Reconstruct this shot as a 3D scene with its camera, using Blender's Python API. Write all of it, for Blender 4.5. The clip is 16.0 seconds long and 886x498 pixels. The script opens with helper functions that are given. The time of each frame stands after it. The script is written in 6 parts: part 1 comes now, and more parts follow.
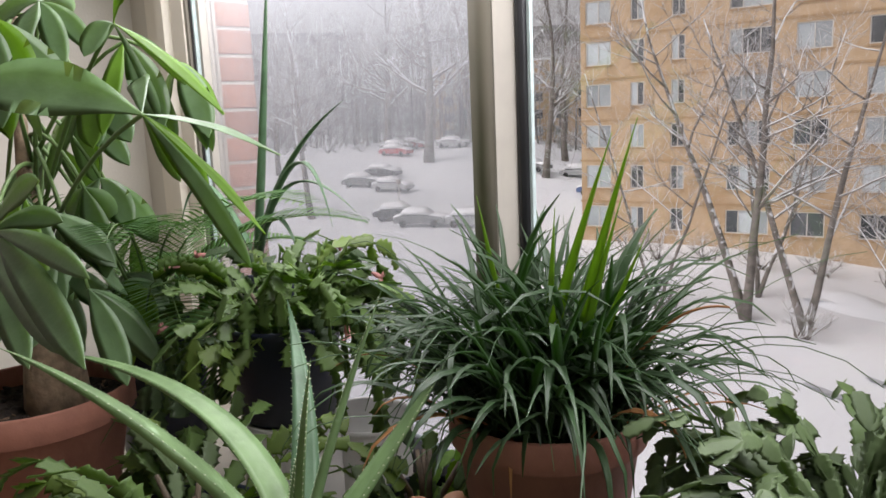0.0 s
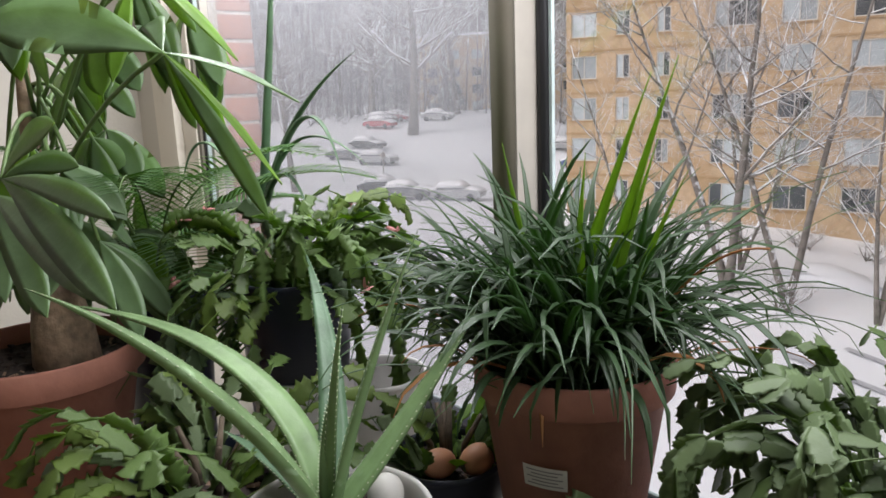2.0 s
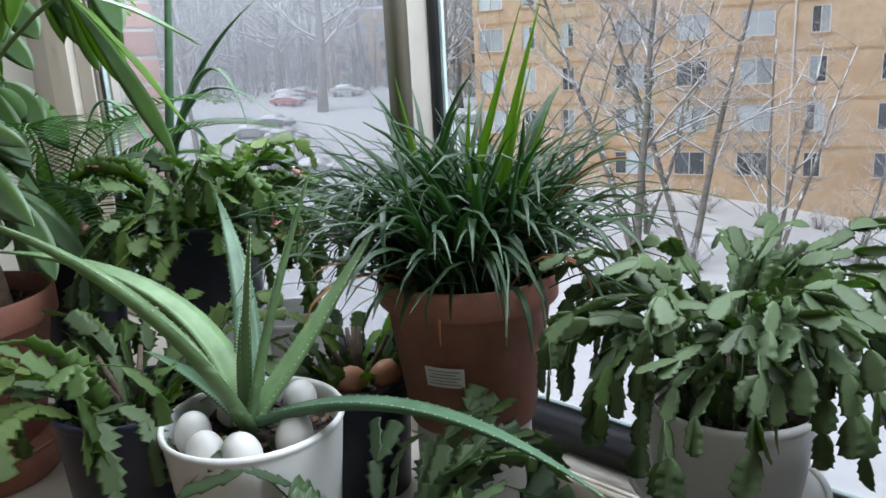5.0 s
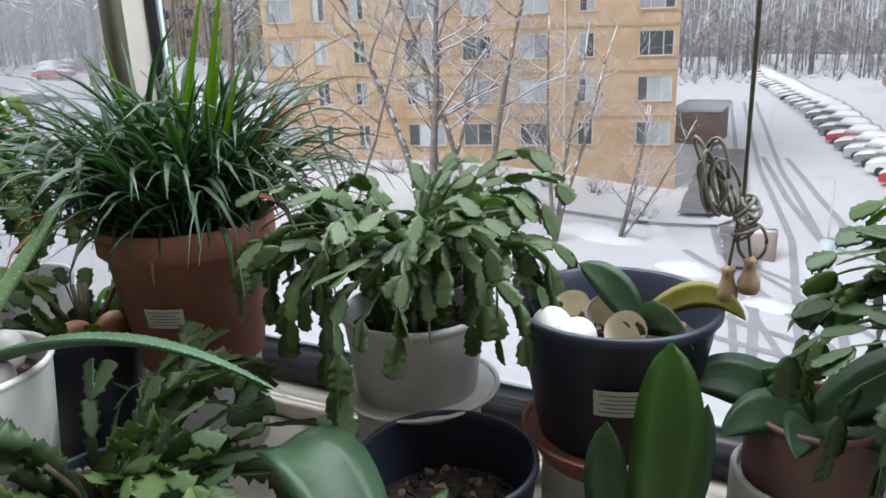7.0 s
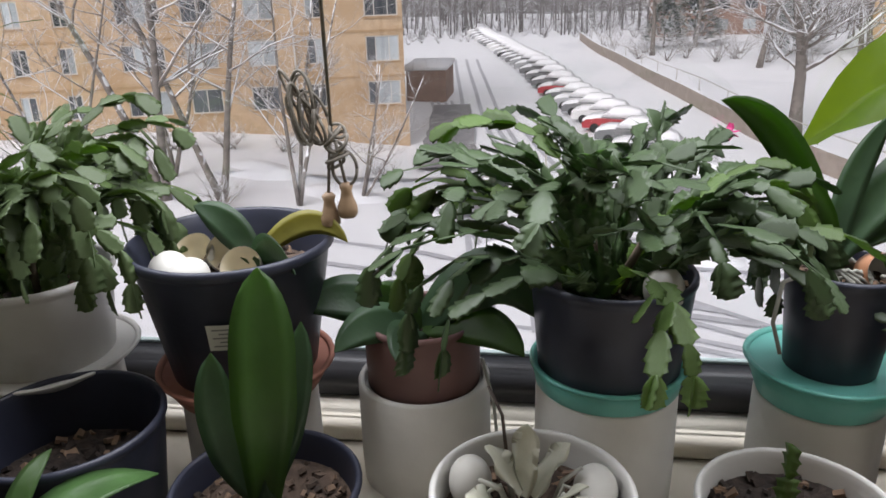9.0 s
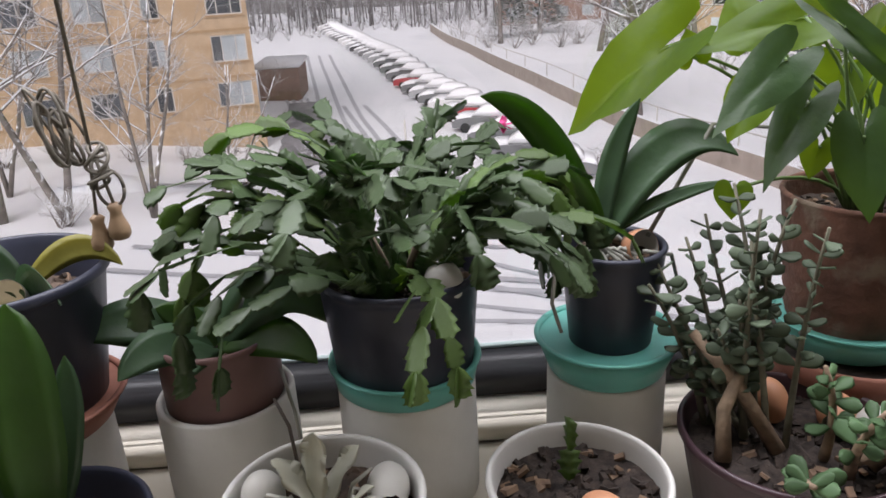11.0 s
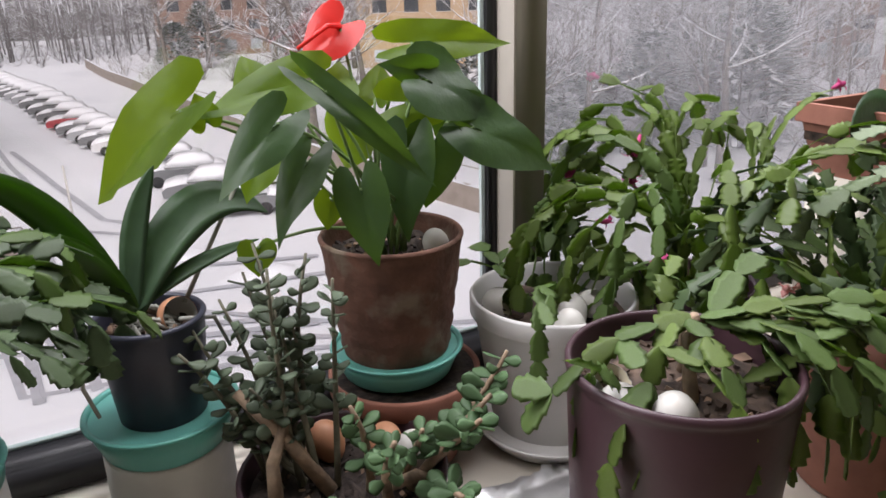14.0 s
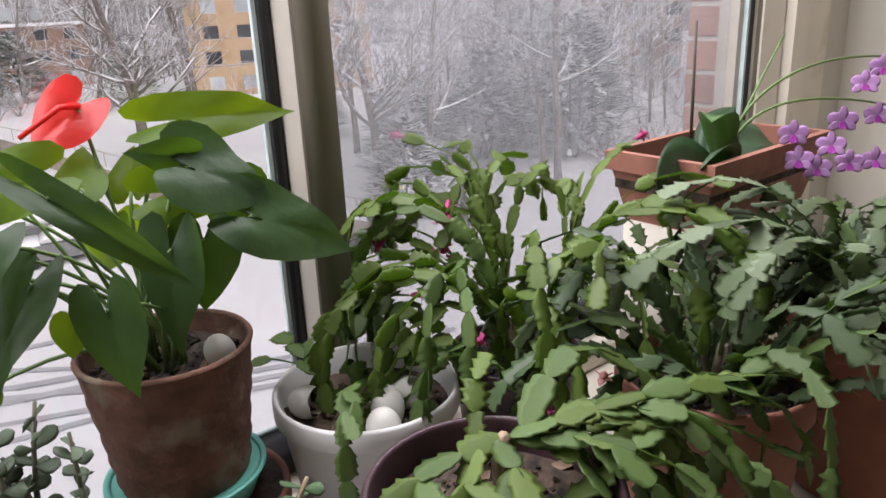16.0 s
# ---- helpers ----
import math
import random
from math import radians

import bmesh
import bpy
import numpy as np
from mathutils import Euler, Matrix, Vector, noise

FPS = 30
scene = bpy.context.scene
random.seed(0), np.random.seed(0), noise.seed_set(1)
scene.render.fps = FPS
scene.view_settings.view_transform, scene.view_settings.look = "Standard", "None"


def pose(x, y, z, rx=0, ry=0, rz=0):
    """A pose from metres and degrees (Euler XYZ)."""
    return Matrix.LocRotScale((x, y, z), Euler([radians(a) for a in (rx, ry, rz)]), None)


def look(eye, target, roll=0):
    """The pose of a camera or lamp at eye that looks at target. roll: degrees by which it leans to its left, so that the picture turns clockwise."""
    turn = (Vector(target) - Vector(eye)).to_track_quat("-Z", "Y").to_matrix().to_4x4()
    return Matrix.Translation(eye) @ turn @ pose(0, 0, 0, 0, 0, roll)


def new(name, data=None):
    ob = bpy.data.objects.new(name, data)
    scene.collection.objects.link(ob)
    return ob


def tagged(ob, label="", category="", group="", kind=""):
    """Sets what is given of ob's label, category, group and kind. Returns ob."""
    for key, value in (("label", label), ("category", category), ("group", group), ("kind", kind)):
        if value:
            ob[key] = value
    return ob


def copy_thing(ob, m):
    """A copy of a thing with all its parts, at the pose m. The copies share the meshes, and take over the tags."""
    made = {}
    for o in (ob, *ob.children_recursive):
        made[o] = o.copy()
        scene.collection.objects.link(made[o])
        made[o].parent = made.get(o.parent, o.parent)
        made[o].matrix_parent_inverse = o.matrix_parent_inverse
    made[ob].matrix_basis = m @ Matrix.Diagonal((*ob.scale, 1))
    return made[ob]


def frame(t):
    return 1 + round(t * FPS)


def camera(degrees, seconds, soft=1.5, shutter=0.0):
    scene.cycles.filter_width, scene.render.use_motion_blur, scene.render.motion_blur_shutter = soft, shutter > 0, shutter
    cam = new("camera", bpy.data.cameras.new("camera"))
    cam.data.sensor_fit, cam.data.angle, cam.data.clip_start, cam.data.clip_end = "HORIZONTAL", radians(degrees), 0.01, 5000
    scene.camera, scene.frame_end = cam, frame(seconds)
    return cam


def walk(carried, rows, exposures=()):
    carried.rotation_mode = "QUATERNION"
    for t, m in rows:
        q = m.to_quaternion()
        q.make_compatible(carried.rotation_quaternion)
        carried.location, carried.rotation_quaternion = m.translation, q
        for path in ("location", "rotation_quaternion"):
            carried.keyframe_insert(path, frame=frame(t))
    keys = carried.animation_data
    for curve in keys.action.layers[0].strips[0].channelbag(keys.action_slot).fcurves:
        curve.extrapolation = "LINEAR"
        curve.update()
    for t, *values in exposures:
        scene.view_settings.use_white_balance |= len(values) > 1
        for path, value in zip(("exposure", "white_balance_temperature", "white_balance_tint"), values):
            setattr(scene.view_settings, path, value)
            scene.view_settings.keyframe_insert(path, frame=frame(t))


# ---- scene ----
cam = camera(61.8, 16.0, soft=1.6)
PATH = [
    (0, (0.096, 0.16, 1.325), (-1.442, 1.39, 0.977), -2.5),
    (0.5, (0.084, 0.154, 1.312), (-1.431, 1.404, 0.933), -2.6),
    (1, (0.074, 0.146, 1.298), (-1.424, 1.41, 0.899), -2.6),
    (1.5, (0.07, 0.146, 1.291), (-1.423, 1.412, 0.879), -2.4),
    (2, (0.053, 0.125, 1.292), (-1.449, 1.377, 0.872), -2.3),
    (2.5, (0.033, 0.102, 1.292), (-1.477, 1.341, 0.863), -2.2),
    (3, (0.038, 0.104, 1.279), (-1.464, 1.351, 0.841), -2.3),
    (5.3, (0.16, 0.064, 1.237), (-1.148, 1.489, 0.73), -3.4),
    (5.5, (0.174, 0.06, 1.233), (-1.115, 1.496, 0.709), -3.6),
    (6, (0.215, 0.056, 1.231), (-0.998, 1.546, 0.677), -3.9),
    (6.5, (0.262, 0.05, 1.224), (-0.826, 1.631, 0.66), -3.4),
    (7, (0.303, 0.06, 1.214), (-0.597, 1.748, 0.632), -2.2),
    (7.5, (0.351, 0.068, 1.198), (-0.353, 1.835, 0.581), -1.7),
    (8, (0.389, 0.072, 1.191), (-0.143, 1.888, 0.544), -1.5),
    (8.5, (0.427, 0.075, 1.19), (0.046, 1.918, 0.515), -1.5),
    (9, (0.459, 0.08, 1.184), (0.196, 1.937, 0.488), -1.7),
    (9.2, (0.467, 0.08, 1.183), (0.247, 1.939, 0.482), -1.7),
    (11.3, (0.572, 0.087, 1.191), (0.73, 1.944, 0.465), -2.8),
    (11.5, (0.585, 0.083, 1.19), (0.802, 1.94, 0.478), -2.5),
    (12, (0.626, 0.073, 1.199), (0.982, 1.911, 0.495), -2.4),
    (12.5, (0.653, 0.068, 1.195), (1.16, 1.872, 0.497), -2.2),
    (13, (0.694, 0.059, 1.21), (1.346, 1.818, 0.517), -1.9),
    (13.3, (0.712, 0.055, 1.211), (1.437, 1.788, 0.524), -2.0),
    (13.5, (0.722, 0.055, 1.213), (1.496, 1.766, 0.526), -1.6),
    (14, (0.735, 0.051, 1.217), (1.595, 1.725, 0.539), -1.6),
    (14.5, (0.753, 0.057, 1.223), (1.676, 1.703, 0.559), -1.9),
    (15, (0.781, 0.067, 1.242), (1.75, 1.691, 0.592), -2.2),
    (15.5, (0.815, 0.09, 1.252), (1.869, 1.667, 0.618), -2.6),
    (16, (0.866, 0.121, 1.258), (2.058, 1.595, 0.618), -2.6),
]
SKY, SUN, WINDOW_WATTS = 0.1, 0.68, 70.0
EXPOSURES = [(0.0, 0.41, 6600, 17), (1.0, 0.47, 6580, 17), (2.0, 0.5, 6500, 16), (3.0, 0.54, 6120, 10), (5.5, 0.6, 5800, 10), (7.0, 0.64, 6020, 12), (8.0, 0.57, 6380, 17), (9.0, 0.54, 6400, 16), (12.0, 0.5, 6500, 20), (16.0, 0.52, 6550, 20)]
walk(cam, [(t, look(eye, target, roll)) for t, eye, target, roll in PATH], exposures=EXPOSURES)

# ---- world and light ----
world = bpy.data.worlds.new("overcast")
scene.world = world
world.use_nodes = True
wn = world.node_tree.nodes
sky = wn.new("ShaderNodeTexSky")
sky.sky_type, sky.sun_disc = "NISHITA", False
sky.sun_elevation, sky.sun_rotation = radians(38), radians(200)
sky.air_density, sky.dust_density, sky.ozone_density = 1.0, 4.0, 1.0
grey = wn.new("ShaderNodeHueSaturation")
grey.inputs["Saturation"].default_value = 0.12
world.node_tree.links.new(sky.outputs[0], grey.inputs["Color"])
world.node_tree.links.new(grey.outputs[0], wn["Background"].inputs["Color"])
wn["Background"].inputs["Strength"].default_value = SKY
sun = new("sun", bpy.data.lights.new("sun", "SUN"))
sun.data.energy, sun.data.angle, sun.data.color = SUN, radians(40), (1.0, 0.96, 0.92)
sun.matrix_world = look((0, 0, 60), (14, 40, 0))
# Added area lamp under the window head; boosts skylight on sill and plants.
fill_lamp = new("window_fill_lamp", bpy.data.lights.new("window_fill_lamp", "AREA"))
fill_lamp.data.shape, fill_lamp.data.size, fill_lamp.data.size_y = "RECTANGLE", 4.2, 0.75
fill_lamp.data.energy, fill_lamp.data.color = WINDOW_WATTS, (0.95, 0.98, 1.0)
fill_lamp.matrix_world = look((0.21, 0.93, 1.95), (0.21, 0.3, 0.6))


# ---- materials ----
def material(name, colour, rough=0.6, metal=0.0, vary=0.15, scale=20.0, bump=0.0, bump_scale=60.0, trans=0.0, tcol=None, second=None, second_scale=4.0, second_at=0.55, per_object=0.0, spec=0.5, snow=0.0, sheen=0.0):
    m = bpy.data.materials.new(name)
    m.use_nodes = True
    n, l = m.node_tree.nodes, m.node_tree.links
    b = n["Principled BSDF"]
    b.inputs["Roughness"].default_value, b.inputs["Metallic"].default_value = rough, metal
    b.inputs["Specular IOR Level"].default_value = spec
    co = n.new("ShaderNodeTexCoord")
    a = n.new("ShaderNodeTexNoise")
    a.inputs["Scale"].default_value, a.inputs["Detail"].default_value = scale, 6
    l.new(co.outputs["Object"], a.inputs["Vector"])
    hs = n.new("ShaderNodeHueSaturation")
    hs.inputs["Color"].default_value = (*colour, 1)
    mr = n.new("ShaderNodeMapRange")
    mr.inputs["From Min"].default_value, mr.inputs["From Max"].default_value = 0.3, 0.7
    mr.inputs["To Min"].default_value, mr.inputs["To Max"].default_value = 1 - vary, 1 + vary
    l.new(a.outputs["Fac"], mr.inputs["Value"])
    val = mr.outputs[0]
    if per_object:
        oi = n.new("ShaderNodeObjectInfo")
        m2 = n.new("ShaderNodeMapRange")
        m2.inputs["To Min"].default_value, m2.inputs["To Max"].default_value = 1 - per_object, 1 + per_object
        l.new(oi.outputs["Random"], m2.inputs["Value"])
        mu = n.new("ShaderNodeMath")
        mu.operation = "MULTIPLY"
        l.new(val, mu.inputs[0]), l.new(m2.outputs[0], mu.inputs[1])
        val = mu.outputs[0]
    l.new(val, hs.inputs["Value"])
    col = hs.outputs[0]
    if second:
        s = n.new("ShaderNodeTexNoise")
        s.inputs["Scale"].default_value, s.inputs["Detail"].default_value = second_scale, 8
        l.new(co.outputs["Object"], s.inputs["Vector"])
        r = n.new("ShaderNodeMapRange")
        r.inputs["From Min"].default_value, r.inputs["From Max"].default_value = second_at, second_at + 0.12
        l.new(s.outputs["Fac"], r.inputs["Value"])
        mx = n.new("ShaderNodeMix")
        mx.data_type = "RGBA"
        l.new(r.outputs[0], mx.inputs["Factor"]), l.new(col, mx.inputs["A"])
        mx.inputs["B"].default_value = (*second, 1)
        col = mx.outputs["Result"]
    if snow:
        g = n.new("ShaderNodeNewGeometry")
        sp = n.new("ShaderNodeSeparateXYZ")
        l.new(g.outputs["Normal"], sp.inputs[0])
        ad = n.new("ShaderNodeMath")
        ad.operation = "ADD"
        sc = n.new("ShaderNodeMapRange")
        sc.inputs["To Min"].default_value, sc.inputs["To Max"].default_value = -0.7, 0.7
        l.new(a.outputs["Fac"], sc.inputs["Value"])
        l.new(sp.outputs["Z"], ad.inputs[0]), l.new(sc.outputs[0], ad.inputs[1])
        r = n.new("ShaderNodeMapRange")
        r.inputs["From Min"].default_value, r.inputs["From Max"].default_value = 1 - snow, 1.15 - snow
        l.new(ad.outputs[0], r.inputs["Value"])
        mx = n.new("ShaderNodeMix")
        mx.data_type = "RGBA"
        l.new(r.outputs[0], mx.inputs["Factor"]), l.new(col, mx.inputs["A"])
        mx.inputs["B"].default_value = (0.82, 0.84, 0.87, 1)
        col = mx.outputs["Result"]
    l.new(col, b.inputs["Base Color"])
    if bump:
        t = n.new("ShaderNodeTexNoise")
        t.inputs["Scale"].default_value, t.inputs["Detail"].default_value = bump_scale, 5
        l.new(co.outputs["Object"], t.inputs["Vector"])
        bp = n.new("ShaderNodeBump")
        bp.inputs["Strength"].default_value, bp.inputs["Distance"].default_value = bump, 0.004
        l.new(t.outputs["Fac"], bp.inputs["Height"])
        l.new(bp.outputs[0], b.inputs["Normal"])
    if trans:
        tr = n.new("ShaderNodeBsdfTranslucent")
        tr.inputs["Color"].default_value = (*(tcol or colour), 1)
        mix = n.new("ShaderNodeMixShader")
        mix.inputs[0].default_value = trans
        l.new(b.outputs[0], mix.inputs[1]), l.new(tr.outputs[0], mix.inputs[2])
        l.new(mix.outputs[0], n["Material Output"].inputs["Surface"])
    return m


def see_through(name, clear, colour, rough):
    """Fine screen or glass: part of the light goes straight through."""
    m = bpy.data.materials.new(name)
    m.use_nodes = True
    n, l = m.node_tree.nodes, m.node_tree.links
    n.remove(n["Principled BSDF"])
    t, mix = n.new("ShaderNodeBsdfTransparent"), n.new("ShaderNodeMixShader")
    g = n.new("ShaderNodeBsdfGlossy" if rough < 0.3 else "ShaderNodeBsdfTranslucent")
    g.inputs["Color"].default_value = (*colour, 1)
    if rough < 0.3:
        g.inputs["Roughness"].default_value = rough
    mix.inputs[0].default_value = 1 - clear
    l.new(t.outputs[0], mix.inputs[1]), l.new(g.outputs[0], mix.inputs[2])
    l.new(mix.outputs[0], n["Material Output"].inputs["Surface"])
    return m


LEAF = lambda name, c, t, tr=0.3, rough=0.42, spec=0.36, **k: material(name, tuple(0.82 * q for q in c), rough, trans=tr, tcol=t, vary=0.24, scale=25, spec=spec, per_object=0.28, bump=0.25, bump_scale=90, **k)
leaf_grass = LEAF("grass_blade", (0.055, 0.102, 0.045), (0.16, 0.34, 0.05), 0.28, 0.38)
leaf_yellow = LEAF("fresh_blade", (0.13, 0.26, 0.03), (0.4, 0.6, 0.06), 0.4)
leaf_brown = LEAF("withered_blade", (0.42, 0.2, 0.07), (0.5, 0.22, 0.06), 0.25, 0.7)
cactus_mid = LEAF("cactus_green", (0.105, 0.17, 0.05), (0.26, 0.44, 0.04), 0.3)
cactus_grey = LEAF("cactus_grey_green", (0.11, 0.158, 0.07), (0.26, 0.4, 0.06), 0.25, 0.45)
cactus_lime = LEAF("cactus_lime", (0.135, 0.2, 0.045), (0.36, 0.55, 0.07), 0.35)
cactus_pale = LEAF("cactus_silver_green", (0.2, 0.26, 0.15), (0.3, 0.42, 0.12), 0.2, 0.5)
cactus_dark = LEAF("cactus_dark", (0.062, 0.1, 0.042), (0.12, 0.28, 0.05), 0.2)
aloe_green = LEAF("aloe_skin", (0.19, 0.3, 0.13), (0.34, 0.55, 0.14), 0.14, 0.42, second=(0.26, 0.37, 0.22), second_scale=40, second_at=0.62)
aloe_dark = LEAF("aloe_dark", (0.1, 0.185, 0.1), (0.2, 0.38, 0.1), 0.12, 0.45)
spine = material("spine", (0.5, 0.56, 0.36), 0.5)
orchid_green = LEAF("orchid_leaf", (0.052, 0.1, 0.05), (0.18, 0.36, 0.03), 0.25, 0.42)
orchid_bright = LEAF("orchid_leaf_bright", (0.05, 0.105, 0.026), (0.18, 0.36, 0.015), 0.36, 0.4)
orchid_pale = LEAF("orchid_leaf_pale", (0.09, 0.19, 0.06), (0.25, 0.45, 0.1), 0.25, 0.35)
anth_green = LEAF("anthurium_leaf", (0.027, 0.058, 0.02), (0.12, 0.25, 0.01), 0.24, 0.42, spec=0.32)
# Lime copy of the anthurium leaf, with the window's backlight put into its colour.
anth_lime = LEAF("anthurium_backlit_leaf", (0.065, 0.125, 0.012), (0.27, 0.41, 0.01), 0.46, 0.42, spec=0.3)
pach_green = LEAF("money_tree_leaf", (0.15, 0.24, 0.12), (0.34, 0.5, 0.09), 0.36, 0.34, spec=0.5)
pach_young = LEAF("money_tree_young_leaf", (0.13, 0.25, 0.03), (0.36, 0.56, 0.04), 0.42, 0.42)
palm_green = LEAF("palm_leaflet", (0.06, 0.15, 0.04), (0.25, 0.46, 0.05), 0.35)
jade_green = LEAF("jade_leaf", (0.085, 0.155, 0.07), (0.2, 0.36, 0.1), 0.14, 0.5, spec=0.25)
jade_dark = LEAF("jade_dark_leaf", (0.11, 0.145, 0.095), (0.14, 0.24, 0.09), 0.14, 0.5, spec=0.25)
stem_green = material("green_stem", (0.12, 0.2, 0.06), 0.5, trans=0.1, tcol=(0.2, 0.3, 0.06))
stem_wood = material("woody_stem", (0.24, 0.17, 0.11), 0.8, vary=0.35, scale=60, bump=0.8, bump_scale=70)
stem_grey = material("grey_green_stem", (0.13, 0.125, 0.085), 0.8, vary=0.3, scale=60, bump=0.5, bump_scale=70)
root_grey = material("air_root", (0.3, 0.3, 0.26), 0.7)
pink_petal = LEAF("pink_petal", (0.65, 0.08, 0.26), (0.8, 0.12, 0.36), 0.35, 0.5)
pale_pink = LEAF("pale_pink_bud", (0.75, 0.36, 0.33), (0.8, 0.4, 0.36), 0.3, 0.5)
red_spathe = LEAF("red_spathe", (0.62, 0.035, 0.03), (0.8, 0.05, 0.03), 0.35, 0.3)
lilac_petal = LEAF("lilac_petal", (0.62, 0.36, 0.66), (0.72, 0.46, 0.76), 0.4, 0.5)
magenta_petal = LEAF("magenta_petal", (0.42, 0.05, 0.4), (0.5, 0.08, 0.45), 0.3, 0.5)
white_petal = LEAF("withered_white_petal", (0.72, 0.72, 0.6), (0.75, 0.74, 0.6), 0.35, 0.6)
terracotta = material("terracotta", (0.3, 0.125, 0.085), 0.75, vary=0.12, scale=30, bump=0.25, second=(0.36, 0.18, 0.13), second_scale=7, second_at=0.58)
terracotta_old = material("weathered_terracotta", (0.13, 0.062, 0.042), 0.92, vary=0.45, scale=22, bump=1.0, bump_scale=70, second=(0.2, 0.15, 0.11), second_scale=16, second_at=0.55)
plastic_black = material("black_plastic", (0.022, 0.025, 0.041), 0.45, vary=0.3, scale=12, bump=0.08, second=(0.03, 0.033, 0.05), second_scale=10, spec=0.45)
plastic_navy = material("navy_plastic", (0.014, 0.019, 0.038), 0.42, vary=0.2, scale=12)
plastic_plum = material("plum_brown_glaze", (0.045, 0.021, 0.027), 0.38, vary=0.2, scale=9, bump=0.1)
plastic_mauve = material("mauve_plastic", (0.16, 0.085, 0.075), 0.55, vary=0.15, scale=14, bump=0.15)
white_pot = material("white_glaze", (0.62, 0.61, 0.58), 0.4, vary=0.07, scale=9, bump=0.08, second=(0.52, 0.5, 0.45), second_scale=6, second_at=0.6)
white_card = material("white_fibre_cylinder", (0.66, 0.645, 0.61), 0.85, vary=0.06, scale=14, bump=0.3, bump_scale=40, second=(0.58, 0.56, 0.51), second_scale=5, second_at=0.6)
grey_pot = material("pale_grey_plastic", (0.58, 0.57, 0.55), 0.45, vary=0.06, scale=8, bump=0.05)
teal_plastic = material("teal_plastic", (0.2, 0.6, 0.52), 0.35, vary=0.1, scale=14, trans=0.3, tcol=(0.1, 0.6, 0.5), second=(0.3, 0.42, 0.3), second_scale=16, second_at=0.66)
stump_brown = material("stump_bark", (0.1, 0.075, 0.05), 0.85, vary=0.35, scale=60, bump=0.6, bump_scale=80)
soil_dark = material("potting_soil", (0.035, 0.025, 0.02), 0.95, vary=0.7, scale=80, bump=1.0, bump_scale=90)
bark_mix = material("bark_chips", (0.06, 0.04, 0.028), 0.95, vary=0.8, scale=45, bump=1.0, bump_scale=60)
chip_tan = material("pale_bark_chips", (0.2, 0.13, 0.085), 0.9, vary=0.4, scale=50)
egg_white = material("white_eggshell", (0.5, 0.49, 0.45), 0.55, vary=0.05, scale=30, bump=0.1, second=(0.5, 0.42, 0.33), second_scale=18, second_at=0.68)
egg_brown = material("brown_eggshell", (0.5, 0.24, 0.13), 0.5, vary=0.1, scale=30, bump=0.1)
egg_inside = material("eggshell_inside", (0.68, 0.62, 0.47), 0.6, vary=0.1, scale=30)
label_paper = material("label_paper", (0.62, 0.6, 0.56), 0.7, vary=0.05)
label_ink = material("label_ink", (0.25, 0.24, 0.24), 0.7)
cream_paint = material("cream_paint", (0.72, 0.67, 0.57), 0.55, vary=0.05, scale=6, bump=0.06, second=(0.56, 0.5, 0.4), second_scale=7, second_at=0.64)
wall_paint = material("cream_wall_paint", (0.58, 0.55, 0.48), 0.8, vary=0.04, scale=3, bump=0.15, bump_scale=120)
tan_frame = material("taupe_window_metal", (0.2, 0.18, 0.14), 0.5, vary=0.06, scale=12)
tan_light = material("pale_taupe_strip", (0.4, 0.37, 0.32), 0.5, vary=0.06)
black_frame = material("black_window_metal", (0.016, 0.016, 0.018), 0.45, vary=0.25, scale=20)
white_bead = material("white_glazing_bead", (0.5, 0.6, 0.59), 0.5)
floor_wood = material("floor_boards", (0.26, 0.16, 0.09), 0.45, vary=0.25, scale=8)
foil = material("crumpled_foil", (0.66, 0.66, 0.66), 0.42, 1.0, vary=0.12, bump=0.35, bump_scale=30)
cord_grey = material("blind_cord", (0.16, 0.145, 0.12), 0.85, vary=0.2, scale=200)
knob_wood = material("wooden_cord_knob", (0.3, 0.2, 0.12), 0.5, vary=0.15, scale=50)
wood_dark = material("dark_wood_stick", (0.06, 0.045, 0.035), 0.7)
glass = see_through("window_glass", 0.95, (0.9, 0.95, 1.0), 0.02)
screen = see_through("insect_screen", 0.74, (0.52, 0.53, 0.55), 0.9)
# outdoors
snow_ground = material("snow", (0.8, 0.815, 0.84), 0.7, vary=0.03, scale=0.25, bump=0.6, bump_scale=0.8, second=(0.72, 0.74, 0.77), second_scale=0.09, second_at=0.58)
snow_cap = material("snow_cover", (0.84, 0.85, 0.87), 0.7, vary=0.03, scale=2)
slush = material("driven_slush", (0.45, 0.46, 0.49), 0.6, vary=0.12, scale=1.5)
brick_tan = material("tan_brick", (0.46, 0.335, 0.215), 0.85, vary=0.1, scale=3, bump=0.3, bump_scale=8, second=(0.4, 0.275, 0.16), second_scale=0.5, second_at=0.52)
brick_tan_dark = material("tan_brick_band", (0.36, 0.24, 0.13), 0.85, vary=0.1, scale=3)
brick_red = material("red_brick", (0.33, 0.17, 0.125), 0.85, vary=0.2, scale=15, bump=0.6, bump_scale=60, per_object=0.15)
mortar = material("mortar", (0.5, 0.47, 0.42), 0.9, vary=0.1)
window_grey = material("aluminium_window_frame", (0.52, 0.5, 0.46), 0.5)
pane_dark = material("window_pane_dark", (0.06, 0.068, 0.078), 0.08, vary=0.3, scale=0.4, per_object=0.5, spec=0.8)
pane_blind = material("window_pane_blind", (0.36, 0.4, 0.42), 0.15, vary=0.15, scale=0.6, per_object=0.35, spec=0.8)
bark = material("tree_bark", (0.17, 0.15, 0.135), 0.9, vary=0.35, scale=3, bump=0.5, snow=0.7)
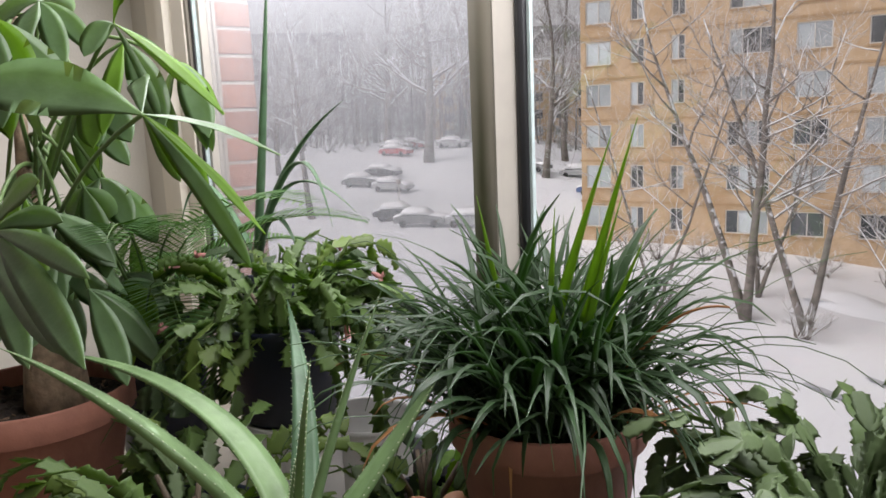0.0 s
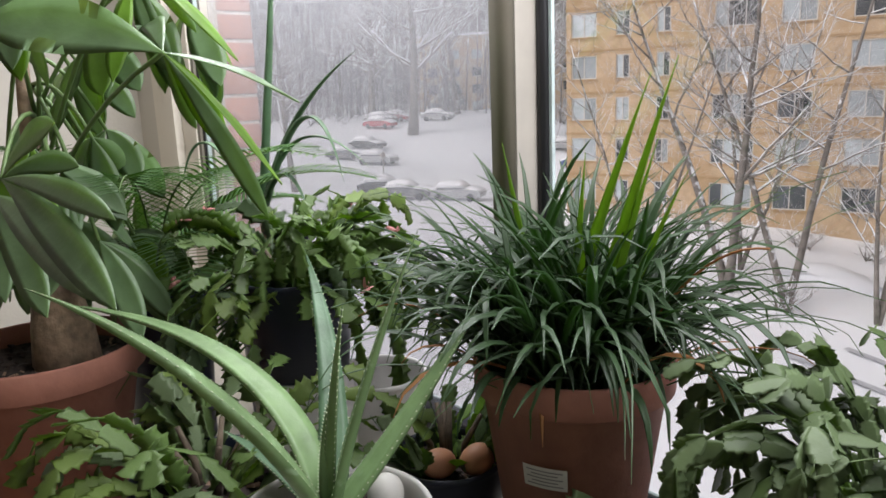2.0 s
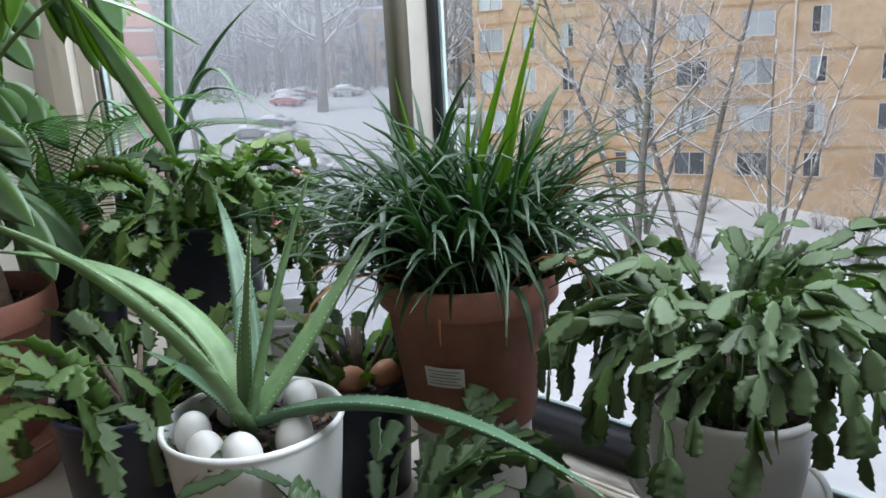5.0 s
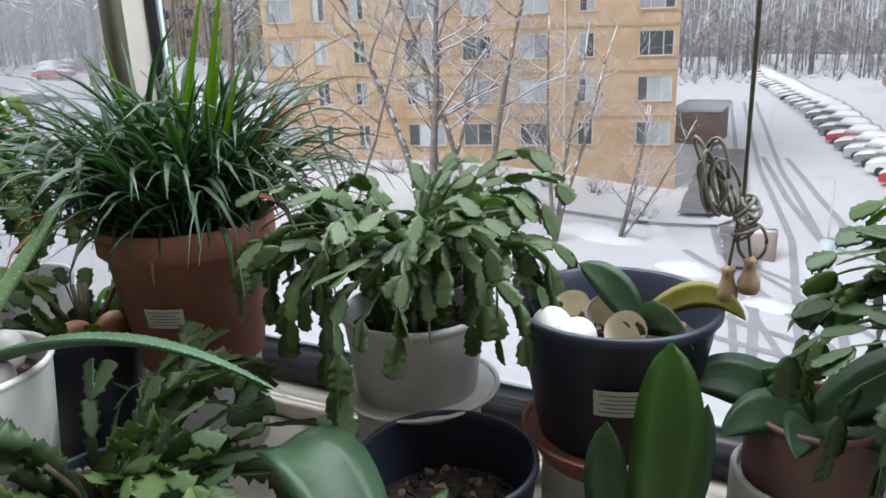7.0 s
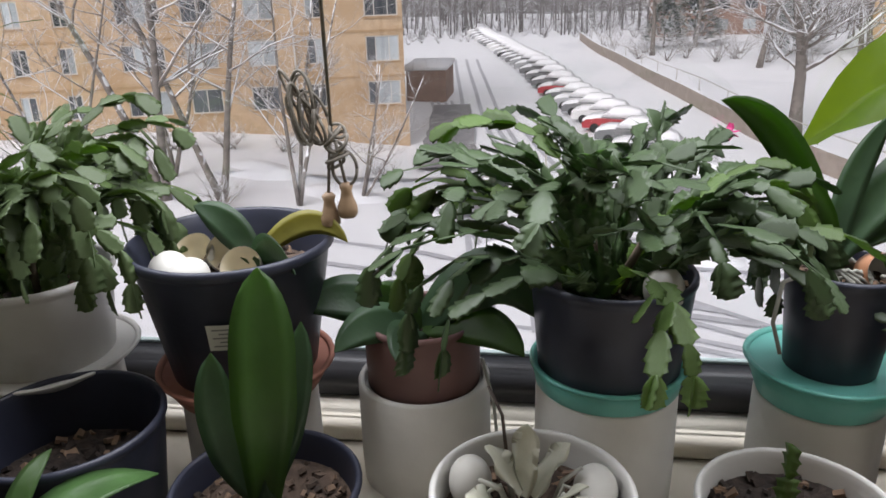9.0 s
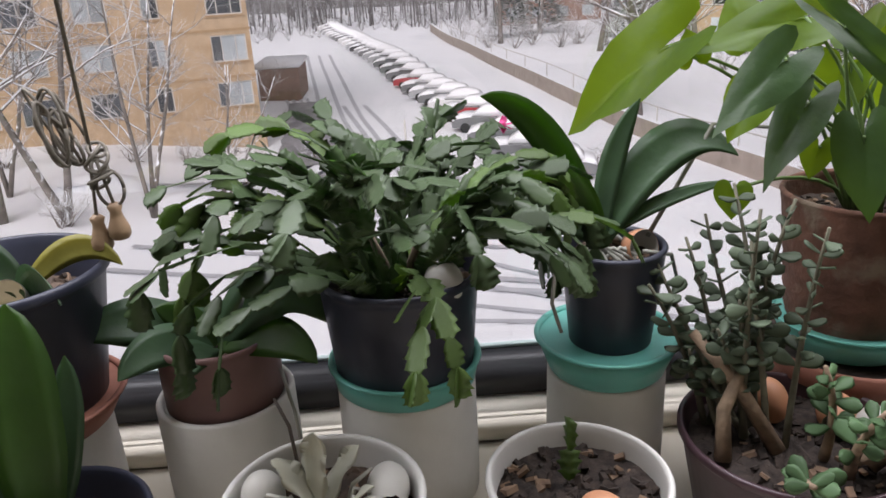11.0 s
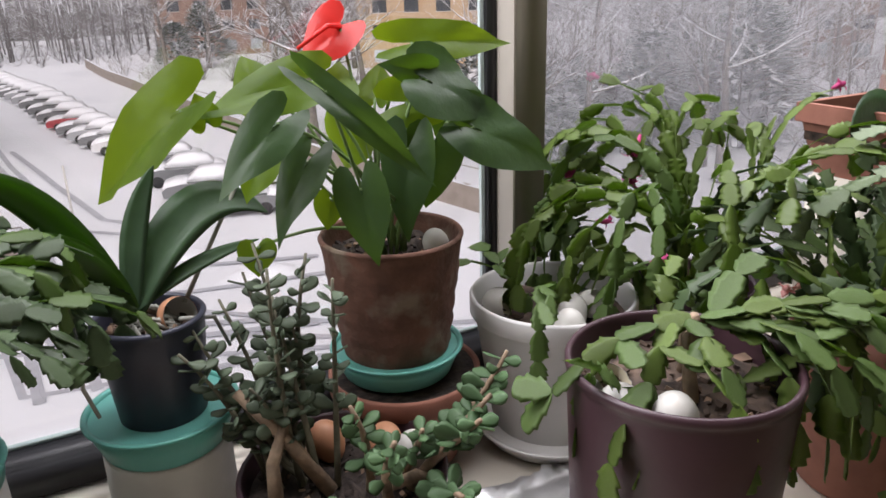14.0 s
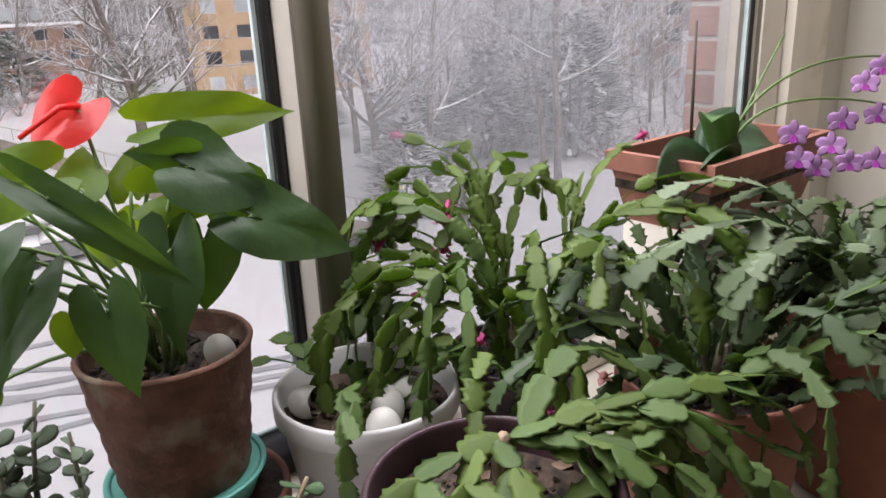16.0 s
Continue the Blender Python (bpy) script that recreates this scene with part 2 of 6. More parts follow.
bark_snowy = material("snowy_twigs", (0.2, 0.175, 0.155), 0.9, vary=0.3, scale=2, snow=0.95)
# Neutral grey bark: distance haze is put into the colour.
bark_far = material("far_snowy_wood", (0.17, 0.16, 0.16), 0.9, vary=0.3, scale=0.5, snow=0.8)
wet_asphalt = material("wet_asphalt", (0.22, 0.215, 0.225), 0.6, vary=0.25, scale=1.2, bump=0.2, bump_scale=3, second=(0.4, 0.41, 0.43), second_scale=0.7, second_at=0.6)
brick_far = material("far_brown_brick", (0.25, 0.165, 0.13), 0.9, vary=0.2, scale=1.5, bump=0.3, bump_scale=6)
evergreen = material("snowy_evergreen", (0.09, 0.12, 0.1), 0.9, vary=0.4, scale=1.5, snow=0.75)
# Haze over the farthest woods is painted as the backdrop's grey.
backdrop_grey = material("far_snowy_woods", (0.165, 0.16, 0.16), 1.0, vary=0.45, scale=0.5, second=(0.26, 0.26, 0.27), second_scale=0.3, second_at=0.5)
concrete = material("concrete_wall", (0.33, 0.28, 0.24), 0.9, vary=0.15, scale=1.5, snow=0.35)
tyre = material("tyre", (0.025, 0.025, 0.027), 0.85)
car_glass = material("car_glass", (0.04, 0.045, 0.05), 0.1, spec=0.8)
CAR_PAINT = {k: material("car_paint_" + k, c, 0.3, vary=0.05) for k, c in dict(red=(0.38, 0.04, 0.05), silver=(0.35, 0.36, 0.37), black=(0.04, 0.042, 0.047), blue=(0.06, 0.1, 0.22), white=(0.6, 0.6, 0.6), grey=(0.16, 0.165, 0.17)).items()}


# ---- mesh helpers ----
class Shape:
    def __init__(self):
        self.v, self.f = [], []

    def add(self, v, f):
        k = len(self.v)
        self.v += [tuple(p) for p in v]
        self.f += [tuple(k + i for i in q) for q in f]
        return self


def mesh_of(name, shape, mat, smooth=True):
    me = bpy.data.meshes.new(name)
    me.from_pydata(shape.v, [], shape.f)
    for m in mat if isinstance(mat, (list, tuple)) else [mat]:
        me.materials.append(m)
    if smooth:
        me.polygons.foreach_set("use_smooth", [True] * len(me.polygons))
    me.update()
    return me


def part(name, shape, mat, parent=None, label="", smooth=True, m=None):
    ob = new(name, mesh_of(name, shape, mat, smooth))
    if m is not None:
        ob.matrix_basis = m
    if parent:
        ob.parent = parent
    if label:
        tagged(ob, label)
    return ob


def thing(name, at, label, category, group=""):
    ob = new(name)
    ob.empty_display_size = 0.03
    ob.location = at
    return tagged(ob, label, category, group)


def box(lo, hi, s=None):
    s = s or Shape()
    (a, b, c), (d, e, f) = lo, hi
    return s.add([(a, b, c), (d, b, c), (d, e, c), (a, e, c), (a, b, f), (d, b, f), (d, e, f), (a, e, f)],
                 [(0, 3, 2, 1), (4, 5, 6, 7), (0, 1, 5, 4), (1, 2, 6, 5), (2, 3, 7, 6), (3, 0, 4, 7)])


def soft_box(lo, hi, r):
    """A box with bevelled edges."""
    bm = bmesh.new()
    bmesh.ops.create_cube(bm, size=1)
    for v in bm.verts:
        v.co = Vector([(l + h) / 2 + c * (h - l) for l, h, c in zip(lo, hi, v.co)])
    bmesh.ops.bevel(bm, geom=bm.edges[:], offset=r, segments=2, affect="EDGES")
    s = Shape().add([v.co[:] for v in bm.verts], [[v.index for v in f.verts] for f in bm.faces])
    bm.free()
    return s


def lathe(profile, n=40, s=None, wobble=0.0, at=(0, 0, 0)):
    s = s or Shape()
    v, f = [], []
    for r, z in profile:
        for i in range(n):
            a = 2 * math.pi * i / n
            k = r * (1 + wobble * math.sin(2 * a + 1.3))
            v.append((at[0] + k * math.cos(a), at[1] + k * math.sin(a), at[2] + z))
    for j in range(len(profile) - 1):
        for i in range(n):
            f.append((j * n + i, j * n + (i + 1) % n, (j + 1) * n + (i + 1) % n, (j + 1) * n + i))
    if profile[0][0] > 1e-6:
        f.append(tuple(range(n - 1, -1, -1)))
    return s.add(v, f)


def frames(pts, up=Vector((0, 0, 1))):
    pts = [Vector(p) for p in pts]
    out, side = [], None
    for i, p in enumerate(pts):
        t = (pts[min(i + 1, len(pts) - 1)] - pts[max(i - 1, 0)])
        t = t.normalized() if t.length > 1e-9 else Vector((0, 0, 1))
        if side is None:
            side = t.cross(up)
            side = side.normalized() if side.length > 0.05 else t.cross(Vector((1, 0.3, 0))).normalized()
        else:
            side = (side - t * side.dot(t)).normalized()
        out.append((p, t, side, side.cross(t).normalized()))
    return out


def tube(pts, radii, n=6, s=None):
    s = s or Shape()
    v, f = [], []
    for (p, t, a, b), r in zip(frames(pts), radii):
        for i in range(n):
            w = 2 * math.pi * i / n
            v.append(p + a * (r * math.cos(w)) + b * (r * math.sin(w)))
    for j in range(len(pts) - 1):
        for i in range(n):
            f.append((j * n + i, j * n + (i + 1) % n, (j + 1) * n + (i + 1) % n, (j + 1) * n + i))
    f += [tuple(range(n - 1, -1, -1)), tuple((len(pts) - 1) * n + i for i in range(n))]
    return s.add(v, f)


def blade(pts, halves, thick=0.0006, fold=0.0, s=None, up=Vector((0, 0, 1)), twist=0.0, wave=0.0):
    """A leaf along pts: lens-shaped across, folded along its midrib."""
    s = s or Shape()
    v, f = [], []
    last = len(pts) - 1
    for k, ((p, t, a, b), w) in enumerate(zip(frames(pts, up), halves)):
        if twist:
            q = Matrix.Rotation(twist * k / last, 3, t)
            a, b = q @ a, q @ b
        c = p - b * (fold * w)
        ww = b * (wave * w * math.sin(k * 0.8))
        v += [p - a * w + ww, p - a * (w * 0.5) - b * (fold * w * 0.6 - thick * 0.8), c + b * thick, p + a * (w * 0.5) - b * (fold * w * 0.6 - thick * 0.8), p + a * w - ww, c - b * thick]
    for j in range(last):
        for i in range(6):
            f.append((j * 6 + i, j * 6 + (i + 1) % 6, (j + 1) * 6 + (i + 1) % 6, (j + 1) * 6 + i))
    return s.add(v, f)


def bend(a, b, sag, n=10, start=None):
    """Points from a to b that bow upwards by sag, or leave a towards start."""
    a, b = Vector(a), Vector(b)
    if start is None:
        start = (a + b) / 2 + Vector((0, 0, 2 * sag))
    c = Vector(start)
    return [(1 - u) ** 2 * a + 2 * u * (1 - u) * c + u * u * b for u in [i / (n - 1) for i in range(n)]]


def disc(r, z, rng, n=24, rough=0.004, rings=5):
    s = Shape()
    v, f = [(0, 0, z + rough)], []
    for j in range(1, rings + 1):
        for i in range(n):
            a = 2 * math.pi * i / n
            v.append((r * j / rings * math.cos(a), r * j / rings * math.sin(a), z + (rng.uniform(-rough, rough) if j < rings else 0)))
    f += [(0, 1 + i, 1 + (i + 1) % n) for i in range(n)]
    for j in range(rings - 1):
        for i in range(n):
            k = 1 + j * n
            f.append((k + i, k + n + i, k + n + (i + 1) % n, k + (i + 1) % n))
    return s.add(v, f)


def setting(name, shape, mat, label, category, smooth=False):
    return tagged(part(name, shape, mat, smooth=smooth), label, category, kind="structure")


# ---- the room ----
SILL = 0.585
LEFT, RIGHT, HEAD, RAIL = -1.985, 2.43, 2.25, 0.632
setting("floor", box((-2.6, -3.2, -0.1), (3.0, 1.02, 0.0)), floor_wood, "brown wooden floor boards of the room", "floor")
setting("ceiling", box((-2.6, -3.2, 2.5), (3.0, 1.02, 2.6)), wall_paint, "plain cream ceiling of the room", "ceiling")
setting("wall_south", box((-2.6, -3.3, 0), (3.0, -3.2, 2.5)), wall_paint, "plain cream wall behind the camera", "wall")
setting("wall_west", box((-2.6, -3.2, 0), (-2.5, 1.02, 2.5)), wall_paint, "cream painted wall beside the window", "wall")
setting("wall_east", box((2.9, -3.2, 0), (3.0, 1.02, 2.5)), wall_paint, "cream painted wall beside the window", "wall")
w = Shape()
box((-2.5, 0.97, 0), (LEFT - 0.06, 0.999, 2.5), w)
box((RIGHT + 0.06, 0.97, 0), (2.9, 0.999, 2.5), w)
box((LEFT - 0.06, 0.97, 0), (RIGHT + 0.06, 0.999, 0.56), w)
box((LEFT - 0.06, 0.97, HEAD + 0.06), (RIGHT + 0.06, 0.999, 2.5), w)
setting("wall_north", w, wall_paint, "cream wall round the wide window", "wall")
for k, (a, b, side) in enumerate(((-2.5, LEFT, 1), (RIGHT, 2.9, -1))):
    s = Shape()
    x = b if side > 0 else a
    for d0, d1, y0 in ((0.0, 0.09, 0.945), (0.10, 0.16, 0.925), (0.17, 0.33, 0.955)):
        lo, hi = sorted((x - side * d0, x - side * d1))
        box((lo, y0, 0.56), (hi, 0.97, HEAD), s)
    setting("trim_" + "ab"[k], s, cream_paint, "stepped cream window trim", "trim")
setting("window_sill", soft_box((-2.45, 0.18, SILL - 0.04), (2.85, 0.93, SILL), 0.006), cream_paint, "deep cream painted window sill", "sill", True)
setting("sill_support", box((-2.45, 0.24, 0.0), (2.85, 0.28, SILL - 0.04)), cream_paint, "cream panel under the deep sill", "panel")
setting("window_ledge", soft_box((LEFT, 0.915, SILL), (RIGHT, 0.975, RAIL - 0.003), 0.005), cream_paint, "raised cream ledge under the window frame", "ledge", True)

window = tagged(new("window_1"), "wide window with a fixed centre pane between two screened sashes", "window", kind="structure")
window.location = (0, 0, 0)
part("bottom_rail", soft_box((LEFT, 0.955, RAIL), (RIGHT, 1.015, RAIL + 0.05), 0.004), black_frame, window, "black metal bottom rail")
part("bottom_track", soft_box((LEFT, 0.998, RAIL + 0.05), (RIGHT, 1.002, RAIL + 0.058), 0.001), white_bead, window, "pale glazing track")
part("top_rail", soft_box((LEFT, 0.955, HEAD - 0.05), (RIGHT, 1.015, HEAD), 0.004), black_frame, window)
for x, flip in ((-0.805, 1), (1.372, -1)):
    part("mullion", soft_box((min(x, x + flip * 0.05), 0.947, RAIL), (max(x, x + flip * 0.05), 1.02, HEAD), 0.003), tan_frame, window, "taupe metal mullion")
    a, b = sorted((x + flip * 0.0502, x + flip * 0.0538))
    part("mullion_strip", box((a, 0.952, RAIL), (b, 1.01, HEAD)), tan_light, window, smooth=False)
    a, b = sorted((x + flip * 0.0545, x + flip * 0.0685))
    part("sash_stile", soft_box((a, 0.996, RAIL), (b, 1.018, HEAD), 0.002), black_frame, window, "black metal stile")
    a, b = sorted((x + flip * 0.069, x + flip * 0.075))
    part("glazing_bead", box((a, 1.009, RAIL + 0.06), (b, 1.016, HEAD)), white_bead, window, smooth=False)
for x, flip in ((LEFT, 1), (RIGHT, -1)):
    for d0, d1, y0, mt, nm in ((0.0, 0.018, 0.95, tan_frame, "jamb"), (0.018, 0.03, 0.957, black_frame, "jamb_seal"), (0.03, 0.038, 0.96, white_bead, "jamb_bead"), (0.038, 0.055, 0.97, tan_light, "screen_stile")):
        a, b = sorted((x + flip * d0, x + flip * d1))
        part(nm, box((a, y0, RAIL + 0.05), (b, 1.016, HEAD - 0.05)), mt, window, smooth=False)
for a, b in ((LEFT + 0.055, -0.806), (1.373, RIGHT - 0.055)):
    part("insect_screen", box((a, 0.99, RAIL + 0.05), (b, 0.9912, HEAD - 0.05)), screen, window, "fine grey insect screen", False).visible_shadow = False
for a, b in ((LEFT + 0.055, -0.806), (-0.73, 1.298), (1.373, RIGHT - 0.055)):
    part("pane", box((a, 1.003, RAIL + 0.05), (b, 1.007, HEAD - 0.05)), glass, window, "clear window glass", False).visible_shadow = False

# ---- outdoors ----
def ground_z(x, y):
    r = math.hypot(x, y)
    az = math.degrees(math.atan2(-x, y))
    k = min(max((r - 62) / 50, 0), 1)
    k = k * k * (3 - 2 * k) * min(max((az - 32) / 14, 0), 1)
    far = min(max((r - 150) / 250, 0), 1)
    mound = 0.25 * math.sin(x * 0.21 + 1) * math.sin(y * 0.17)
    return -8.95 + 5.0 * k + 6.0 * far + mound * min(r / 60, 1) + 0.9 * min(max((az - 12) / 15, 0), 1) + 0.7 * min(max((az - 9.5) / 9, 0), 1) * min(max((r - 34) / 10, 0), 1)


gs = Shape()
xs = [-900, -600, -400, -300, -220, -170] + list(range(-140, 101, 4)) + [130, 170, 220, 300, 400, 600, 900]
ys = [-60, -20] + list(range(1, 161, 4)) + [180, 210, 250, 300, 400, 600, 900]
gv = [(x, y, ground_z(x, y)) for y in ys for x in xs]
nx = len(xs)
gs.add(gv, [(j * nx + i, j * nx + i + 1, (j + 1) * nx + i + 1, (j + 1) * nx + i) for j in range(len(ys) - 1) for i in range(nx - 1)])
setting("ground", gs, snow_ground, "snow-covered ground sloping to the woods", "ground", True)


def strip_on_ground(name, line, half, lift, mat, label, category):
    s, v, f = Shape(), [], []
    pts = []
    for (a, b), (c, d) in zip(line, line[1:]):
        n = max(2, int(math.hypot(c - a, d - b) / 3))
        pts += [(a + (c - a) * i / n, b + (d - b) * i / n) for i in range(n)]
    pts.append(line[-1])
    for (p, t, a, b) in frames([(x, y, 0) for x, y in pts]):
        for q in (p - a * half, p, p + a * half):
            v.append((q.x, q.y, ground_z(q.x, q.y) + lift))
    for j in range(len(pts) - 1):
        for i in (0, 1):
            f.append((j * 3 + i, j * 3 + i + 1, j * 3 + 4 + i, j * 3 + 3 + i))
    return setting(name, s.add(v, f), mat, label, category, True)


strip_on_ground("road", [(0, 14), (0, 30), (-3.5, 55), (-11, 104), (-17, 150)], 3.2, 0.05, snow_ground, "snowed-over car park lane", "road")
for k, off in enumerate((-1.6, -0.2, 1.1)):
    strip_on_ground("tyre_track", [(0.6 + off, 20), (-0.6 + off, 36), (-3.4 + off, 52), (-9 + off, 94)], 0.16, 0.09, slush, "wheel track pressed into the snow", "track")
strip_on_ground("tyre_track", [(9, 27), (5, 28.5), (0, 30), (-3.5, 33), (-5, 40)], 0.15, 0.09, slush, "curved wheel track pressed into the snow", "track")
strip_on_ground("snow_bank", [(-16, 34.5), (-9, 36.5), (-4.5, 37.5), (-3.2, 41), (-5.5, 50)], 0.5, 0.28, snow_ground, "low ridge of ploughed snow", "snow bank")
for q in (-2.4, -1.0, 0.5, 1.9):
    strip_on_ground("tyre_track", [(13 + q, 17), (7 + q, 19.5), (1 + q, 23 + q), (-2.4, 30 + q), (-3.4 + 0.3 * q, 40), (-8 + 0.4 * q, 62)], 0.13, 0.08, slush, "wheel track pressed into the snow", "track")
strip_on_ground("tyre_track", [(9, 25), (4, 26), (-1, 28), (-5, 33)], 0.15, 0.09, slush, "curved wheel track pressed into the snow", "track")

for k, line in enumerate(([(6, 22), (1, 24), (-4, 26.5), (-10, 27)], [(7, 21), (2, 22.5), (-4, 24.2), (-11, 24.5)], [(4, 33), (0.5, 36), (-1.5, 44), (-4, 58)], [(5.2, 33.5), (1.8, 37), (0, 45), (-2.4, 58)])):
    strip_on_ground("tyre_track", line, 0.17, 0.09, slush, "wheel track pressed into the snow", "track")
for k, (x, y, w, h) in enumerate(((-9, 33.5, 2.4, 0.5), (-4.5, 30.5, 1.6, 0.45), (3.5, 30.5, 1.8, 0.4), (-14, 35.5, 2.6, 0.6), (-1, 27.5, 1.4, 0.35), (6.5, 26.5, 1.6, 0.4))):
    rg, v, n = random.Random(k), [], 14
    v.append((x, y, ground_z(x, y) + h))
    for q, lift in ((0.35, 0.85), (0.7, 0.4), (1.0, -0.1)):
        for i in range(n):
            a = 2 * math.pi * i / n
            px, py = x + w * q * math.cos(a) * rg.uniform(0.85, 1.15), y + w * 0.55 * q * math.sin(a) * rg.uniform(0.85, 1.15)
            v.append((px, py, ground_z(px, py) + h * lift * rg.uniform(0.8, 1.1)))
    f = [(0, 1 + i, 1 + (i + 1) % n) for i in range(n)]
    f += [(1 + r * n + i, 1 + (r + 1) * n + i, 1 + (r + 1) * n + (i + 1) % n, 1 + r * n + (i + 1) % n) for r in (0, 1) for i in range(n)]
    setting("snow_drift", Shape().add(v, f), snow_ground, "low drift of fresh snow", "snow drift", True)

# retaining wall
s, v, f = Shape(), [], []
wl = [(18, 25), (15, 39.5), (12.3, 57.5), (9.2, 84), (5.8, 118)]
wp = [(a[0] + (b[0] - a[0]) * i / 8, a[1] + (b[1] - a[1]) * i / 8) for a, b in zip(wl, wl[1:]) for i in range(8)] + [wl[-1]]
for (p, t, a, b) in frames([(x, y, 0) for x, y in wp]):
    z = ground_z(p.x, p.y)
    for q, h in ((p - a * 0.18, -0.3), (p - a * 0.18, 1.15), (p + a * 0.18, 1.15), (p + a * 0.18, -0.3)):
        v.append((q.x, q.y, z + h))
for j in range(len(wp) - 1):
    for i in range(4):
        f.append((j * 4 + i, j * 4 + (i + 1) % 4, (j + 1) * 4 + (i + 1) % 4, (j + 1) * 4 + i))
setting("retaining_wall", s.add(v, f), concrete, "long low concrete wall with snow on top", "wall")
fence = thing("railing", (0, 0, 0), "thin metal railing above the low wall", "fence")
for i in range(0, len(wp), 2):
    x, y = wp[i][0] + 1.6, wp[i][1]
    part("post", tube([(x, y, ground_z(x, y)), (x, y, ground_z(x, y) + 1.5)], [0.04, 0.04], 5), window_grey, fence)
part("rail", tube([(x + 1.6, y, ground_z(x + 1.6, y) + 1.45) for x, y in wp], [0.035] * len(wp), 5), window_grey, fence)

# the apartment building
corner, along = Vector((-8.3, 46.2, 0)), Vector((-24.4, -7.1, 0)).normalized()
inward = Vector((-along.y, along.x, 0)).normalized()
if inward.y < 0:
    inward = -inward


def fac(u, d, z):
    p = corner + along * u + inward * d
    return (p.x, p.y, z)


apartment = thing("apartment_building", (0, 0, 0), "six-storey tan brick apartment block with snow along its foot", "building")
COLS = [(0.12, 2.15), (4.7, 5.65), (7.45, 9.2), (10.93, 12.77), (13.93, 16.4), (18.95, 19.8), (21.5, 22.4), (23.7, 25.45)]
ROWS_Z = [(-6.35, -4.9), (-3.72, -2.2), (-1.06, 0.42), (1.6, 3.06), (4.24, 5.72), (6.85, 8.3), (9.5, 11.0)]
us = sorted({-0.15, 25.8, *(u for c in COLS for u in c)})
zs = sorted({-10.5, 13.0, *(z for r in ROWS_Z for z in r)})
s = Shape()
for i in range(len(us) - 1):
    for j in range(len(zs) - 1):
        if (us[i], us[i + 1]) in COLS and (zs[j], zs[j + 1]) in ROWS_Z:
            a, b, c, d = us[i], us[i + 1], zs[j], zs[j + 1]
            o = [fac(a, 0, c), fac(b, 0, c), fac(b, 0, d), fac(a, 0, d), fac(a, 0.22, c), fac(b, 0.22, c), fac(b, 0.22, d), fac(a, 0.22, d)]
            s.add(o, [(0, 4, 5, 1), (1, 5, 6, 2), (2, 6, 7, 3), (3, 7, 4, 0)])
        else:
            s.add([fac(us[i], 0, zs[j]), fac(us[i + 1], 0, zs[j]), fac(us[i + 1], 0, zs[j + 1]), fac(us[i], 0, zs[j + 1])], [(0, 1, 2, 3)])
for u in (-0.15, 25.8):
    s.add([fac(u, 0, -10.5), fac(u, 14, -10.5), fac(u, 14, 13), fac(u, 0, 13)], [(0, 1, 2, 3)])
s.add([fac(-0.15, 14, -10.5), fac(25.8, 14, -10.5), fac(25.8, 14, 13), fac(-0.15, 14, 13)], [(0, 1, 2, 3)])
part("wall", s, brick_tan, apartment, "tan brick wall", False)
s = Shape().add([fac(-0.4, -0.3, 13), fac(26.1, -0.3, 13), fac(26.1, 14.3, 13), fac(-0.4, 14.3, 13), fac(-0.4, -0.3, 13.4), fac(26.1, -0.3, 13.4), fac(26.1, 14.3, 13.4), fac(-0.4, 14.3, 13.4)],
                [(0, 3, 2, 1), (4, 5, 6, 7), (0, 1, 5, 4), (1, 2, 6, 5), (2, 3, 7, 6), (3, 0, 4, 7)])
part("roof", s, concrete, apartment, "flat roof", False)


def fac_box(u0, u1, d0, d1, z0, z1, s=None):
    s = s or Shape()
    return s.add([fac(u0, d0, z0), fac(u1, d0, z0), fac(u1, d1, z0), fac(u0, d1, z0), fac(u0, d0, z1), fac(u1, d0, z1), fac(u1, d1, z1), fac(u0, d1, z1)],
                 [(0, 3, 2, 1), (4, 5, 6, 7), (0, 1, 5, 4), (1, 2, 6, 5), (2, 3, 7, 6), (3, 0, 4, 7)])


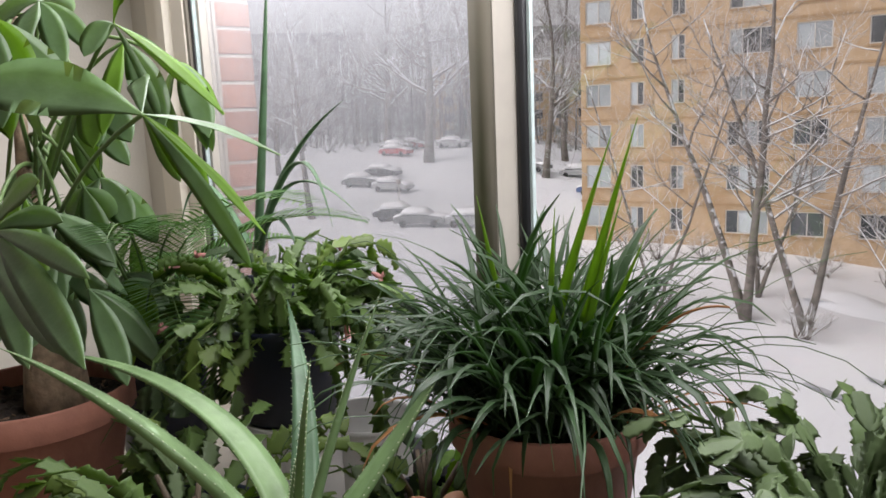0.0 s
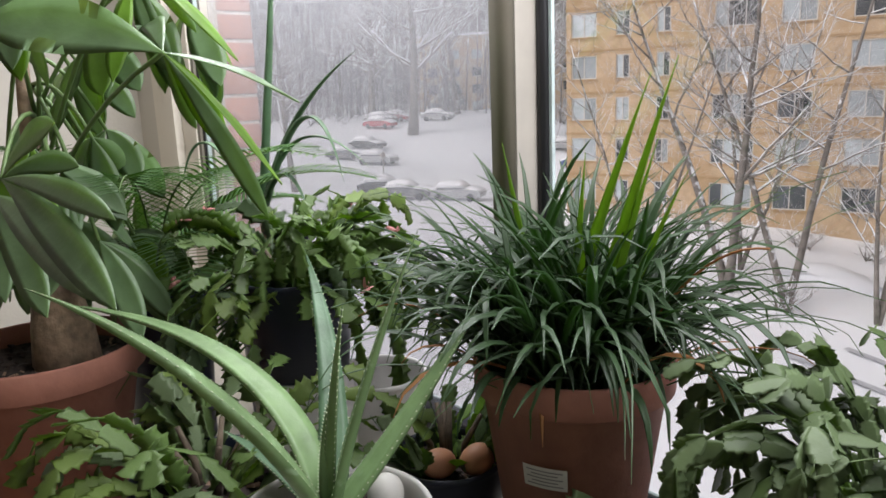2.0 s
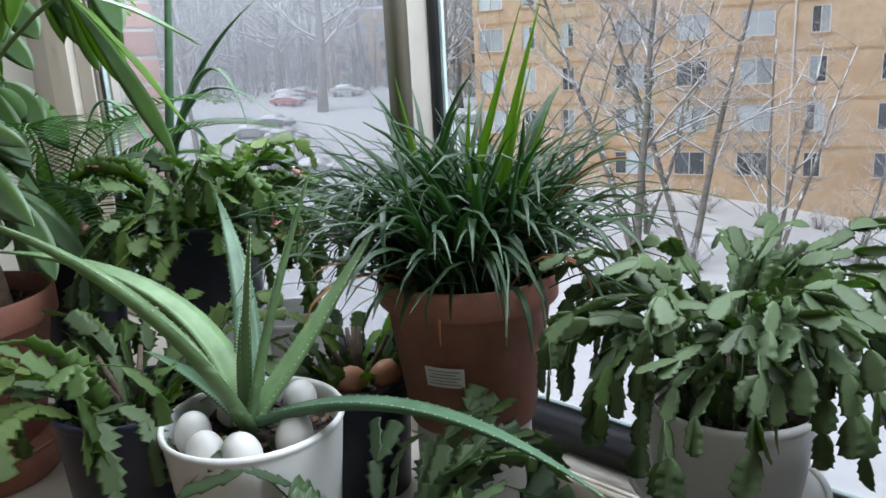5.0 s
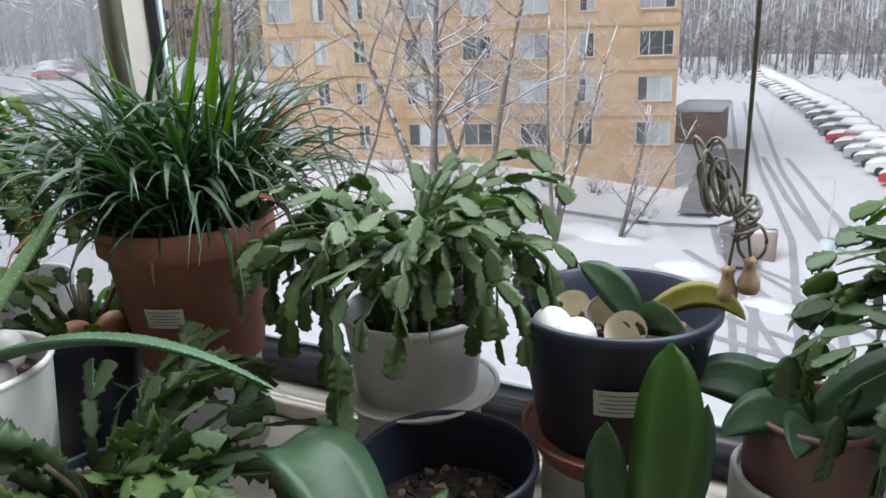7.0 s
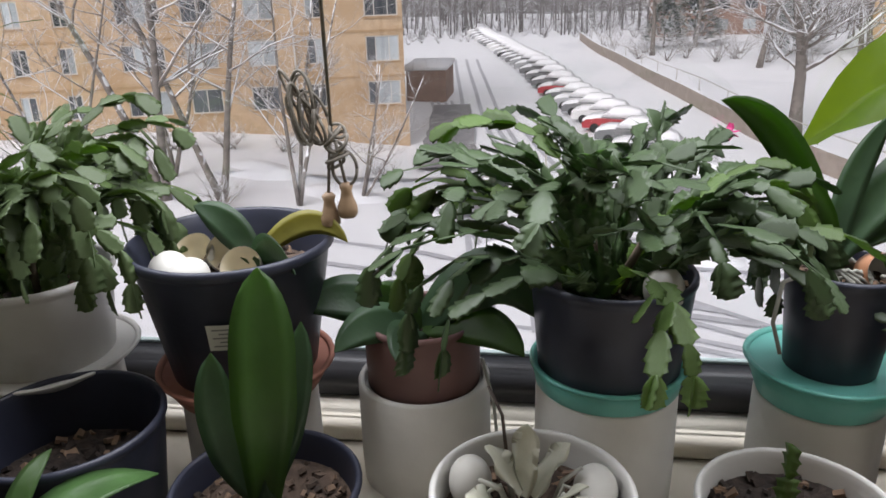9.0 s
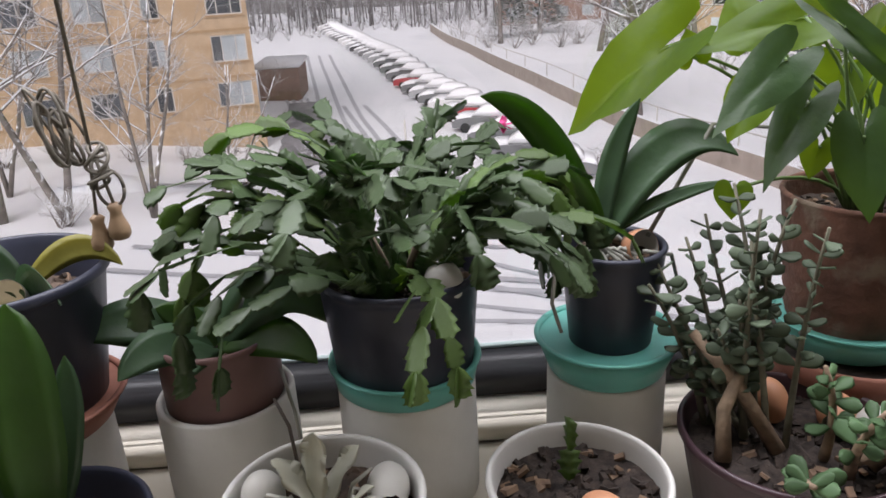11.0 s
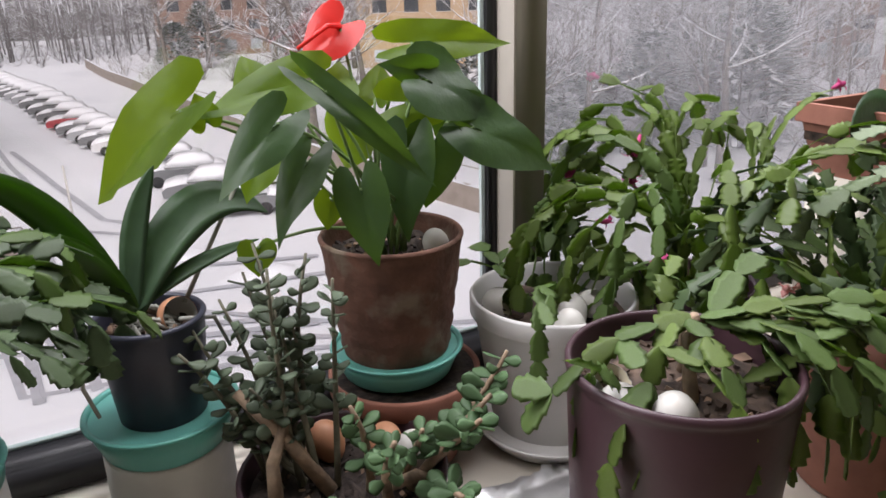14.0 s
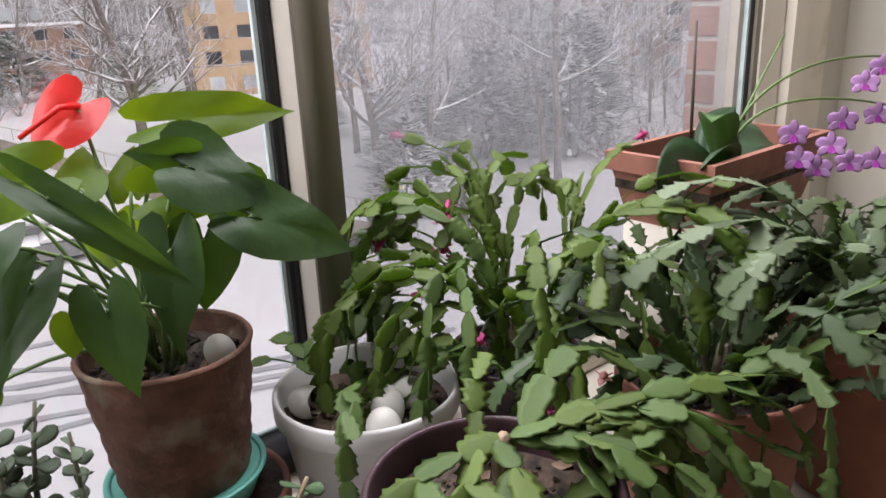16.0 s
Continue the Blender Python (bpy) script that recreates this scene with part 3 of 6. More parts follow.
for z0, z1 in ROWS_Z:
    part("brick_band", fac_box(-0.2, 25.85, -0.05, -0.003, z1 + 0.22, z1 + 0.36), brick_tan_dark, apartment, smooth=False)
part("corner_pier", fac_box(-0.3, 3.2, -0.3, -0.002, -10.5, -7.0), brick_tan, apartment, smooth=False)
part("downpipe", fac_box(6.4, 6.5, -0.09, -0.003, -8.5, 13), window_grey, apartment, smooth=False)
rng = random.Random(4)
for c0, c1 in COLS:
    for z0, z1 in ROWS_Z:
        win = part("window", fac_box(c0 - 0.06, c1 + 0.06, -0.09, 0.1, z0 - 0.11, z0 - 0.005), brick_tan_dark, apartment, "pale framed window in the brick wall", False)
        s = Shape()
        t = 0.07
        for a, b, c, d in ((c0, c1, z0, z0 + t), (c0, c1, z1 - t, z1), (c0, c0 + t, z0 + t, z1 - t), (c1 - t, c1, z0 + t, z1 - t)):
            fac_box(a, b, 0.05, 0.12, c, d, s)
        wide = c1 - c0
        cuts = [c0 + t, c1 - t] if wide < 1.2 else [c0 + t, c0 + wide * 0.3, c1 - wide * 0.3, c1 - t] if wide > 1.9 else [c0 + t, (c0 + c1) / 2, c1 - t]
        if wide < 1.2:
            cuts = [c0 + t, (c0 + c1) / 2, c1 - t]
        for q in cuts[1:-1]:
            fac_box(q - 0.03, q + 0.03, 0.055, 0.118, z0 + t, z1 - t, s)
        part("window_frame", s, window_grey, win, smooth=False)
        big = rng.random() < 0.5
        for a, b in zip(cuts, cuts[1:]):
            blind = big if (b - a) > 0.75 else rng.random() < 0.3
            part("pane", fac_box(a, b, 0.1, 0.11, z0 + t, z1 - t), pane_blind if blind else pane_dark, win, smooth=False)


# bare snowy trees
def branches(s, rng, p, d, length, r, depth, twigs, sides=5):
    n = 4
    pts, radii = [Vector(p)], [r]
    d = Vector(d).normalized()
    for i in range(n):
        d = (d + Vector((rng.gauss(0, 0.13), rng.gauss(0, 0.13), rng.gauss(0.05, 0.08)))).normalized()
        pts.append(pts[-1] + d * (length / n))
        radii.append(r * (1 - 0.55 * (i + 1) / n))
    tube(pts, radii, sides if depth > 1 else 3, s)
    if depth == 0:
        return
    for i in range(twigs):
        k = rng.uniform(0.35, 1.0) * n
        j = min(int(k), n - 1)
        q = pts[j].lerp(pts[j + 1], k - j)
        out = Vector((rng.gauss(0, 1), rng.gauss(0, 1), rng.gauss(0.25, 0.5))).normalized()
        branches(s, rng, q, d * 0.55 + out * 0.75, length * rng.uniform(0.45, 0.72), radii[j] * 0.55, depth - 1, twigs, sides)


def tree(name, x, y, height, r, seed, mat_trunk, mat_twig, label, stems=1, twigs=5, depth=3, lean=(0, 0), group="", z=None):
    rng = random.Random(seed)
    z = ground_z(x, y) - 0.1 if z is None else z
    ob = thing(name, (x, y, z), label, "tree", group)
    trunk, crown = Shape(), Shape()
    for k in range(stems):
        a = rng.uniform(0, 6.28)
        d = Vector((lean[0], lean[1], 1)) + Vector((math.cos(a), math.sin(a), 0)) * (0.28 if stems > 1 else 0.03)
        pts, radii, p = [Vector((0, 0, 0))], [r * 1.25], Vector((0, 0, 0))
        d.normalize()
        for i in range(8):
            d = (d + Vector((rng.gauss(0, 0.05), rng.gauss(0, 0.05), 0.04))).normalized()
            p = p + d * (height / 8)
            pts.append(p)
            radii.append(r * (1 - 0.88 * (i + 1) / 8) + 0.012)
        tube(pts, radii, 7, trunk)
        for i in range(int(15 / stems) + 4):
            k = rng.uniform(0.25, 1.0) * 8
            j = min(int(k), 7)
            q = pts[j].lerp(pts[j + 1], k - j)
            a = rng.uniform(0, 6.28)
            out = Vector((math.cos(a), math.sin(a), rng.uniform(0.2, 1.0)))
            branches(crown, rng, q, out, height * rng.uniform(0.16, 0.34) * (1.2 - 0.5 * k / 8), max(radii[j] * 0.5, 0.015), depth - 1, twigs)
    part("trunk", trunk, mat_trunk, ob)
    part("crown", crown, mat_twig, ob, "bare twigs carrying snow")
    return ob


for k, (x, y, h, r, st, ln) in enumerate([(-16.2, 30.0, 15.5, 0.2, 2, (0.0, 0)), (-13.8, 30.5, 14, 0.16, 2, (-0.05, 0)), (-10.4, 31.0, 10, 0.1, 3, (0.1, 0)), (-8.0, 33.0, 6.5, 0.07, 3, (0.45, 0)), (-19.6, 28.5, 12, 0.08, 2, (-0.1, 0)), (-17.5, 33.5, 13, 0.1, 2, (0.05, 0))]):
    tree("bare_tree", x, y, h, r, 11 + k, bark, bark_snowy, "bare deciduous tree with snow on its branches", st, 6, 3, ln, "bare trees before the building")
for k, (x, y, h, r) in enumerate([(-89, 62, 22, 0.55), (-73, 57, 26, 0.6), (-60, 33, 17, 0.3), (-96, 52, 20, 0.4), (-84, 74, 22, 0.45), (-58, 62, 21, 0.4), (-52, 66, 22, 0.4), (-64, 72, 24, 0.4), (-92, 36, 18, 0.3), (-80, 40, 17, 0.3), (-100, 64, 20, 0.35), (-70, 30, 15, 0.25)]):
    tree("bare_tree", x, y, h, r, 31 + k, bark, bark_snowy, "tall bare tree by the snowy car park", 1, 7, 3, (0, 0), "trees by the car park")
for k, (x, y, h, r) in enumerate([(16.2, 49, 15, 0.42), (21.7, 31, 16, 0.28), (25, 31, 15, 0.2), (33, 30, 14, 0.2), (38, 40, 16, 0.25), (29, 44, 15, 0.22), (45, 36, 15, 0.22), (13.5, 96, 15, 0.3), (23, 84, 16, 0.3), (31, 27, 16, 0.22), (30, 74, 16, 0.3), (20, 104, 16, 0.3), (36, 92, 17, 0.3)]):
    tree("bare_tree", x, y, h, r, 51 + k, bark, bark_snowy, "broad bare tree laden with snow", 1, 8, 3, (0, 0), "trees beyond the wall")

# woods in the distance
s = Shape()
rng = random.Random(7)


def wood_tree(x, y, h, limbs, twigs):
    p = Vector((x, y, ground_z(x, y) - 0.3))
    top = p + Vector((rng.gauss(0, 0.6), rng.gauss(0, 0.6), h))
    tube([p, p.lerp(top, 0.5), top], [0.15, 0.1, 0.02], 4, s)
    for k in range(limbs):
        q = p.lerp(top, rng.uniform(0.03, 0.97))
        a = rng.uniform(0, 6.28)
        branches(s, rng, q, (math.cos(a), math.sin(a), rng.uniform(0.1, 0.8)), h * rng.uniform(0.12, 0.27), 0.055, 1, twigs, 3)


for i in range(105):
    az, r = radians(rng.uniform(37, 66)), rng.uniform(50, 120)
    wood_tree(r * math.sin(az), r * math.cos(az), rng.uniform(8, 17), 26, 5)
tagged(part("snowy_woods", s, bark_snowy), "bare woods thick with fresh snow beyond the window's end", "woods", kind="stuff")
s = Shape()
for i in range(330):
    x, y = rng.uniform(-50, 75), rng.uniform(128, 172)
    wood_tree(x, y, rng.uniform(10, 17), 11, 4)
for i in range(230):
    az, r = radians(rng.uniform(-74, -40)), rng.uniform(112, 160)
    wood_tree(r * math.sin(az), r * math.cos(az), rng.uniform(12, 20), 12, 4)
for i in range(420):
    az = radians(rng.choice((rng.uniform(36, 66), rng.uniform(-74, -40), rng.uniform(-16, 30))))
    r = rng.uniform(46, 100) if az > radians(34) else rng.uniform(100, 150) if az < radians(-38) else rng.uniform(118, 150)
    x, y = r * math.sin(az), r * math.cos(az)
    for k in range(5):
        a = rng.uniform(0, 6.28)
        branches(s, rng, (x, y, ground_z(x, y) - 0.1), (math.cos(a), math.sin(a), rng.uniform(0.5, 1.6)), rng.uniform(1.2, 3.4), 0.05, 1, 5, 3)
tagged(part("far_woods", s, bark_far), "dense bare woods white with snow", "woods", kind="stuff")
s, v = Shape(), []
for i in range(81):
    a = radians(-100 + 2.5 * i)
    for z in (-9, 24 - 0.09 * i):
        v.append((185 * math.sin(a), 185 * math.cos(a), z))
s.add(v, [(2 * i, 2 * i + 1, 2 * i + 3, 2 * i + 2) for i in range(80)])
setting("backdrop", s, backdrop_grey, "grey haze of snowy woods far away", "woods", True)


def conifer(x, y, h, seed):
    rng = random.Random(seed)
    ob = thing("snowy_shrub", (x, y, ground_z(x, y) - 0.1), "dark evergreen shrub under fresh snow", "shrub", "evergreen shrubs")
    s = Shape()
    for i in range(900):
        a, u = rng.uniform(0, 6.28), rng.random() ** 0.7
        r = h * 0.5 * (1 - u) ** 0.6 * rng.uniform(0.6, 1.05)
        c = Vector((r * math.cos(a), r * math.sin(a), u * h))
        d = Vector((math.cos(a), math.sin(a), rng.uniform(-0.3, 0.5))).normalized() * h * 0.14
        blade([c, c + d * 0.5, c + d], [h * 0.015, h * 0.026, 0.004], 0.02, 0.2, s)
    part("crown", s, evergreen, ob)
    part("trunk", tube([(0, 0, 0), (0, 0, h * 0.8)], [0.12, 0.03], 6), bark, ob)


for k, (x, y, h) in enumerate([(22.5, 29.5, 4.5), (34, 36, 7), (40, 34, 9), (46, 44, 10), (30, 52, 6), (16, 104, 6), (20.5, 108, 8), (31, 98, 7), (-100, 75, 5), (-92, 80, 5), (29, 38, 6)]):
    conifer(x, y, h, 80 + k)



def shrub(x, y, h, seed):
    rng = random.Random(seed)
    ob = thing("snowy_shrub", (x, y, ground_z(x, y) - 0.05), "low leafless shrub buried in fresh snow", "shrub", "low shrubs")
    s = Shape()
    for k in range(16):
        a = rng.uniform(0, 6.28)
        branches(s, rng, (rng.gauss(0, 0.2), rng.gauss(0, 0.2), 0), (math.cos(a), math.sin(a), rng.uniform(0.4, 1.8)), h * rng.uniform(0.6, 1.1), 0.035, 2, 3, 4)
    part("crown", s, bark_snowy, ob)


for k, (x, y, h) in enumerate([(-28, 37.5, 1.6), (-25.5, 36.5, 2.0), (-23, 38, 1.7), (-19.8, 38, 1.9), (-17.2, 39.5, 1.5), (-14, 40.2, 1.4), (-11.5, 41, 1.2), (-20, 30, 1.8), (-13.5, 29.5, 1.4), (-7.8, 37, 1.3), (-25, 31, 2.2), (10.5, 36, 1.2), (-4.5, 41, 1.2), (11.6, 93, 2.6), (14.5, 91, 3.2), (17, 93, 2.8), (19.8, 90, 3.4), (22.5, 92, 3.0), (25, 88, 3.2), (28, 84, 3.0), (13, 99, 3.6), (18, 98, 4.0), (24, 97, 3.8), (31, 79, 3.4), (9, 103, 2.8), (35, 74, 3.4), (29.5, 66, 2.6)]):
    shrub(x, y, h, 300 + k)

# parked cars
def make_car(colour):
    ob = thing("parked_car", (0, 0, 0), "parked %s car under a thick layer of snow" % colour, "car", "parked cars")
    prof = [(-2.15, 0.35), (-2.2, 0.75), (-1.9, 0.88), (-1.35, 0.95), (1.15, 0.98), (1.95, 0.86), (2.2, 0.65), (2.15, 0.32)]
    def hull(p, w0, w1):
        s = Shape()
        n = len(p)
        v = [(x, -w0, z) for x, z in p] + [(x, w0, z) for x, z in p]
        s.add(v, [tuple(range(n)), tuple(range(2 * n - 1, n - 1, -1))] + [(i, n + i, n + (i + 1) % n, (i + 1) % n) for i in range(n)])
        if w1 != w0:
            m = max(z for x, z in p)
            lo = min(z for x, z in p)
            s.v = [(x, y * (1 + (w1 / w0 - 1) * (z - lo) / (m - lo)), z) for x, y, z in s.v]
        return s
    part("body", hull(prof, 0.88, 0.86), CAR_PAINT[colour], ob, smooth=False)
    part("cabin", hull([(-1.75, 0.9), (-1.2, 1.42), (0.35, 1.45), (1.1, 0.95)], 0.8, 0.64), car_glass, ob, "dark car windows", False)
    part("roof_snow", hull([(-1.62, 1.1), (-1.3, 1.5), (-0.5, 1.66), (0.3, 1.6), (0.95, 1.12), (0.9, 1.06), (-1.5, 1.06)], 0.76, 0.6), snow_cap, ob, "thick snow on the roof")
    part("bonnet_snow", hull([(0.9, 0.95), (1.0, 1.12), (1.6, 1.1), (2.12, 0.92), (2.2, 0.74)], 0.84, 0.76), snow_cap, ob)
    part("boot_snow", hull([(-2.2, 0.8), (-2.1, 1.0), (-1.75, 1.12), (-1.5, 1.08), (-1.45, 0.94)], 0.83, 0.74), snow_cap, ob)
    for x in (-1.35, 1.35):
        for y in (-0.8, 0.8):
            wh = part("wheel", lathe([(0.0, -0.1), (0.3, -0.1), (0.33, -0.05), (0.33, 0.05), (0.3, 0.1), (0.0, 0.1)], 14), tyre, ob, m=pose(x, y, 0.33, 90))
    return ob


CARS = {k: make_car(k) for k in CAR_PAINT}
used = set()


def park(colour, x, y, turn):
    m = pose(x, y, ground_z(x, y), 0, 0, turn)
    if colour not in used:
        used.add(colour)
        CARS[colour].matrix_basis = m
    else:
        copy_thing(CARS[colour], m)


rng = random.Random(3)
for i in range(30):
    u = i / 29
    y = 35 + 103 * u
    x = 7.6 - 0.16 * (y - 35) - 0.0003 * (y - 35) ** 2
    c = "red" if i in (4, 9) else rng.choice(["silver", "grey", "black", "white", "grey", "silver"])
    park(c, x, y, 168 + rng.uniform(-4, 4))
for c, x, y, t in [("black", -52.5, 37.5, 35), ("grey", -48, 36.5, 35), ("silver", -44.5, 39, 30), ("red", -80, 57, 20), ("grey", -84, 60, 25), ("black", -71.5, 49, 15), ("red", -84.5, 63, 20), ("silver", -79, 66, 25), ("grey", -61, 63, 10), ("silver", -56.5, 66, 20), ("blue", -47, 58, 10), ("red", -44.5, 60, 15), ("white", -50, 70, 5), ("silver", -64, 45, 20), ("grey", -69, 44.5, 30)]:
    park(c, x, y, t)

# street furniture
pole = thing("sign_post", (-58, 41.5, ground_z(-58, 41.5)), "short snowy post beside parked cars", "post")
part("pole", tube([(0, 0, 0), (0, 0, 2.4)], [0.07, 0.07], 6), window_grey, pole)
part("snow_top", lathe([(0.22, 0), (0.25, 0.2), (0.18, 0.45), (0.0, 0.5)], 8, at=(0, 0, 2.0)), concrete, pole)
pole = thing("road_sign", (19.2, 26.2, ground_z(19.2, 26.2)), "yellow diamond road sign seen from behind the window", "sign")
part("pole", tube([(0, 0, 0), (0, 0, 2.3)], [0.035, 0.035], 6), window_grey, pole)
part("plate", soft_box((-0.32, -0.015, -0.32), (0.32, 0.015, 0.32), 0.01), material("yellow_sign", (0.55, 0.5, 0.12), 0.5), pole, m=pose(0, -0.05, 2.3, 0, 45, -35))
pole = thing("utility_box", (-1.8, 33.2, ground_z(-1.8, 33.2)), "grey cabinet half buried in snow", "cabinet")
part("body", soft_box((-0.5, -0.4, 0), (0.5, 0.4, 1.3), 0.05), concrete, pole)
pole = thing("lamp_post", (0.6, 33.5, ground_z(0.6, 33.5)), "thin pale pole standing in the snow", "post")
part("pole", tube([(0, 0, 0), (0, 0, 3.6)], [0.05, 0.04], 6), window_grey, pole)
part("base", soft_box((-0.3, -0.25, 0), (0.3, 0.25, 1.1), 0.04), white_bead, pole)
for nm, quad in (("pavement_a", ((-8.2, 58.7), (-5.4, 59.5), (-3.0, 39.3), (-6.4, 38.8))), ("pavement_b", ((-4.1, 37.0), (-2.6, 36.9), (-1.85, 31.1), (-3.0, 30.8)))):
    v, n = [], 16
    rg = random.Random(n)
    for q in range(n + 1):
        for w in range(5):
            (x0, y0), (x1, y1), (x2, y2), (x3, y3) = quad
            u = w / 4
            x, y = (x0 + (x1 - x0) * u) * (1 - q / n) + (x3 + (x2 - x3) * u) * q / n, (y0 + (y1 - y0) * u) * (1 - q / n) + (y3 + (y2 - y3) * u) * q / n
            x += rg.uniform(-0.12, 0.12) if w in (0, 4) else 0
            v.append((x, y, ground_z(x, y) + 0.3))
    setting(nm, Shape().add(v, [(q * 5 + w, q * 5 + w + 1, q * 5 + w + 6, q * 5 + w + 5) for q in range(n) for w in range(4)]), wet_asphalt, "patch of cleared dark wet asphalt in the snow", "pavement", True)
shed = thing("brick_annex", (-9.2, 61.5, ground_z(-9.2, 61.5) - 0.2), "low dark annex with a snowy roof beside the apartment block", "building")
part("wall", soft_box((-1.7, 0, 0), (1.6, 5.5, 2.8), 0.05), brick_far, shed, smooth=False)
part("roof", soft_box((-1.85, -0.15, 2.8), (1.75, 5.6, 3.2), 0.05), snow_cap, shed, "flat roof under snow")
for nm, lab, x0, y0, ang, L, H, mt in (("brick_house", "tan brick apartment house behind snowy trees", 46, 86, -28, 22, 16, brick_tan), ("brick_house", "red brick house far behind the snowy trees", 25, 124, -8, 17, 9, brick_far), ("brick_house", "red brick apartment house behind snowy trees", 74, 62, -55, 24, 13, brick_far), ("brick_house", "tan brick house far behind the trees", -92, 98, 40, 40, 14, brick_tan)):
    h = thing(nm, (x0, y0, ground_z(x0, y0)), lab, "building")
    h.rotation_euler = (0, 0, radians(ang))
    part("wall", box((-L / 2, 0, -1), (L / 2, 10, H)), mt, h, smooth=False)
    part("roof", box((-L / 2 - 0.3, -0.3, H), (L / 2 + 0.3, 10.3, H + 0.4)), snow_cap, h, smooth=False)
    for i in range(int(L / 4)):
        for j in range(4):
            x, z = -L / 2 + 2 + 4 * i, 1 + 3 * j
            wd = part("window", box((x - 0.06, -0.06, z - 0.08), (x + 1.86, 0.0, z)), window_grey, h, smooth=False)
            part("pane", box((x, -0.04, z), (x + 1.8, 0.02, z + 1.5)), pane_dark if (i * 3 + j) % 3 else pane_blind, wd, smooth=False)


# ---- leaf layouts: joint, tip or bow of each large leaf from its plant's foot ----
LEAVES_A = [((-0.232, 0.042, 0.362), (-0.347, 0.097, 0.262), 0.0448, 1), ((-0.206, 0.032, 0.349), (-0.213, 0.042, 0.38), 0.0169, 1), ((-0.093, 0.012, 0.387), (-0.216, 0.012, 0.366), 0.0311, 1), ((-0.137, 0.052, 0.368), (-0.149, 0.082, 0.415), 0.0279, 1), ((-0.107, 0.062, 0.37), (-0.097, 0.082, 0.404), 0.0227, 1), ((-0.041, 0.052, 0.361), (-0.023, 0.082, 0.401), 0.0244, 1), ((0.006, 0.042, 0.354), (0.022, 0.062, 0.396), 0.0246, 1), ((0.046, -0.018, 0.39), (-0.012, -0.018, 0.402), 0.018, 0)]
LEAVES_B = [((0.045, -0.028, 0.381), (0.13, -0.048, 0.341), 0.0452, 0), ((0.061, 0.042, 0.419), (0.216, 0.032, 0.42), 0.0265, 1), ((0.026, -0.008, 0.354), (0.145, -0.008, 0.356), 0.0306, 1), ((0.098, -0.048, 0.321), (0.224, -0.068, 0.263), 0.0404, 0), ((-0.096, -0.068, 0.384), (0.011, -0.128, 0.278), 0.0165, 0), ((-0.071, -0.088, 0.276), (-0.069, -0.118, 0.192), 0.0275, 0), ((0.008, -0.048, 0.305), (-0.016, -0.068, 0.195), 0.0321, 0), ((0.051, -0.028, 0.303), (0.038, -0.028, 0.218), 0.0348, 0)]
LEAVES_C = [((-0.152, -0.068, 0.355), (-0.228, -0.088, 0.292), 0.0268, 0), ((-0.123, -0.068, 0.31), (-0.179, -0.098, 0.234), 0.0236, 0), ((-0.159, -0.028, 0.316), (-0.187, -0.028, 0.263), 0.0244, 1), ((-0.183, -0.048, 0.216), (-0.187, -0.058, 0.185), 0.0194, 1), ((-0.093, -0.048, 0.258), (-0.1, -0.048, 0.222), 0.0169, 1), ((-0.019, 0.052, 0.32), (-0.033, 0.072, 0.259), 0.0364, 1), ((0.035, 0.072, 0.31), (0.055, 0.092, 0.241), 0.0379, 1), ((0.116, 0.032, 0.329), (0.159, 0.052, 0.258), 0.0377, 0)]
SPATHE = [(-0.022, 0.077, 0.442), (-0.08, 0.067, 0.395), (-0.043, 0.062, 0.444), (-0.086, 0.052, 0.42), (-0.012, 0.042, 0.32)]
LONG_LEAVES = [((-0.15, -0.014, 0.3), (-0.081, -0.004, 0.295), 0.0185, 0), ((0.033, 0.026, 0.28), (-0.006, 0.026, 0.218), 0.0145, 1), ((0.151, 0.026, 0.207), (0.067, 0.016, 0.29), 0.0279, 1), ((0.129, -0.014, 0.189), (0.05, -0.004, 0.179), 0.0094, 1), ((-0.142, -0.034, 0.16), (-0.082, -0.024, 0.195), 0.0214, 1), ((-0.095, -0.024, 0.239), (-0.042, -0.014, 0.207), 0.0161, 0)]
LONG_FOOT = (-0.014, 0.001, 0.126)
DARK_LEAVES = [((-0.137, -0.046, 0.11), (-0.077, -0.026, 0.146), 0.0255, 1), ((-0.085, -0.086, 0.079), (-0.048, -0.046, 0.12), 0.0206, 1), ((0.143, -0.036, 0.102), (0.092, -0.016, 0.207), 0.0297, 1), ((0.125, -0.076, 0.077), (0.081, -0.046, 0.124), 0.0213, 0), ((-0.057, -0.016, 0.129), (-0.029, -0.006, 0.117), 0.016, 0), ((-0.014, -0.096, 0.077), (-0.011, -0.056, 0.105), 0.0187, 1)]
DARK_FOOT = (-0.001, -0.006, 0.07)
TALL_LEAVES = [((0.008, 0.025, 0.344), (0.024, -0.025, 0.249), 0.0314, 0), ((-0.046, 0.015, 0.256), (-0.045, -0.015, 0.163), 0.0223, 1), ((0.042, 0.035, 0.284), (0.044, 0.005, 0.194), 0.0147, 1)]
TALL_FOOT = (0.001, -0.01, 0.101)
PALMATE_A = ((0.498, 0.074, 0.752), [((0.322, -0.06, 0.797), 0.0504, 0), ((0.421, 0.28, 0.692), 0.0196, 0), ((0.372, 0.27, 0.577), 0.0222, 1), ((0.381, 0.24, 0.532), 0.0169, 0), ((0.372, 0.19, 0.636), 0.0215, 1), ((0.284, 0.14, 0.805), 0.021, 0), ((0.353, 0.16, 0.663), 0.0183, 0)])
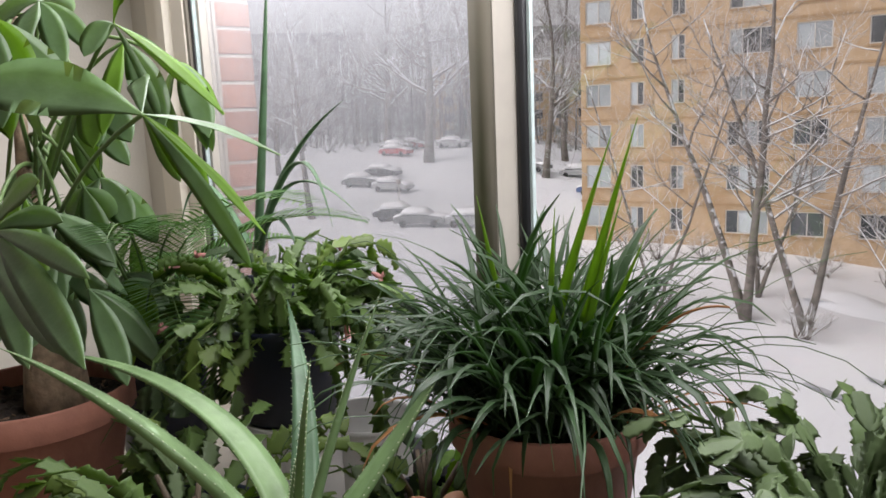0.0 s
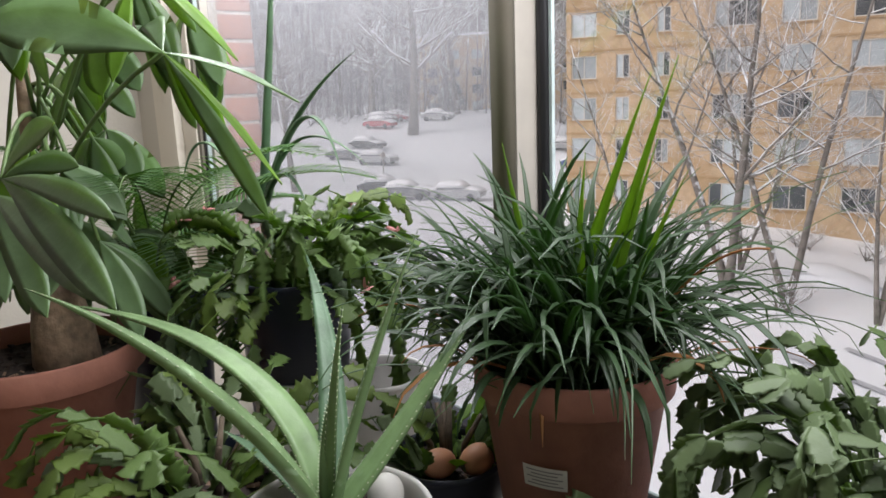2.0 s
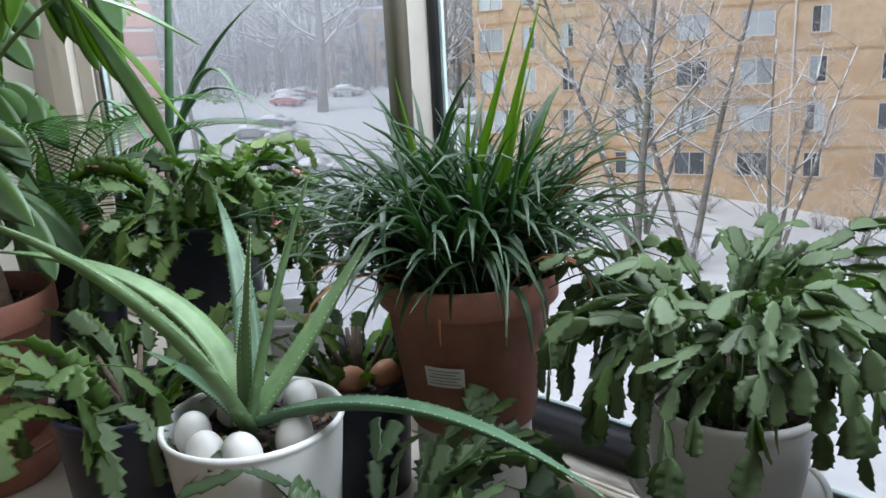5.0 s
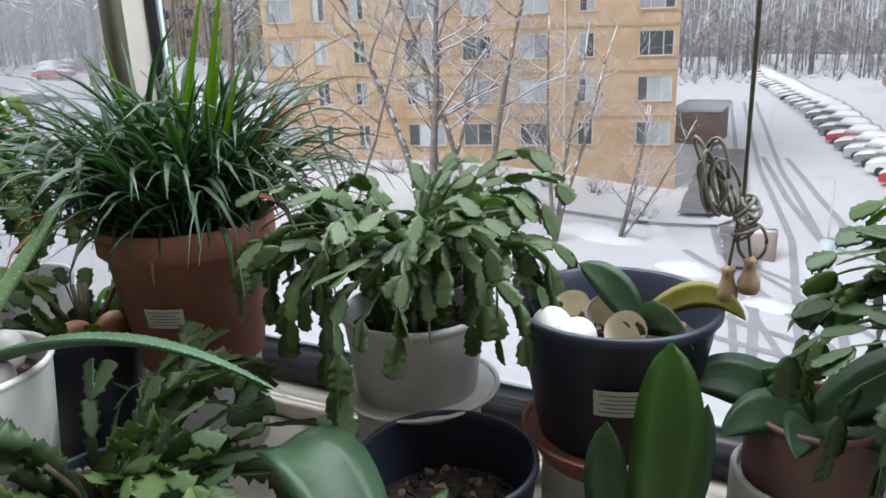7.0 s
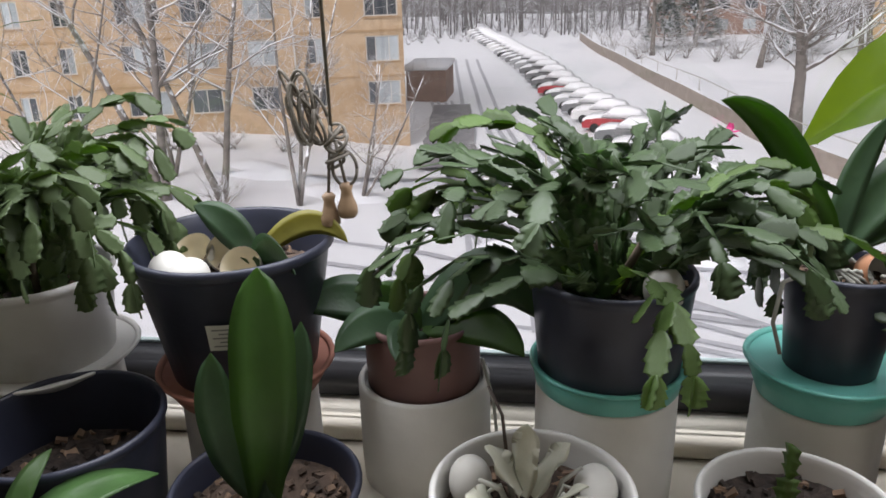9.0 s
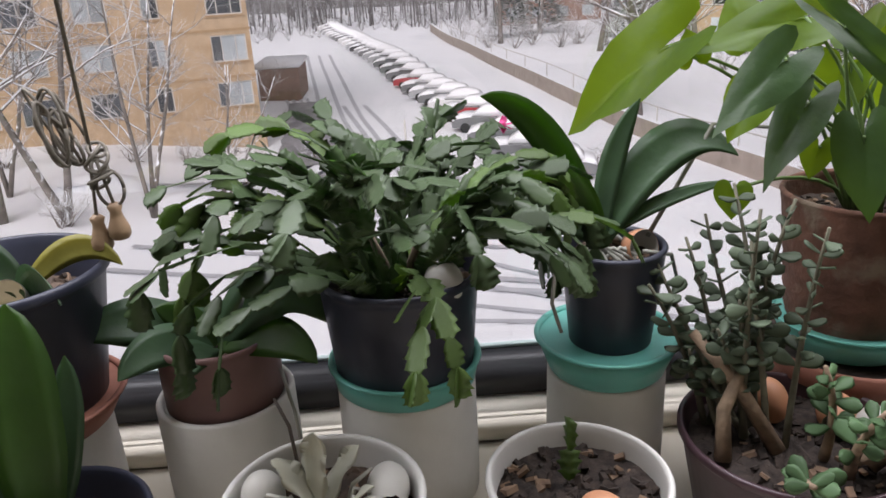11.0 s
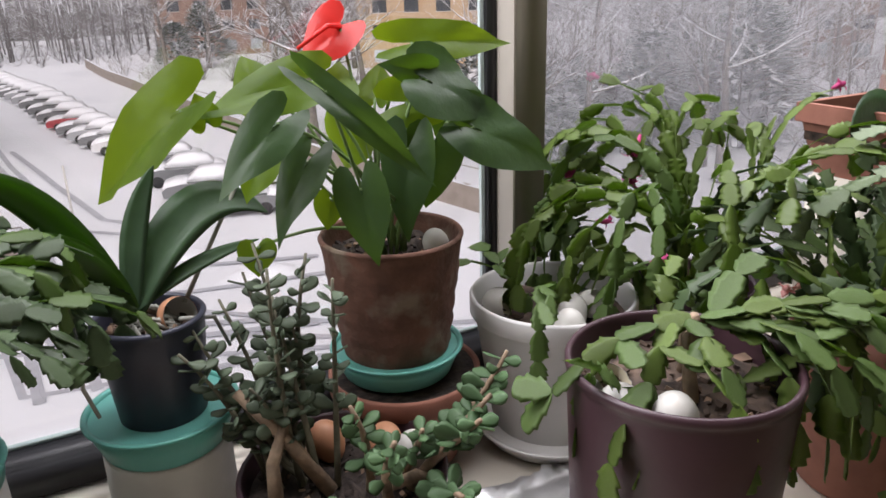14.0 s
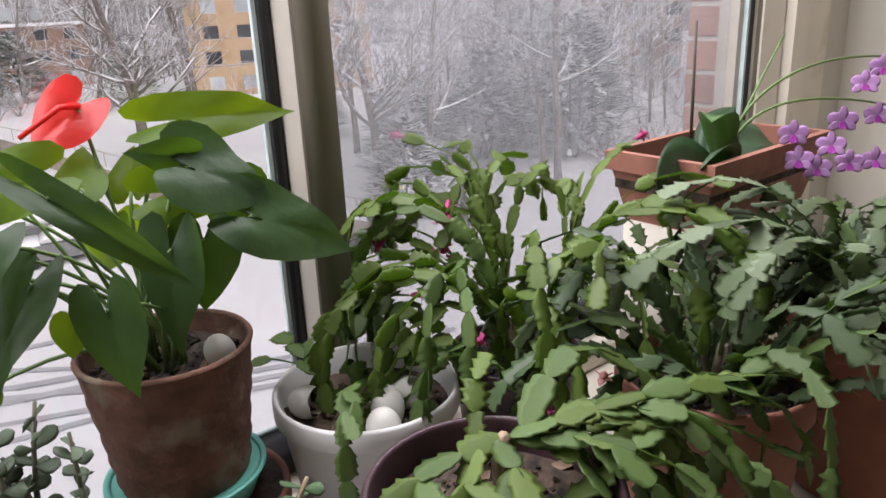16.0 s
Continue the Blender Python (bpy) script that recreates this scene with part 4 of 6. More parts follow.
PALMATE_B = ((0.339, 0.1, 0.872), [((0.288, 0.26, 0.754), 0.0198, 1), ((0.402, 0.1, 0.906), 0.0158, 1), ((0.211, 0.2, 0.723), 0.0188, 0), ((0.338, 0.06, 0.83), 0.0213, 0), ((0.196, 0.24, 0.801), 0.0154, 0)])
PALMATE_C = ((0.128, 0.06, 0.927), [((0.219, 0.0, 0.832), 0.0306, 0), ((0.228, 0.06, 0.824), 0.0252, 0), ((0.226, 0.1, 0.847), 0.02, 0), ((0.061, 0.0, 0.893), 0.0307, 0), ((-0.018, 0.14, 0.935), 0.0221, 0)])
PALMATE_D = ((0.256, -0.06, 0.612), [((0.646, -0.05, 0.517), 0.0273, 0), ((0.574, -0.02, 0.588), 0.0191, 0), ((0.389, -0.02, 0.681), 0.023, 0), ((0.387, 0.0, 0.629), 0.0201, 0)])
PALMATE_E = ((0.124, 0.09, 0.651), [((0.15, 0.1, 0.508), 0.0333, 0), ((0.061, 0.06, 0.558), 0.031, 0), ((-0.084, 0.06, 0.418), 0.0394, 0), ((0.068, 0.14, 0.586), 0.027, 0)])
PALMATE_F = ((-0.1, 0.14, 0.778), [((-0.326, 0.1, 0.639), 0.0396, 0), ((-0.09, 0.16, 0.644), 0.0346, 0), ((-0.009, 0.2, 0.674), 0.0286, 0), ((-0.199, 0.12, 0.675), 0.0319, 0)])
PALMATE_G = ((-0.084, 0.04, 0.515), [((0.126, 0.06, 0.4), 0.0363, 0), ((-0.076, 0.0, 0.349), 0.0463, 0), ((0.113, 0.12, 0.442), 0.0306, 0), ((-0.15, -0.02, 0.379), 0.0482, 0)])
PALMATE_H = ((-0.182, 0.24, 0.529), [((-0.364, 0.22, 0.359), 0.0363, 0), ((-0.218, 0.26, 0.352), 0.0312, 0), ((-0.397, 0.19, 0.438), 0.0337, 0)])
BLOOMS = [(0.031, -0.1, 0.129), (0.036, -0.11, 0.089), (0.082, -0.12, 0.069), (0.105, -0.14, 0.144), (0.151, -0.14, 0.069), (0.223, -0.12, 0.188), (0.239, -0.14, 0.136), (0.202, -0.16, 0.068), (0.099, -0.13, 0.104), (0.261, -0.13, 0.212)]
SPRAYS = [[(0.024, 0.0, 0.091), (0.002, -0.04, 0.215), (0.27, -0.14, 0.151)], [(0.021, 0.0, 0.11), (0.046, -0.04, 0.254), (0.295, -0.12, 0.228)], [(0.058, 0.02, 0.092), (0.119, 0.02, 0.172), (0.253, 0.04, 0.265)]]
BROAD = [((0.015, -0.01, 0.036), (-0.26, -0.06, 0.084), (-0.205, -0.04, 0.172), 0.0342), ((0.031, 0.0, 0.041), (0.224, 0.0, 0.067), (0.03, 0.01, 0.164), 0.0507), ((0.033, 0.0, 0.031), (0.137, 0.06, 0.147), (-0.001, 0.04, 0.128), 0.0376), ((-0.021, -0.02, 0.044), (-0.191, -0.08, 0.111), (-0.087, -0.06, 0.141), 0.0338), ((0.033, 0.0, 0.031), (0.26, -0.04, 0.005), (0.176, -0.02, 0.089), 0.047)]
LOW_LEAVES = [((0.026, 0.0, 0.155), (-0.05, 0.02, 0.215), (0.005, -0.01, 0.215), 0.02), ((0.026, -0.005, 0.155), (0.098, -0.07, 0.168), (0.06, -0.03, 0.2), 0.021), ((0.028, 0.005, 0.158), (0.14, -0.005, 0.182), (0.095, 0.01, 0.232), 0.015)]

# ---- things on the sill ----
def crumbs(ob, r, z, mat, seed):
    """Loose bark chips, clods and shed petals on the soil."""
    rng = random.Random(seed + 50)
    for m, count, big in ((mat, 110, 0.008), (chip_tan, 26, 0.009)):
        s = Shape()
        for i in range(count):
            a, q, g = rng.uniform(0, 6.28), r * math.sqrt(rng.random()), big * rng.uniform(0.35, 1.0)
            c = Vector((q * math.cos(a), q * math.sin(a), z + g * 0.3))
            e = Euler((rng.uniform(-0.7, 0.7), rng.uniform(-0.7, 0.7), rng.uniform(0, 6.28))).to_matrix()
            k = box((-g, -g * rng.uniform(0.35, 0.7), -g * 0.22), (g * rng.uniform(0.5, 1), g * rng.uniform(0.3, 0.7), g * rng.uniform(0.2, 0.5)))
            s.add([c + e @ Vector(p) for p in k.v], k.f)
        tagged(part("crumb", s, m, ob, smooth=False), kind="stuff")


def pot(ob, r, h, mat, taper=0.75, lip=0.02, lip_h=0.03, wall=0.005, name="pot", label="", inset=0.025, soil=soil_dark, seed=1, n=44, ridges=0):
    """A pot whose foot stands at the thing's origin; returns the height of its soil."""
    b = r * taper
    k = lambda z: b + (r - lip * 0.4 - b) * z / h
    prof = [(b * 0.94, 0), (b, 0.004), (k(h - lip_h - 0.003), h - lip_h - 0.003), (r - 0.003, h - lip_h + 0.001), (r, h - lip_h + 0.004), (r, h - 0.003), (r - 0.002, h), (r - wall, h), (r - wall - 0.002, h - 0.003)]
    if ridges:
        rg = random.Random(seed)
        body = [(k(z) + rg.uniform(-0.0012, 0.0022), z) for z in [0.012 + (h - lip_h - 0.024) * q / ridges for q in range(ridges + 1)]]
        prof[2:2] = body
    prof += [(k(h - lip_h) - wall, h - lip_h), (k(h - inset) - wall - 0.001, min(h - inset, h - lip_h - 0.002)), (k(h * 0.4) - wall, h * 0.4), (0, h * 0.4)]
    part(name, lathe(prof, n), mat, ob, label)
    if soil:
        part("soil", disc(k(h - inset) - wall + 0.0005, h - inset - 0.004, random.Random(seed), 30, 0.007, 9), soil, ob)
        crumbs(ob, k(h - inset) - wall - 0.006, h - inset - 0.004, soil, seed)
    return h - inset


def saucer(name, x, y, z, r, h, mat, label, group="", flare=0.8):
    ob = thing(name, (x, y, z), label, "saucer", group)
    q = r * flare
    part("dish", lathe([(q, 0), (q + 0.002, 0.002), (q + (r - q) * 0.5, h * 0.5), (r - 0.003, h - 0.005), (r - 0.0065, h - 0.005), (q + (r - q) * 0.5 - 0.004, h * 0.5), (q - 0.003, 0.005), (q * 0.8, 0.0062), (q * 0.75, 0.005), (q * 0.5, 0.0062), (q * 0.45, 0.005), (0, 0.005)], 48), mat, ob)
    part("rim", lathe([(r - 0.007, h - 0.0048), (r - 0.002, h - 0.0048), (r + 0.0005, h - 0.0025), (r, h - 0.0005), (r - 0.003, h), (r - 0.0065, h - 0.001), (r - 0.007, h - 0.0048)], 48), mat, ob)
    return ob


def cylinder(x, y, r, top, group="white cylinders"):
    ob = thing("plant_stand", (x, y, SILL), "white fibre cylinder used as a plant stand on the sill", "stand", group)
    h = top - SILL
    part("wall", lathe([(r, 0), (r + 0.0008, h * 0.3), (r, h - 0.003), (r - 0.002, h), (r - 0.007, h), (r - 0.008, h - 0.003), (r - 0.008, 0.004)], 56, wobble=0.004), white_card, ob)
    part("floor_plate", lathe([(r - 0.0085, 0.004), (r - 0.0085, h - 0.012), (r - 0.012, h - 0.01), (0, h - 0.01)], 40), white_card, ob)
    return ob


SEG = [(0.0, 0.16), (0.06, 0.42), (0.2, 0.68), (0.3, 1.06), (0.36, 0.7), (0.55, 0.92), (0.64, 1.18), (0.7, 0.74), (0.86, 0.86), (0.95, 0.98), (1.0, 0.3)]
SEG_ROUND = [(0.0, 0.2), (0.08, 0.5), (0.26, 0.82), (0.4, 1.02), (0.43, 0.84), (0.6, 0.98), (0.68, 1.12), (0.71, 0.88), (0.84, 0.9), (0.91, 1.0), (0.93, 0.64), (1.0, 0.42)]
SEG_SOFT = [(0.0, 0.2), (0.1, 0.5), (0.28, 0.82), (0.36, 0.98), (0.42, 0.8), (0.6, 0.94), (0.7, 1.06), (0.76, 0.82), (0.9, 0.8), (0.96, 0.66), (1.0, 0.36)]


def chain(rng, a, az, elev, droop, n, seg=0.042, half=0.011, shape=SEG, s=None, floor=None, roll=None, sway=0.12):
    """A stem of flat joints that rises and then hangs over."""
    s = s or Shape()
    p = Vector(a)
    up = Vector((rng.gauss(0, 0.5), rng.gauss(0, 0.5), 1)).normalized()
    for i in range(n):
        L = seg * rng.uniform(0.82, 1.18) * (0.8 if i == n - 1 else 1)
        d = Vector((math.cos(az) * math.cos(elev), math.sin(az) * math.cos(elev), math.sin(elev)))
        mid_el = elev - droop * 0.5
        e = Vector((math.cos(az) * math.cos(mid_el), math.sin(az) * math.cos(mid_el), math.sin(mid_el)))
        pts = [p + d * (L * u) * (1 - u) + (d + e) * 0.5 * L * u * u + Vector((0, 0, 0)) for u, w in shape]
        hw = half * rng.uniform(0.85, 1.2)
        blade(pts, [w * hw for u, w in shape], 0.0014, 0.22 * rng.uniform(0.2, 1.4), s, (up + Vector((rng.gauss(0, sway * 2), rng.gauss(0, sway * 2), 0))).normalized())
        p = pts[-1] - (pts[-1] - pts[-2]).normalized() * 0.0015
        elev = max(elev - droop * rng.uniform(0.6, 1.4), -1.5)
        az += rng.gauss(0, sway)
        if floor is not None and p.z < floor and elev < 0:
            break
    return s, p, az, elev


JOINTS = {}


def joint_meshes(shape, mat):
    """A few alike flat joints, one long and one half wide, shared by all stems of that look."""
    key = (id(shape), mat.name)
    if key not in JOINTS:
        rng = random.Random(len(JOINTS) + 5)
        made = []
        for k in range(6):
            bow, fold = rng.uniform(-0.05, 0.3), rng.uniform(-0.4, 0.8)
            pts = [(0, u, -bow * u * u) for u, w in shape]
            s = Shape()
            v, f = [], []
            for (x, u, z), (uu, w) in zip(pts, shape):
                jl, jr = 1 + rng.uniform(-0.08, 0.08), 1 + rng.uniform(-0.08, 0.08)
                v += [(-w * jl, u, z + fold * w * 0.25), (-w * 0.5, u, z + fold * w * 0.08 + 0.03), (0, u, z + 0.075), (w * 0.5, u, z + fold * w * 0.08 + 0.03), (w * jr, u, z + fold * w * 0.25), (0, u, z - 0.05)]
            for q in range(len(shape) - 1):
                for i in range(6):
                    f.append((q * 6 + i, q * 6 + (i + 1) % 6, q * 6 + 6 + (i + 1) % 6, q * 6 + 6 + i))
            made.append(mesh_of("joint", s.add(v, f), mat))
        JOINTS[key] = made
    return JOINTS[key]


def zygo(name, x, y, z, label, spec, mat, pot_kw, stems, seg, half, elev, droop, n, seed, shape=SEG, bias=None, spread=0.03, flowers=0, mats=None, floor=None, forks=0.3, bud=pink_petal, group="potted holiday cacti", wild=0.5, most=300):
    """A potted holiday cactus: forking chains of flat joints that arch out of a pot and hang over."""
    rng = random.Random(seed)
    ob = thing(name, (x, y, z), label, "potted plant", group)
    top = pot(ob, *spec, **pot_kw)
    tips, count, rest = [], 0, Shape()
    for k in range(stems):
        az = rng.uniform(0, 2 * math.pi)
        if bias is not None and rng.random() < bias[1]:
            az = rng.gauss(bias[0], 0.6)
        rr = rng.uniform(0.2, 1) * spread
        m = mats[rng.randrange(len(mats))] if mats else mat
        dr = rng.uniform(*droop)
        todo = [(Vector((rr * math.cos(az), rr * math.sin(az), top - 0.006)), az, rng.uniform(*elev), 0, rng.randint(*n))]
        while todo and count < most:
            p, az, e, g, left = todo.pop()
            L = seg * rng.uniform(0.72, 1.2)
            t = Vector((math.cos(az) * math.cos(e), math.sin(az) * math.cos(e), math.sin(e)))
            a = t.cross(Vector((rng.gauss(0, wild), rng.gauss(0, wild), 1))).normalized()
            b = a.cross(t).normalized()
            w = half * rng.uniform(0.75, 1.2)
            me = rng.choice(joint_meshes(shape, m))
            mx = Matrix(((a.x * w, t.x * L, b.x * w, p.x), (a.y * w, t.y * L, b.y * w, p.y), (a.z * w, t.z * L, b.z * w, p.z), (0, 0, 0, 1)))
            if count < 290:
                o = new("joint", me)
                o.matrix_basis = mx
                o.parent = ob
            else:
                rest.add([mx @ v.co for v in me.vertices], [tuple(q.vertices) for q in me.polygons])
            count += 1
            q = p + t * (L * 0.97) - b * (0.05 * w)
            e2 = max(e - dr * (0.35 + 0.32 * g) * rng.uniform(0.5, 1.5), -1.52)
            if left <= 1 or (floor is not None and q.z < floor and e2 < 0):
                tips.append((q, t))
                continue
            az2 = az + rng.gauss(0, 0.16)
            todo.append((q, az2, e2, g + 1, left - 1))
            if g > 0 and rng.random() < forks:
                todo.append((q, az2 + rng.choice((-1, 1)) * rng.uniform(0.4, 0.9), e2 + rng.uniform(-0.1, 0.35), g + 1, left - rng.randint(1, 3)))
    if rest.v:
        tagged(part("inner_growth", rest, mat, ob), kind="stuff")
    tips = [q for q in tips if q[0].z > top * 0.85]
    for k in range(min(flowers, len(tips))):
        q, t = tips[(k * 7 + 3) % len(tips)]
        f = Shape()
        blossom(f, q, t, rng, 0.022)
        part("flower", f, bud, ob, "pink flower bud")
    if stems > 20:
        for k in range(5):
            a = rng.uniform(0, 6.28)
            part("stump", tube([(0.02 * math.cos(a), 0.02 * math.sin(a), top - 0.02), (0.025 * math.cos(a), 0.025 * math.sin(a), top + 0.03), (0.05 * math.cos(a), 0.05 * math.sin(a), top + 0.075)], [0.006, 0.005, 0.0035], 6), stump_brown, ob)
    return ob


def trail(ob, a, b, bow, seg, half, mats, seed, shape=SEG, hang=0.4, most=4, wild=0.35):
    """One arching stem of flat joints from a to b, with short side chains that hang from it."""
    rng = random.Random(seed)
    steps = bend(a, b, 0, 40, start=bow)
    length = sum((q - p).length for p, q in zip(steps, steps[1:]))
    n = max(2, round(length / seg))
    pts = bend(a, b, 0, n + 1, start=bow)
    jobs = [(p, q) for p, q in zip(pts, pts[1:])]
    for p in pts[1:]:
        if rng.random() < hang:
            way = Vector(b) - Vector(a)
            az, e = math.atan2(way.y, way.x) + rng.gauss(0, 0.8), rng.uniform(-0.7, 0.1)
            for k in range(rng.randint(1, most)):
                q = p + Vector((math.cos(az) * math.cos(e), math.sin(az) * math.cos(e), math.sin(e))) * seg * rng.uniform(0.8, 1.05)
                jobs.append((p, q))
                p, e = q, max(e - rng.uniform(0.35, 0.75), -1.5)
    for p, q in jobs:
        t = q - p
        L = t.length
        t.normalize()
        x = t.cross(Vector((rng.gauss(0, wild), rng.gauss(0, wild), 1))).normalized()
        z = x.cross(t).normalized()
        w = half * rng.uniform(0.8, 1.15)
        o = new("joint", rng.choice(joint_meshes(shape, rng.choice(mats))))
        o.matrix_basis = Matrix(((x.x * w, t.x * L, z.x * w, p.x), (x.y * w, t.y * L, z.y * w, p.y), (x.z * w, t.z * L, z.z * w, p.z), (0, 0, 0, 1)))
        o.parent = ob


def blossom(s, p, d, rng, size=0.03):
    d = Vector(d).normalized()
    tube([p, p + d * size * 0.5, p + d * size], [0.002, 0.005, 0.003], 7, s)
    for i in range(6):
        o = Vector((rng.gauss(0, 1), rng.gauss(0, 1), rng.gauss(0, 1)))
        o = (o - d * o.dot(d)).normalized()
        a = p + d * size * rng.uniform(0.3, 0.8)
        blade([a, a + d * size * 0.3 + o * size * 0.25, a + d * size * 0.25 + o * size * 0.5], [0.003, 0.004, 0.0006], 0.0005, 0.2, s)


def broad_leaf(ob, a, b, half, sag, mat, fold=0.25, start=None, name="leaf", label="", up=(0, 0, 1), n=14, twist=0.0, shape=None, wave=0.0):
    pts = bend(a, b, sag, n, start)
    ws = []
    for i in range(n):
        u = i / (n - 1)
        ws.append(half * (shape(u) if shape else max(0.03, (math.sin(math.pi * min(u * 0.9 + 0.1, 1)) ** 0.7))))
    return part(name, blade(pts, ws, 0.0012, fold, up=Vector(up), twist=twist, wave=wave), mat, ob, label)


def heart(ob, at, tip, normal, width, mat, cup=0.15, droop=0.12, name="leaf", label=""):
    """A heart-shaped leaf: at is where the stalk joins, tip its point."""
    at, tip, nrm = Vector(at), Vector(tip), Vector(normal).normalized()
    t = (tip - at)
    L = t.length
    t.normalize()
    side = t.cross(nrm).normalized()
    nrm = side.cross(t)
    half = []
    for u, w in ((0.02, 0.03), (-0.16, 0.12), (-0.3, 0.3), (-0.34, 0.54), (-0.26, 0.8), (-0.08, 0.97), (0.12, 1.0), (0.32, 0.92), (0.52, 0.72), (0.7, 0.47), (0.86, 0.21), (1.0, 0.0)):
        half.append((u * L, w * width))
    out = half + [(u, -w) for u, w in half[-2:0:-1]]
    s = Shape()
    n = len(out)
    v = []
    for ring in (1.0, 0.66, 0.33):
        for u, w in out:
            u2, w2 = u * ring + 0.1 * L * (1 - ring), w * ring
            h = cup * abs(w2) - droop * L * (u2 / L) ** 2 + 0.006 * math.sin(w2 * 90 + u2 * 40) * ring
            v.append(at + t * u2 + side * w2 + nrm * h)
    v.append(at + t * 0.1 * L - nrm * 0.002)
    f = []
    for k in (0, 1):
        for i in range(n):
            f.append((k * n + i, k * n + (i + 1) % n, (k + 1) * n + (i + 1) % n, (k + 1) * n + i))
    f += [(2 * n + i, 2 * n + (i + 1) % n, 3 * n) for i in range(n)]
    s.add(v, f)
    return part(name, s, mat, ob, label)


def stalk(ob, pts, r0, r1, mat=stem_green, name="stalk", label=""):
    k = len(pts) - 1
    return part(name, tube(pts, [r0 + (r1 - r0) * i / k for i in range(k + 1)], 7), mat, ob, label)


def eggshell(x, y, z, turn, mat, seed, cut=0.35, size=0.0212):
    """An emptied egg with a ragged opening."""
    rng = random.Random(seed)
    brown = mat is egg_brown
    ob = thing("eggshell", (x, y, z), ("emptied brown eggshell lying on the potting soil" if brown else "emptied white eggshell lying on the potting soil"), "eggshell", "eggshells")
    ob.rotation_euler = [radians(a + (75 if k == 0 and cut < 0.5 else 0)) for k, a in enumerate(turn)]
    n, rows = 22, 12
    def layer(k):
        v = []
        for j in range(rows + 1):
            th = math.pi * (1 - cut * 0.5) * j / rows
            for i in range(n):
                a = 2 * math.pi * i / n
                tt = th + (0.12 * ((i * 7919 + seed * 31) % 10) / 10 if j == rows else 0)
                r = size * math.sin(tt) * (1 + 0.06 * math.cos(tt)) * k
                v.append((r * math.cos(a), r * math.sin(a), -size * 1.3 * math.cos(tt) * k))
        return v
    f = [(j * n + i, j * n + (i + 1) % n, (j + 1) * n + (i + 1) % n, (j + 1) * n + i) for j in range(rows) for i in range(n)]
    part("outer_shell", Shape().add(layer(1.0), f), mat, ob)
    part("inner_shell", Shape().add(layer(0.975), f), egg_inside if not brown else egg_white, ob)
    return ob


def pot_label(ob, r, z, az, w, h, lines=5):
    """A paper sticker wrapped on a pot; its print is too fine to read."""
    s, n = Shape(), 8
    v = []
    for i in range(n + 1):
        a = az + (i / n - 0.5) * w / r
        for zz in (z - h / 2, z + h / 2):
            k = r + 0.0012 + (zz - z) * 0.16
            v.append((k * math.cos(a), k * math.sin(a), zz))
    lab = part("sticker", s.add(v, [(2 * i, 2 * i + 2, 2 * i + 3, 2 * i + 1) for i in range(n)]), label_paper, ob, "pale paper sticker")
    for j in range(lines):
        s, v = Shape(), []
        zc = z + h * (0.32 - 0.64 * j / (lines - 1))
        m = 0.82 if j % 2 == 0 else 0.6
        for i in range(n + 1):
            a = az + (i / n - 0.5) * m * w / r
            for zz in (zc - h * 0.03, zc + h * 0.03):
                k = r + 0.0018 + (zz - z) * 0.16
                v.append((k * math.cos(a), k * math.sin(a), zz))
        part("print_bar", s.add(v, [(2 * i, 2 * i + 2, 2 * i + 3, 2 * i + 1) for i in range(n)]), label_ink, lab)


# big tuft of strap leaves in a terracotta pot
AX, AY = -0.535, 0.825
cylinder(AX, AY, 0.085, 0.735)
ob = thing("potted_lilyturf", (AX, AY, 0.735), "dense dark green strap-leaved tuft in a terracotta pot", "potted plant")
top = pot(ob, 0.128, 0.222, terracotta, 0.72, 0.012, 0.042, seed=2)
pot_label(ob, 0.108, 0.10, radians(-68), 0.055, 0.03)
rng = random.Random(21)


def tuft(count, length, half, mat, name, elev, droop, spread, seed, label=""):
    r2 = random.Random(seed)
    s = Shape()
    for i in range(count):
        az = r2.uniform(0, 2 * math.pi)
        L = r2.uniform(*length)
        e, rr = r2.uniform(*elev), spread * math.sqrt(r2.random())
        a0 = r2.uniform(0, 6.28)
        p = Vector((rr * math.cos(a0), rr * math.sin(a0), top - 0.01))
        dr = r2.uniform(*droop)
        pts, m = [p], 9
        for k in range(m):
            e -= dr * (k / m) ** 1.3 * 0.55
            az += r2.gauss(0, 0.05)
            p = p + Vector((math.cos(az) * math.cos(e), math.sin(az) * math.cos(e), math.sin(e))) * (L / m)
            pts.append(p)
        w = half * r2.uniform(0.7, 1.25)
        blade(pts, [w * f for f in (0.7, 0.85, 0.95, 1, 1, 0.97, 0.9, 0.75, 0.5, 0.1)], 0.0005, 0.3, s, twist=r2.uniform(-0.6, 0.6))
    return tagged(part(name, s, mat, ob, label), kind="stuff")


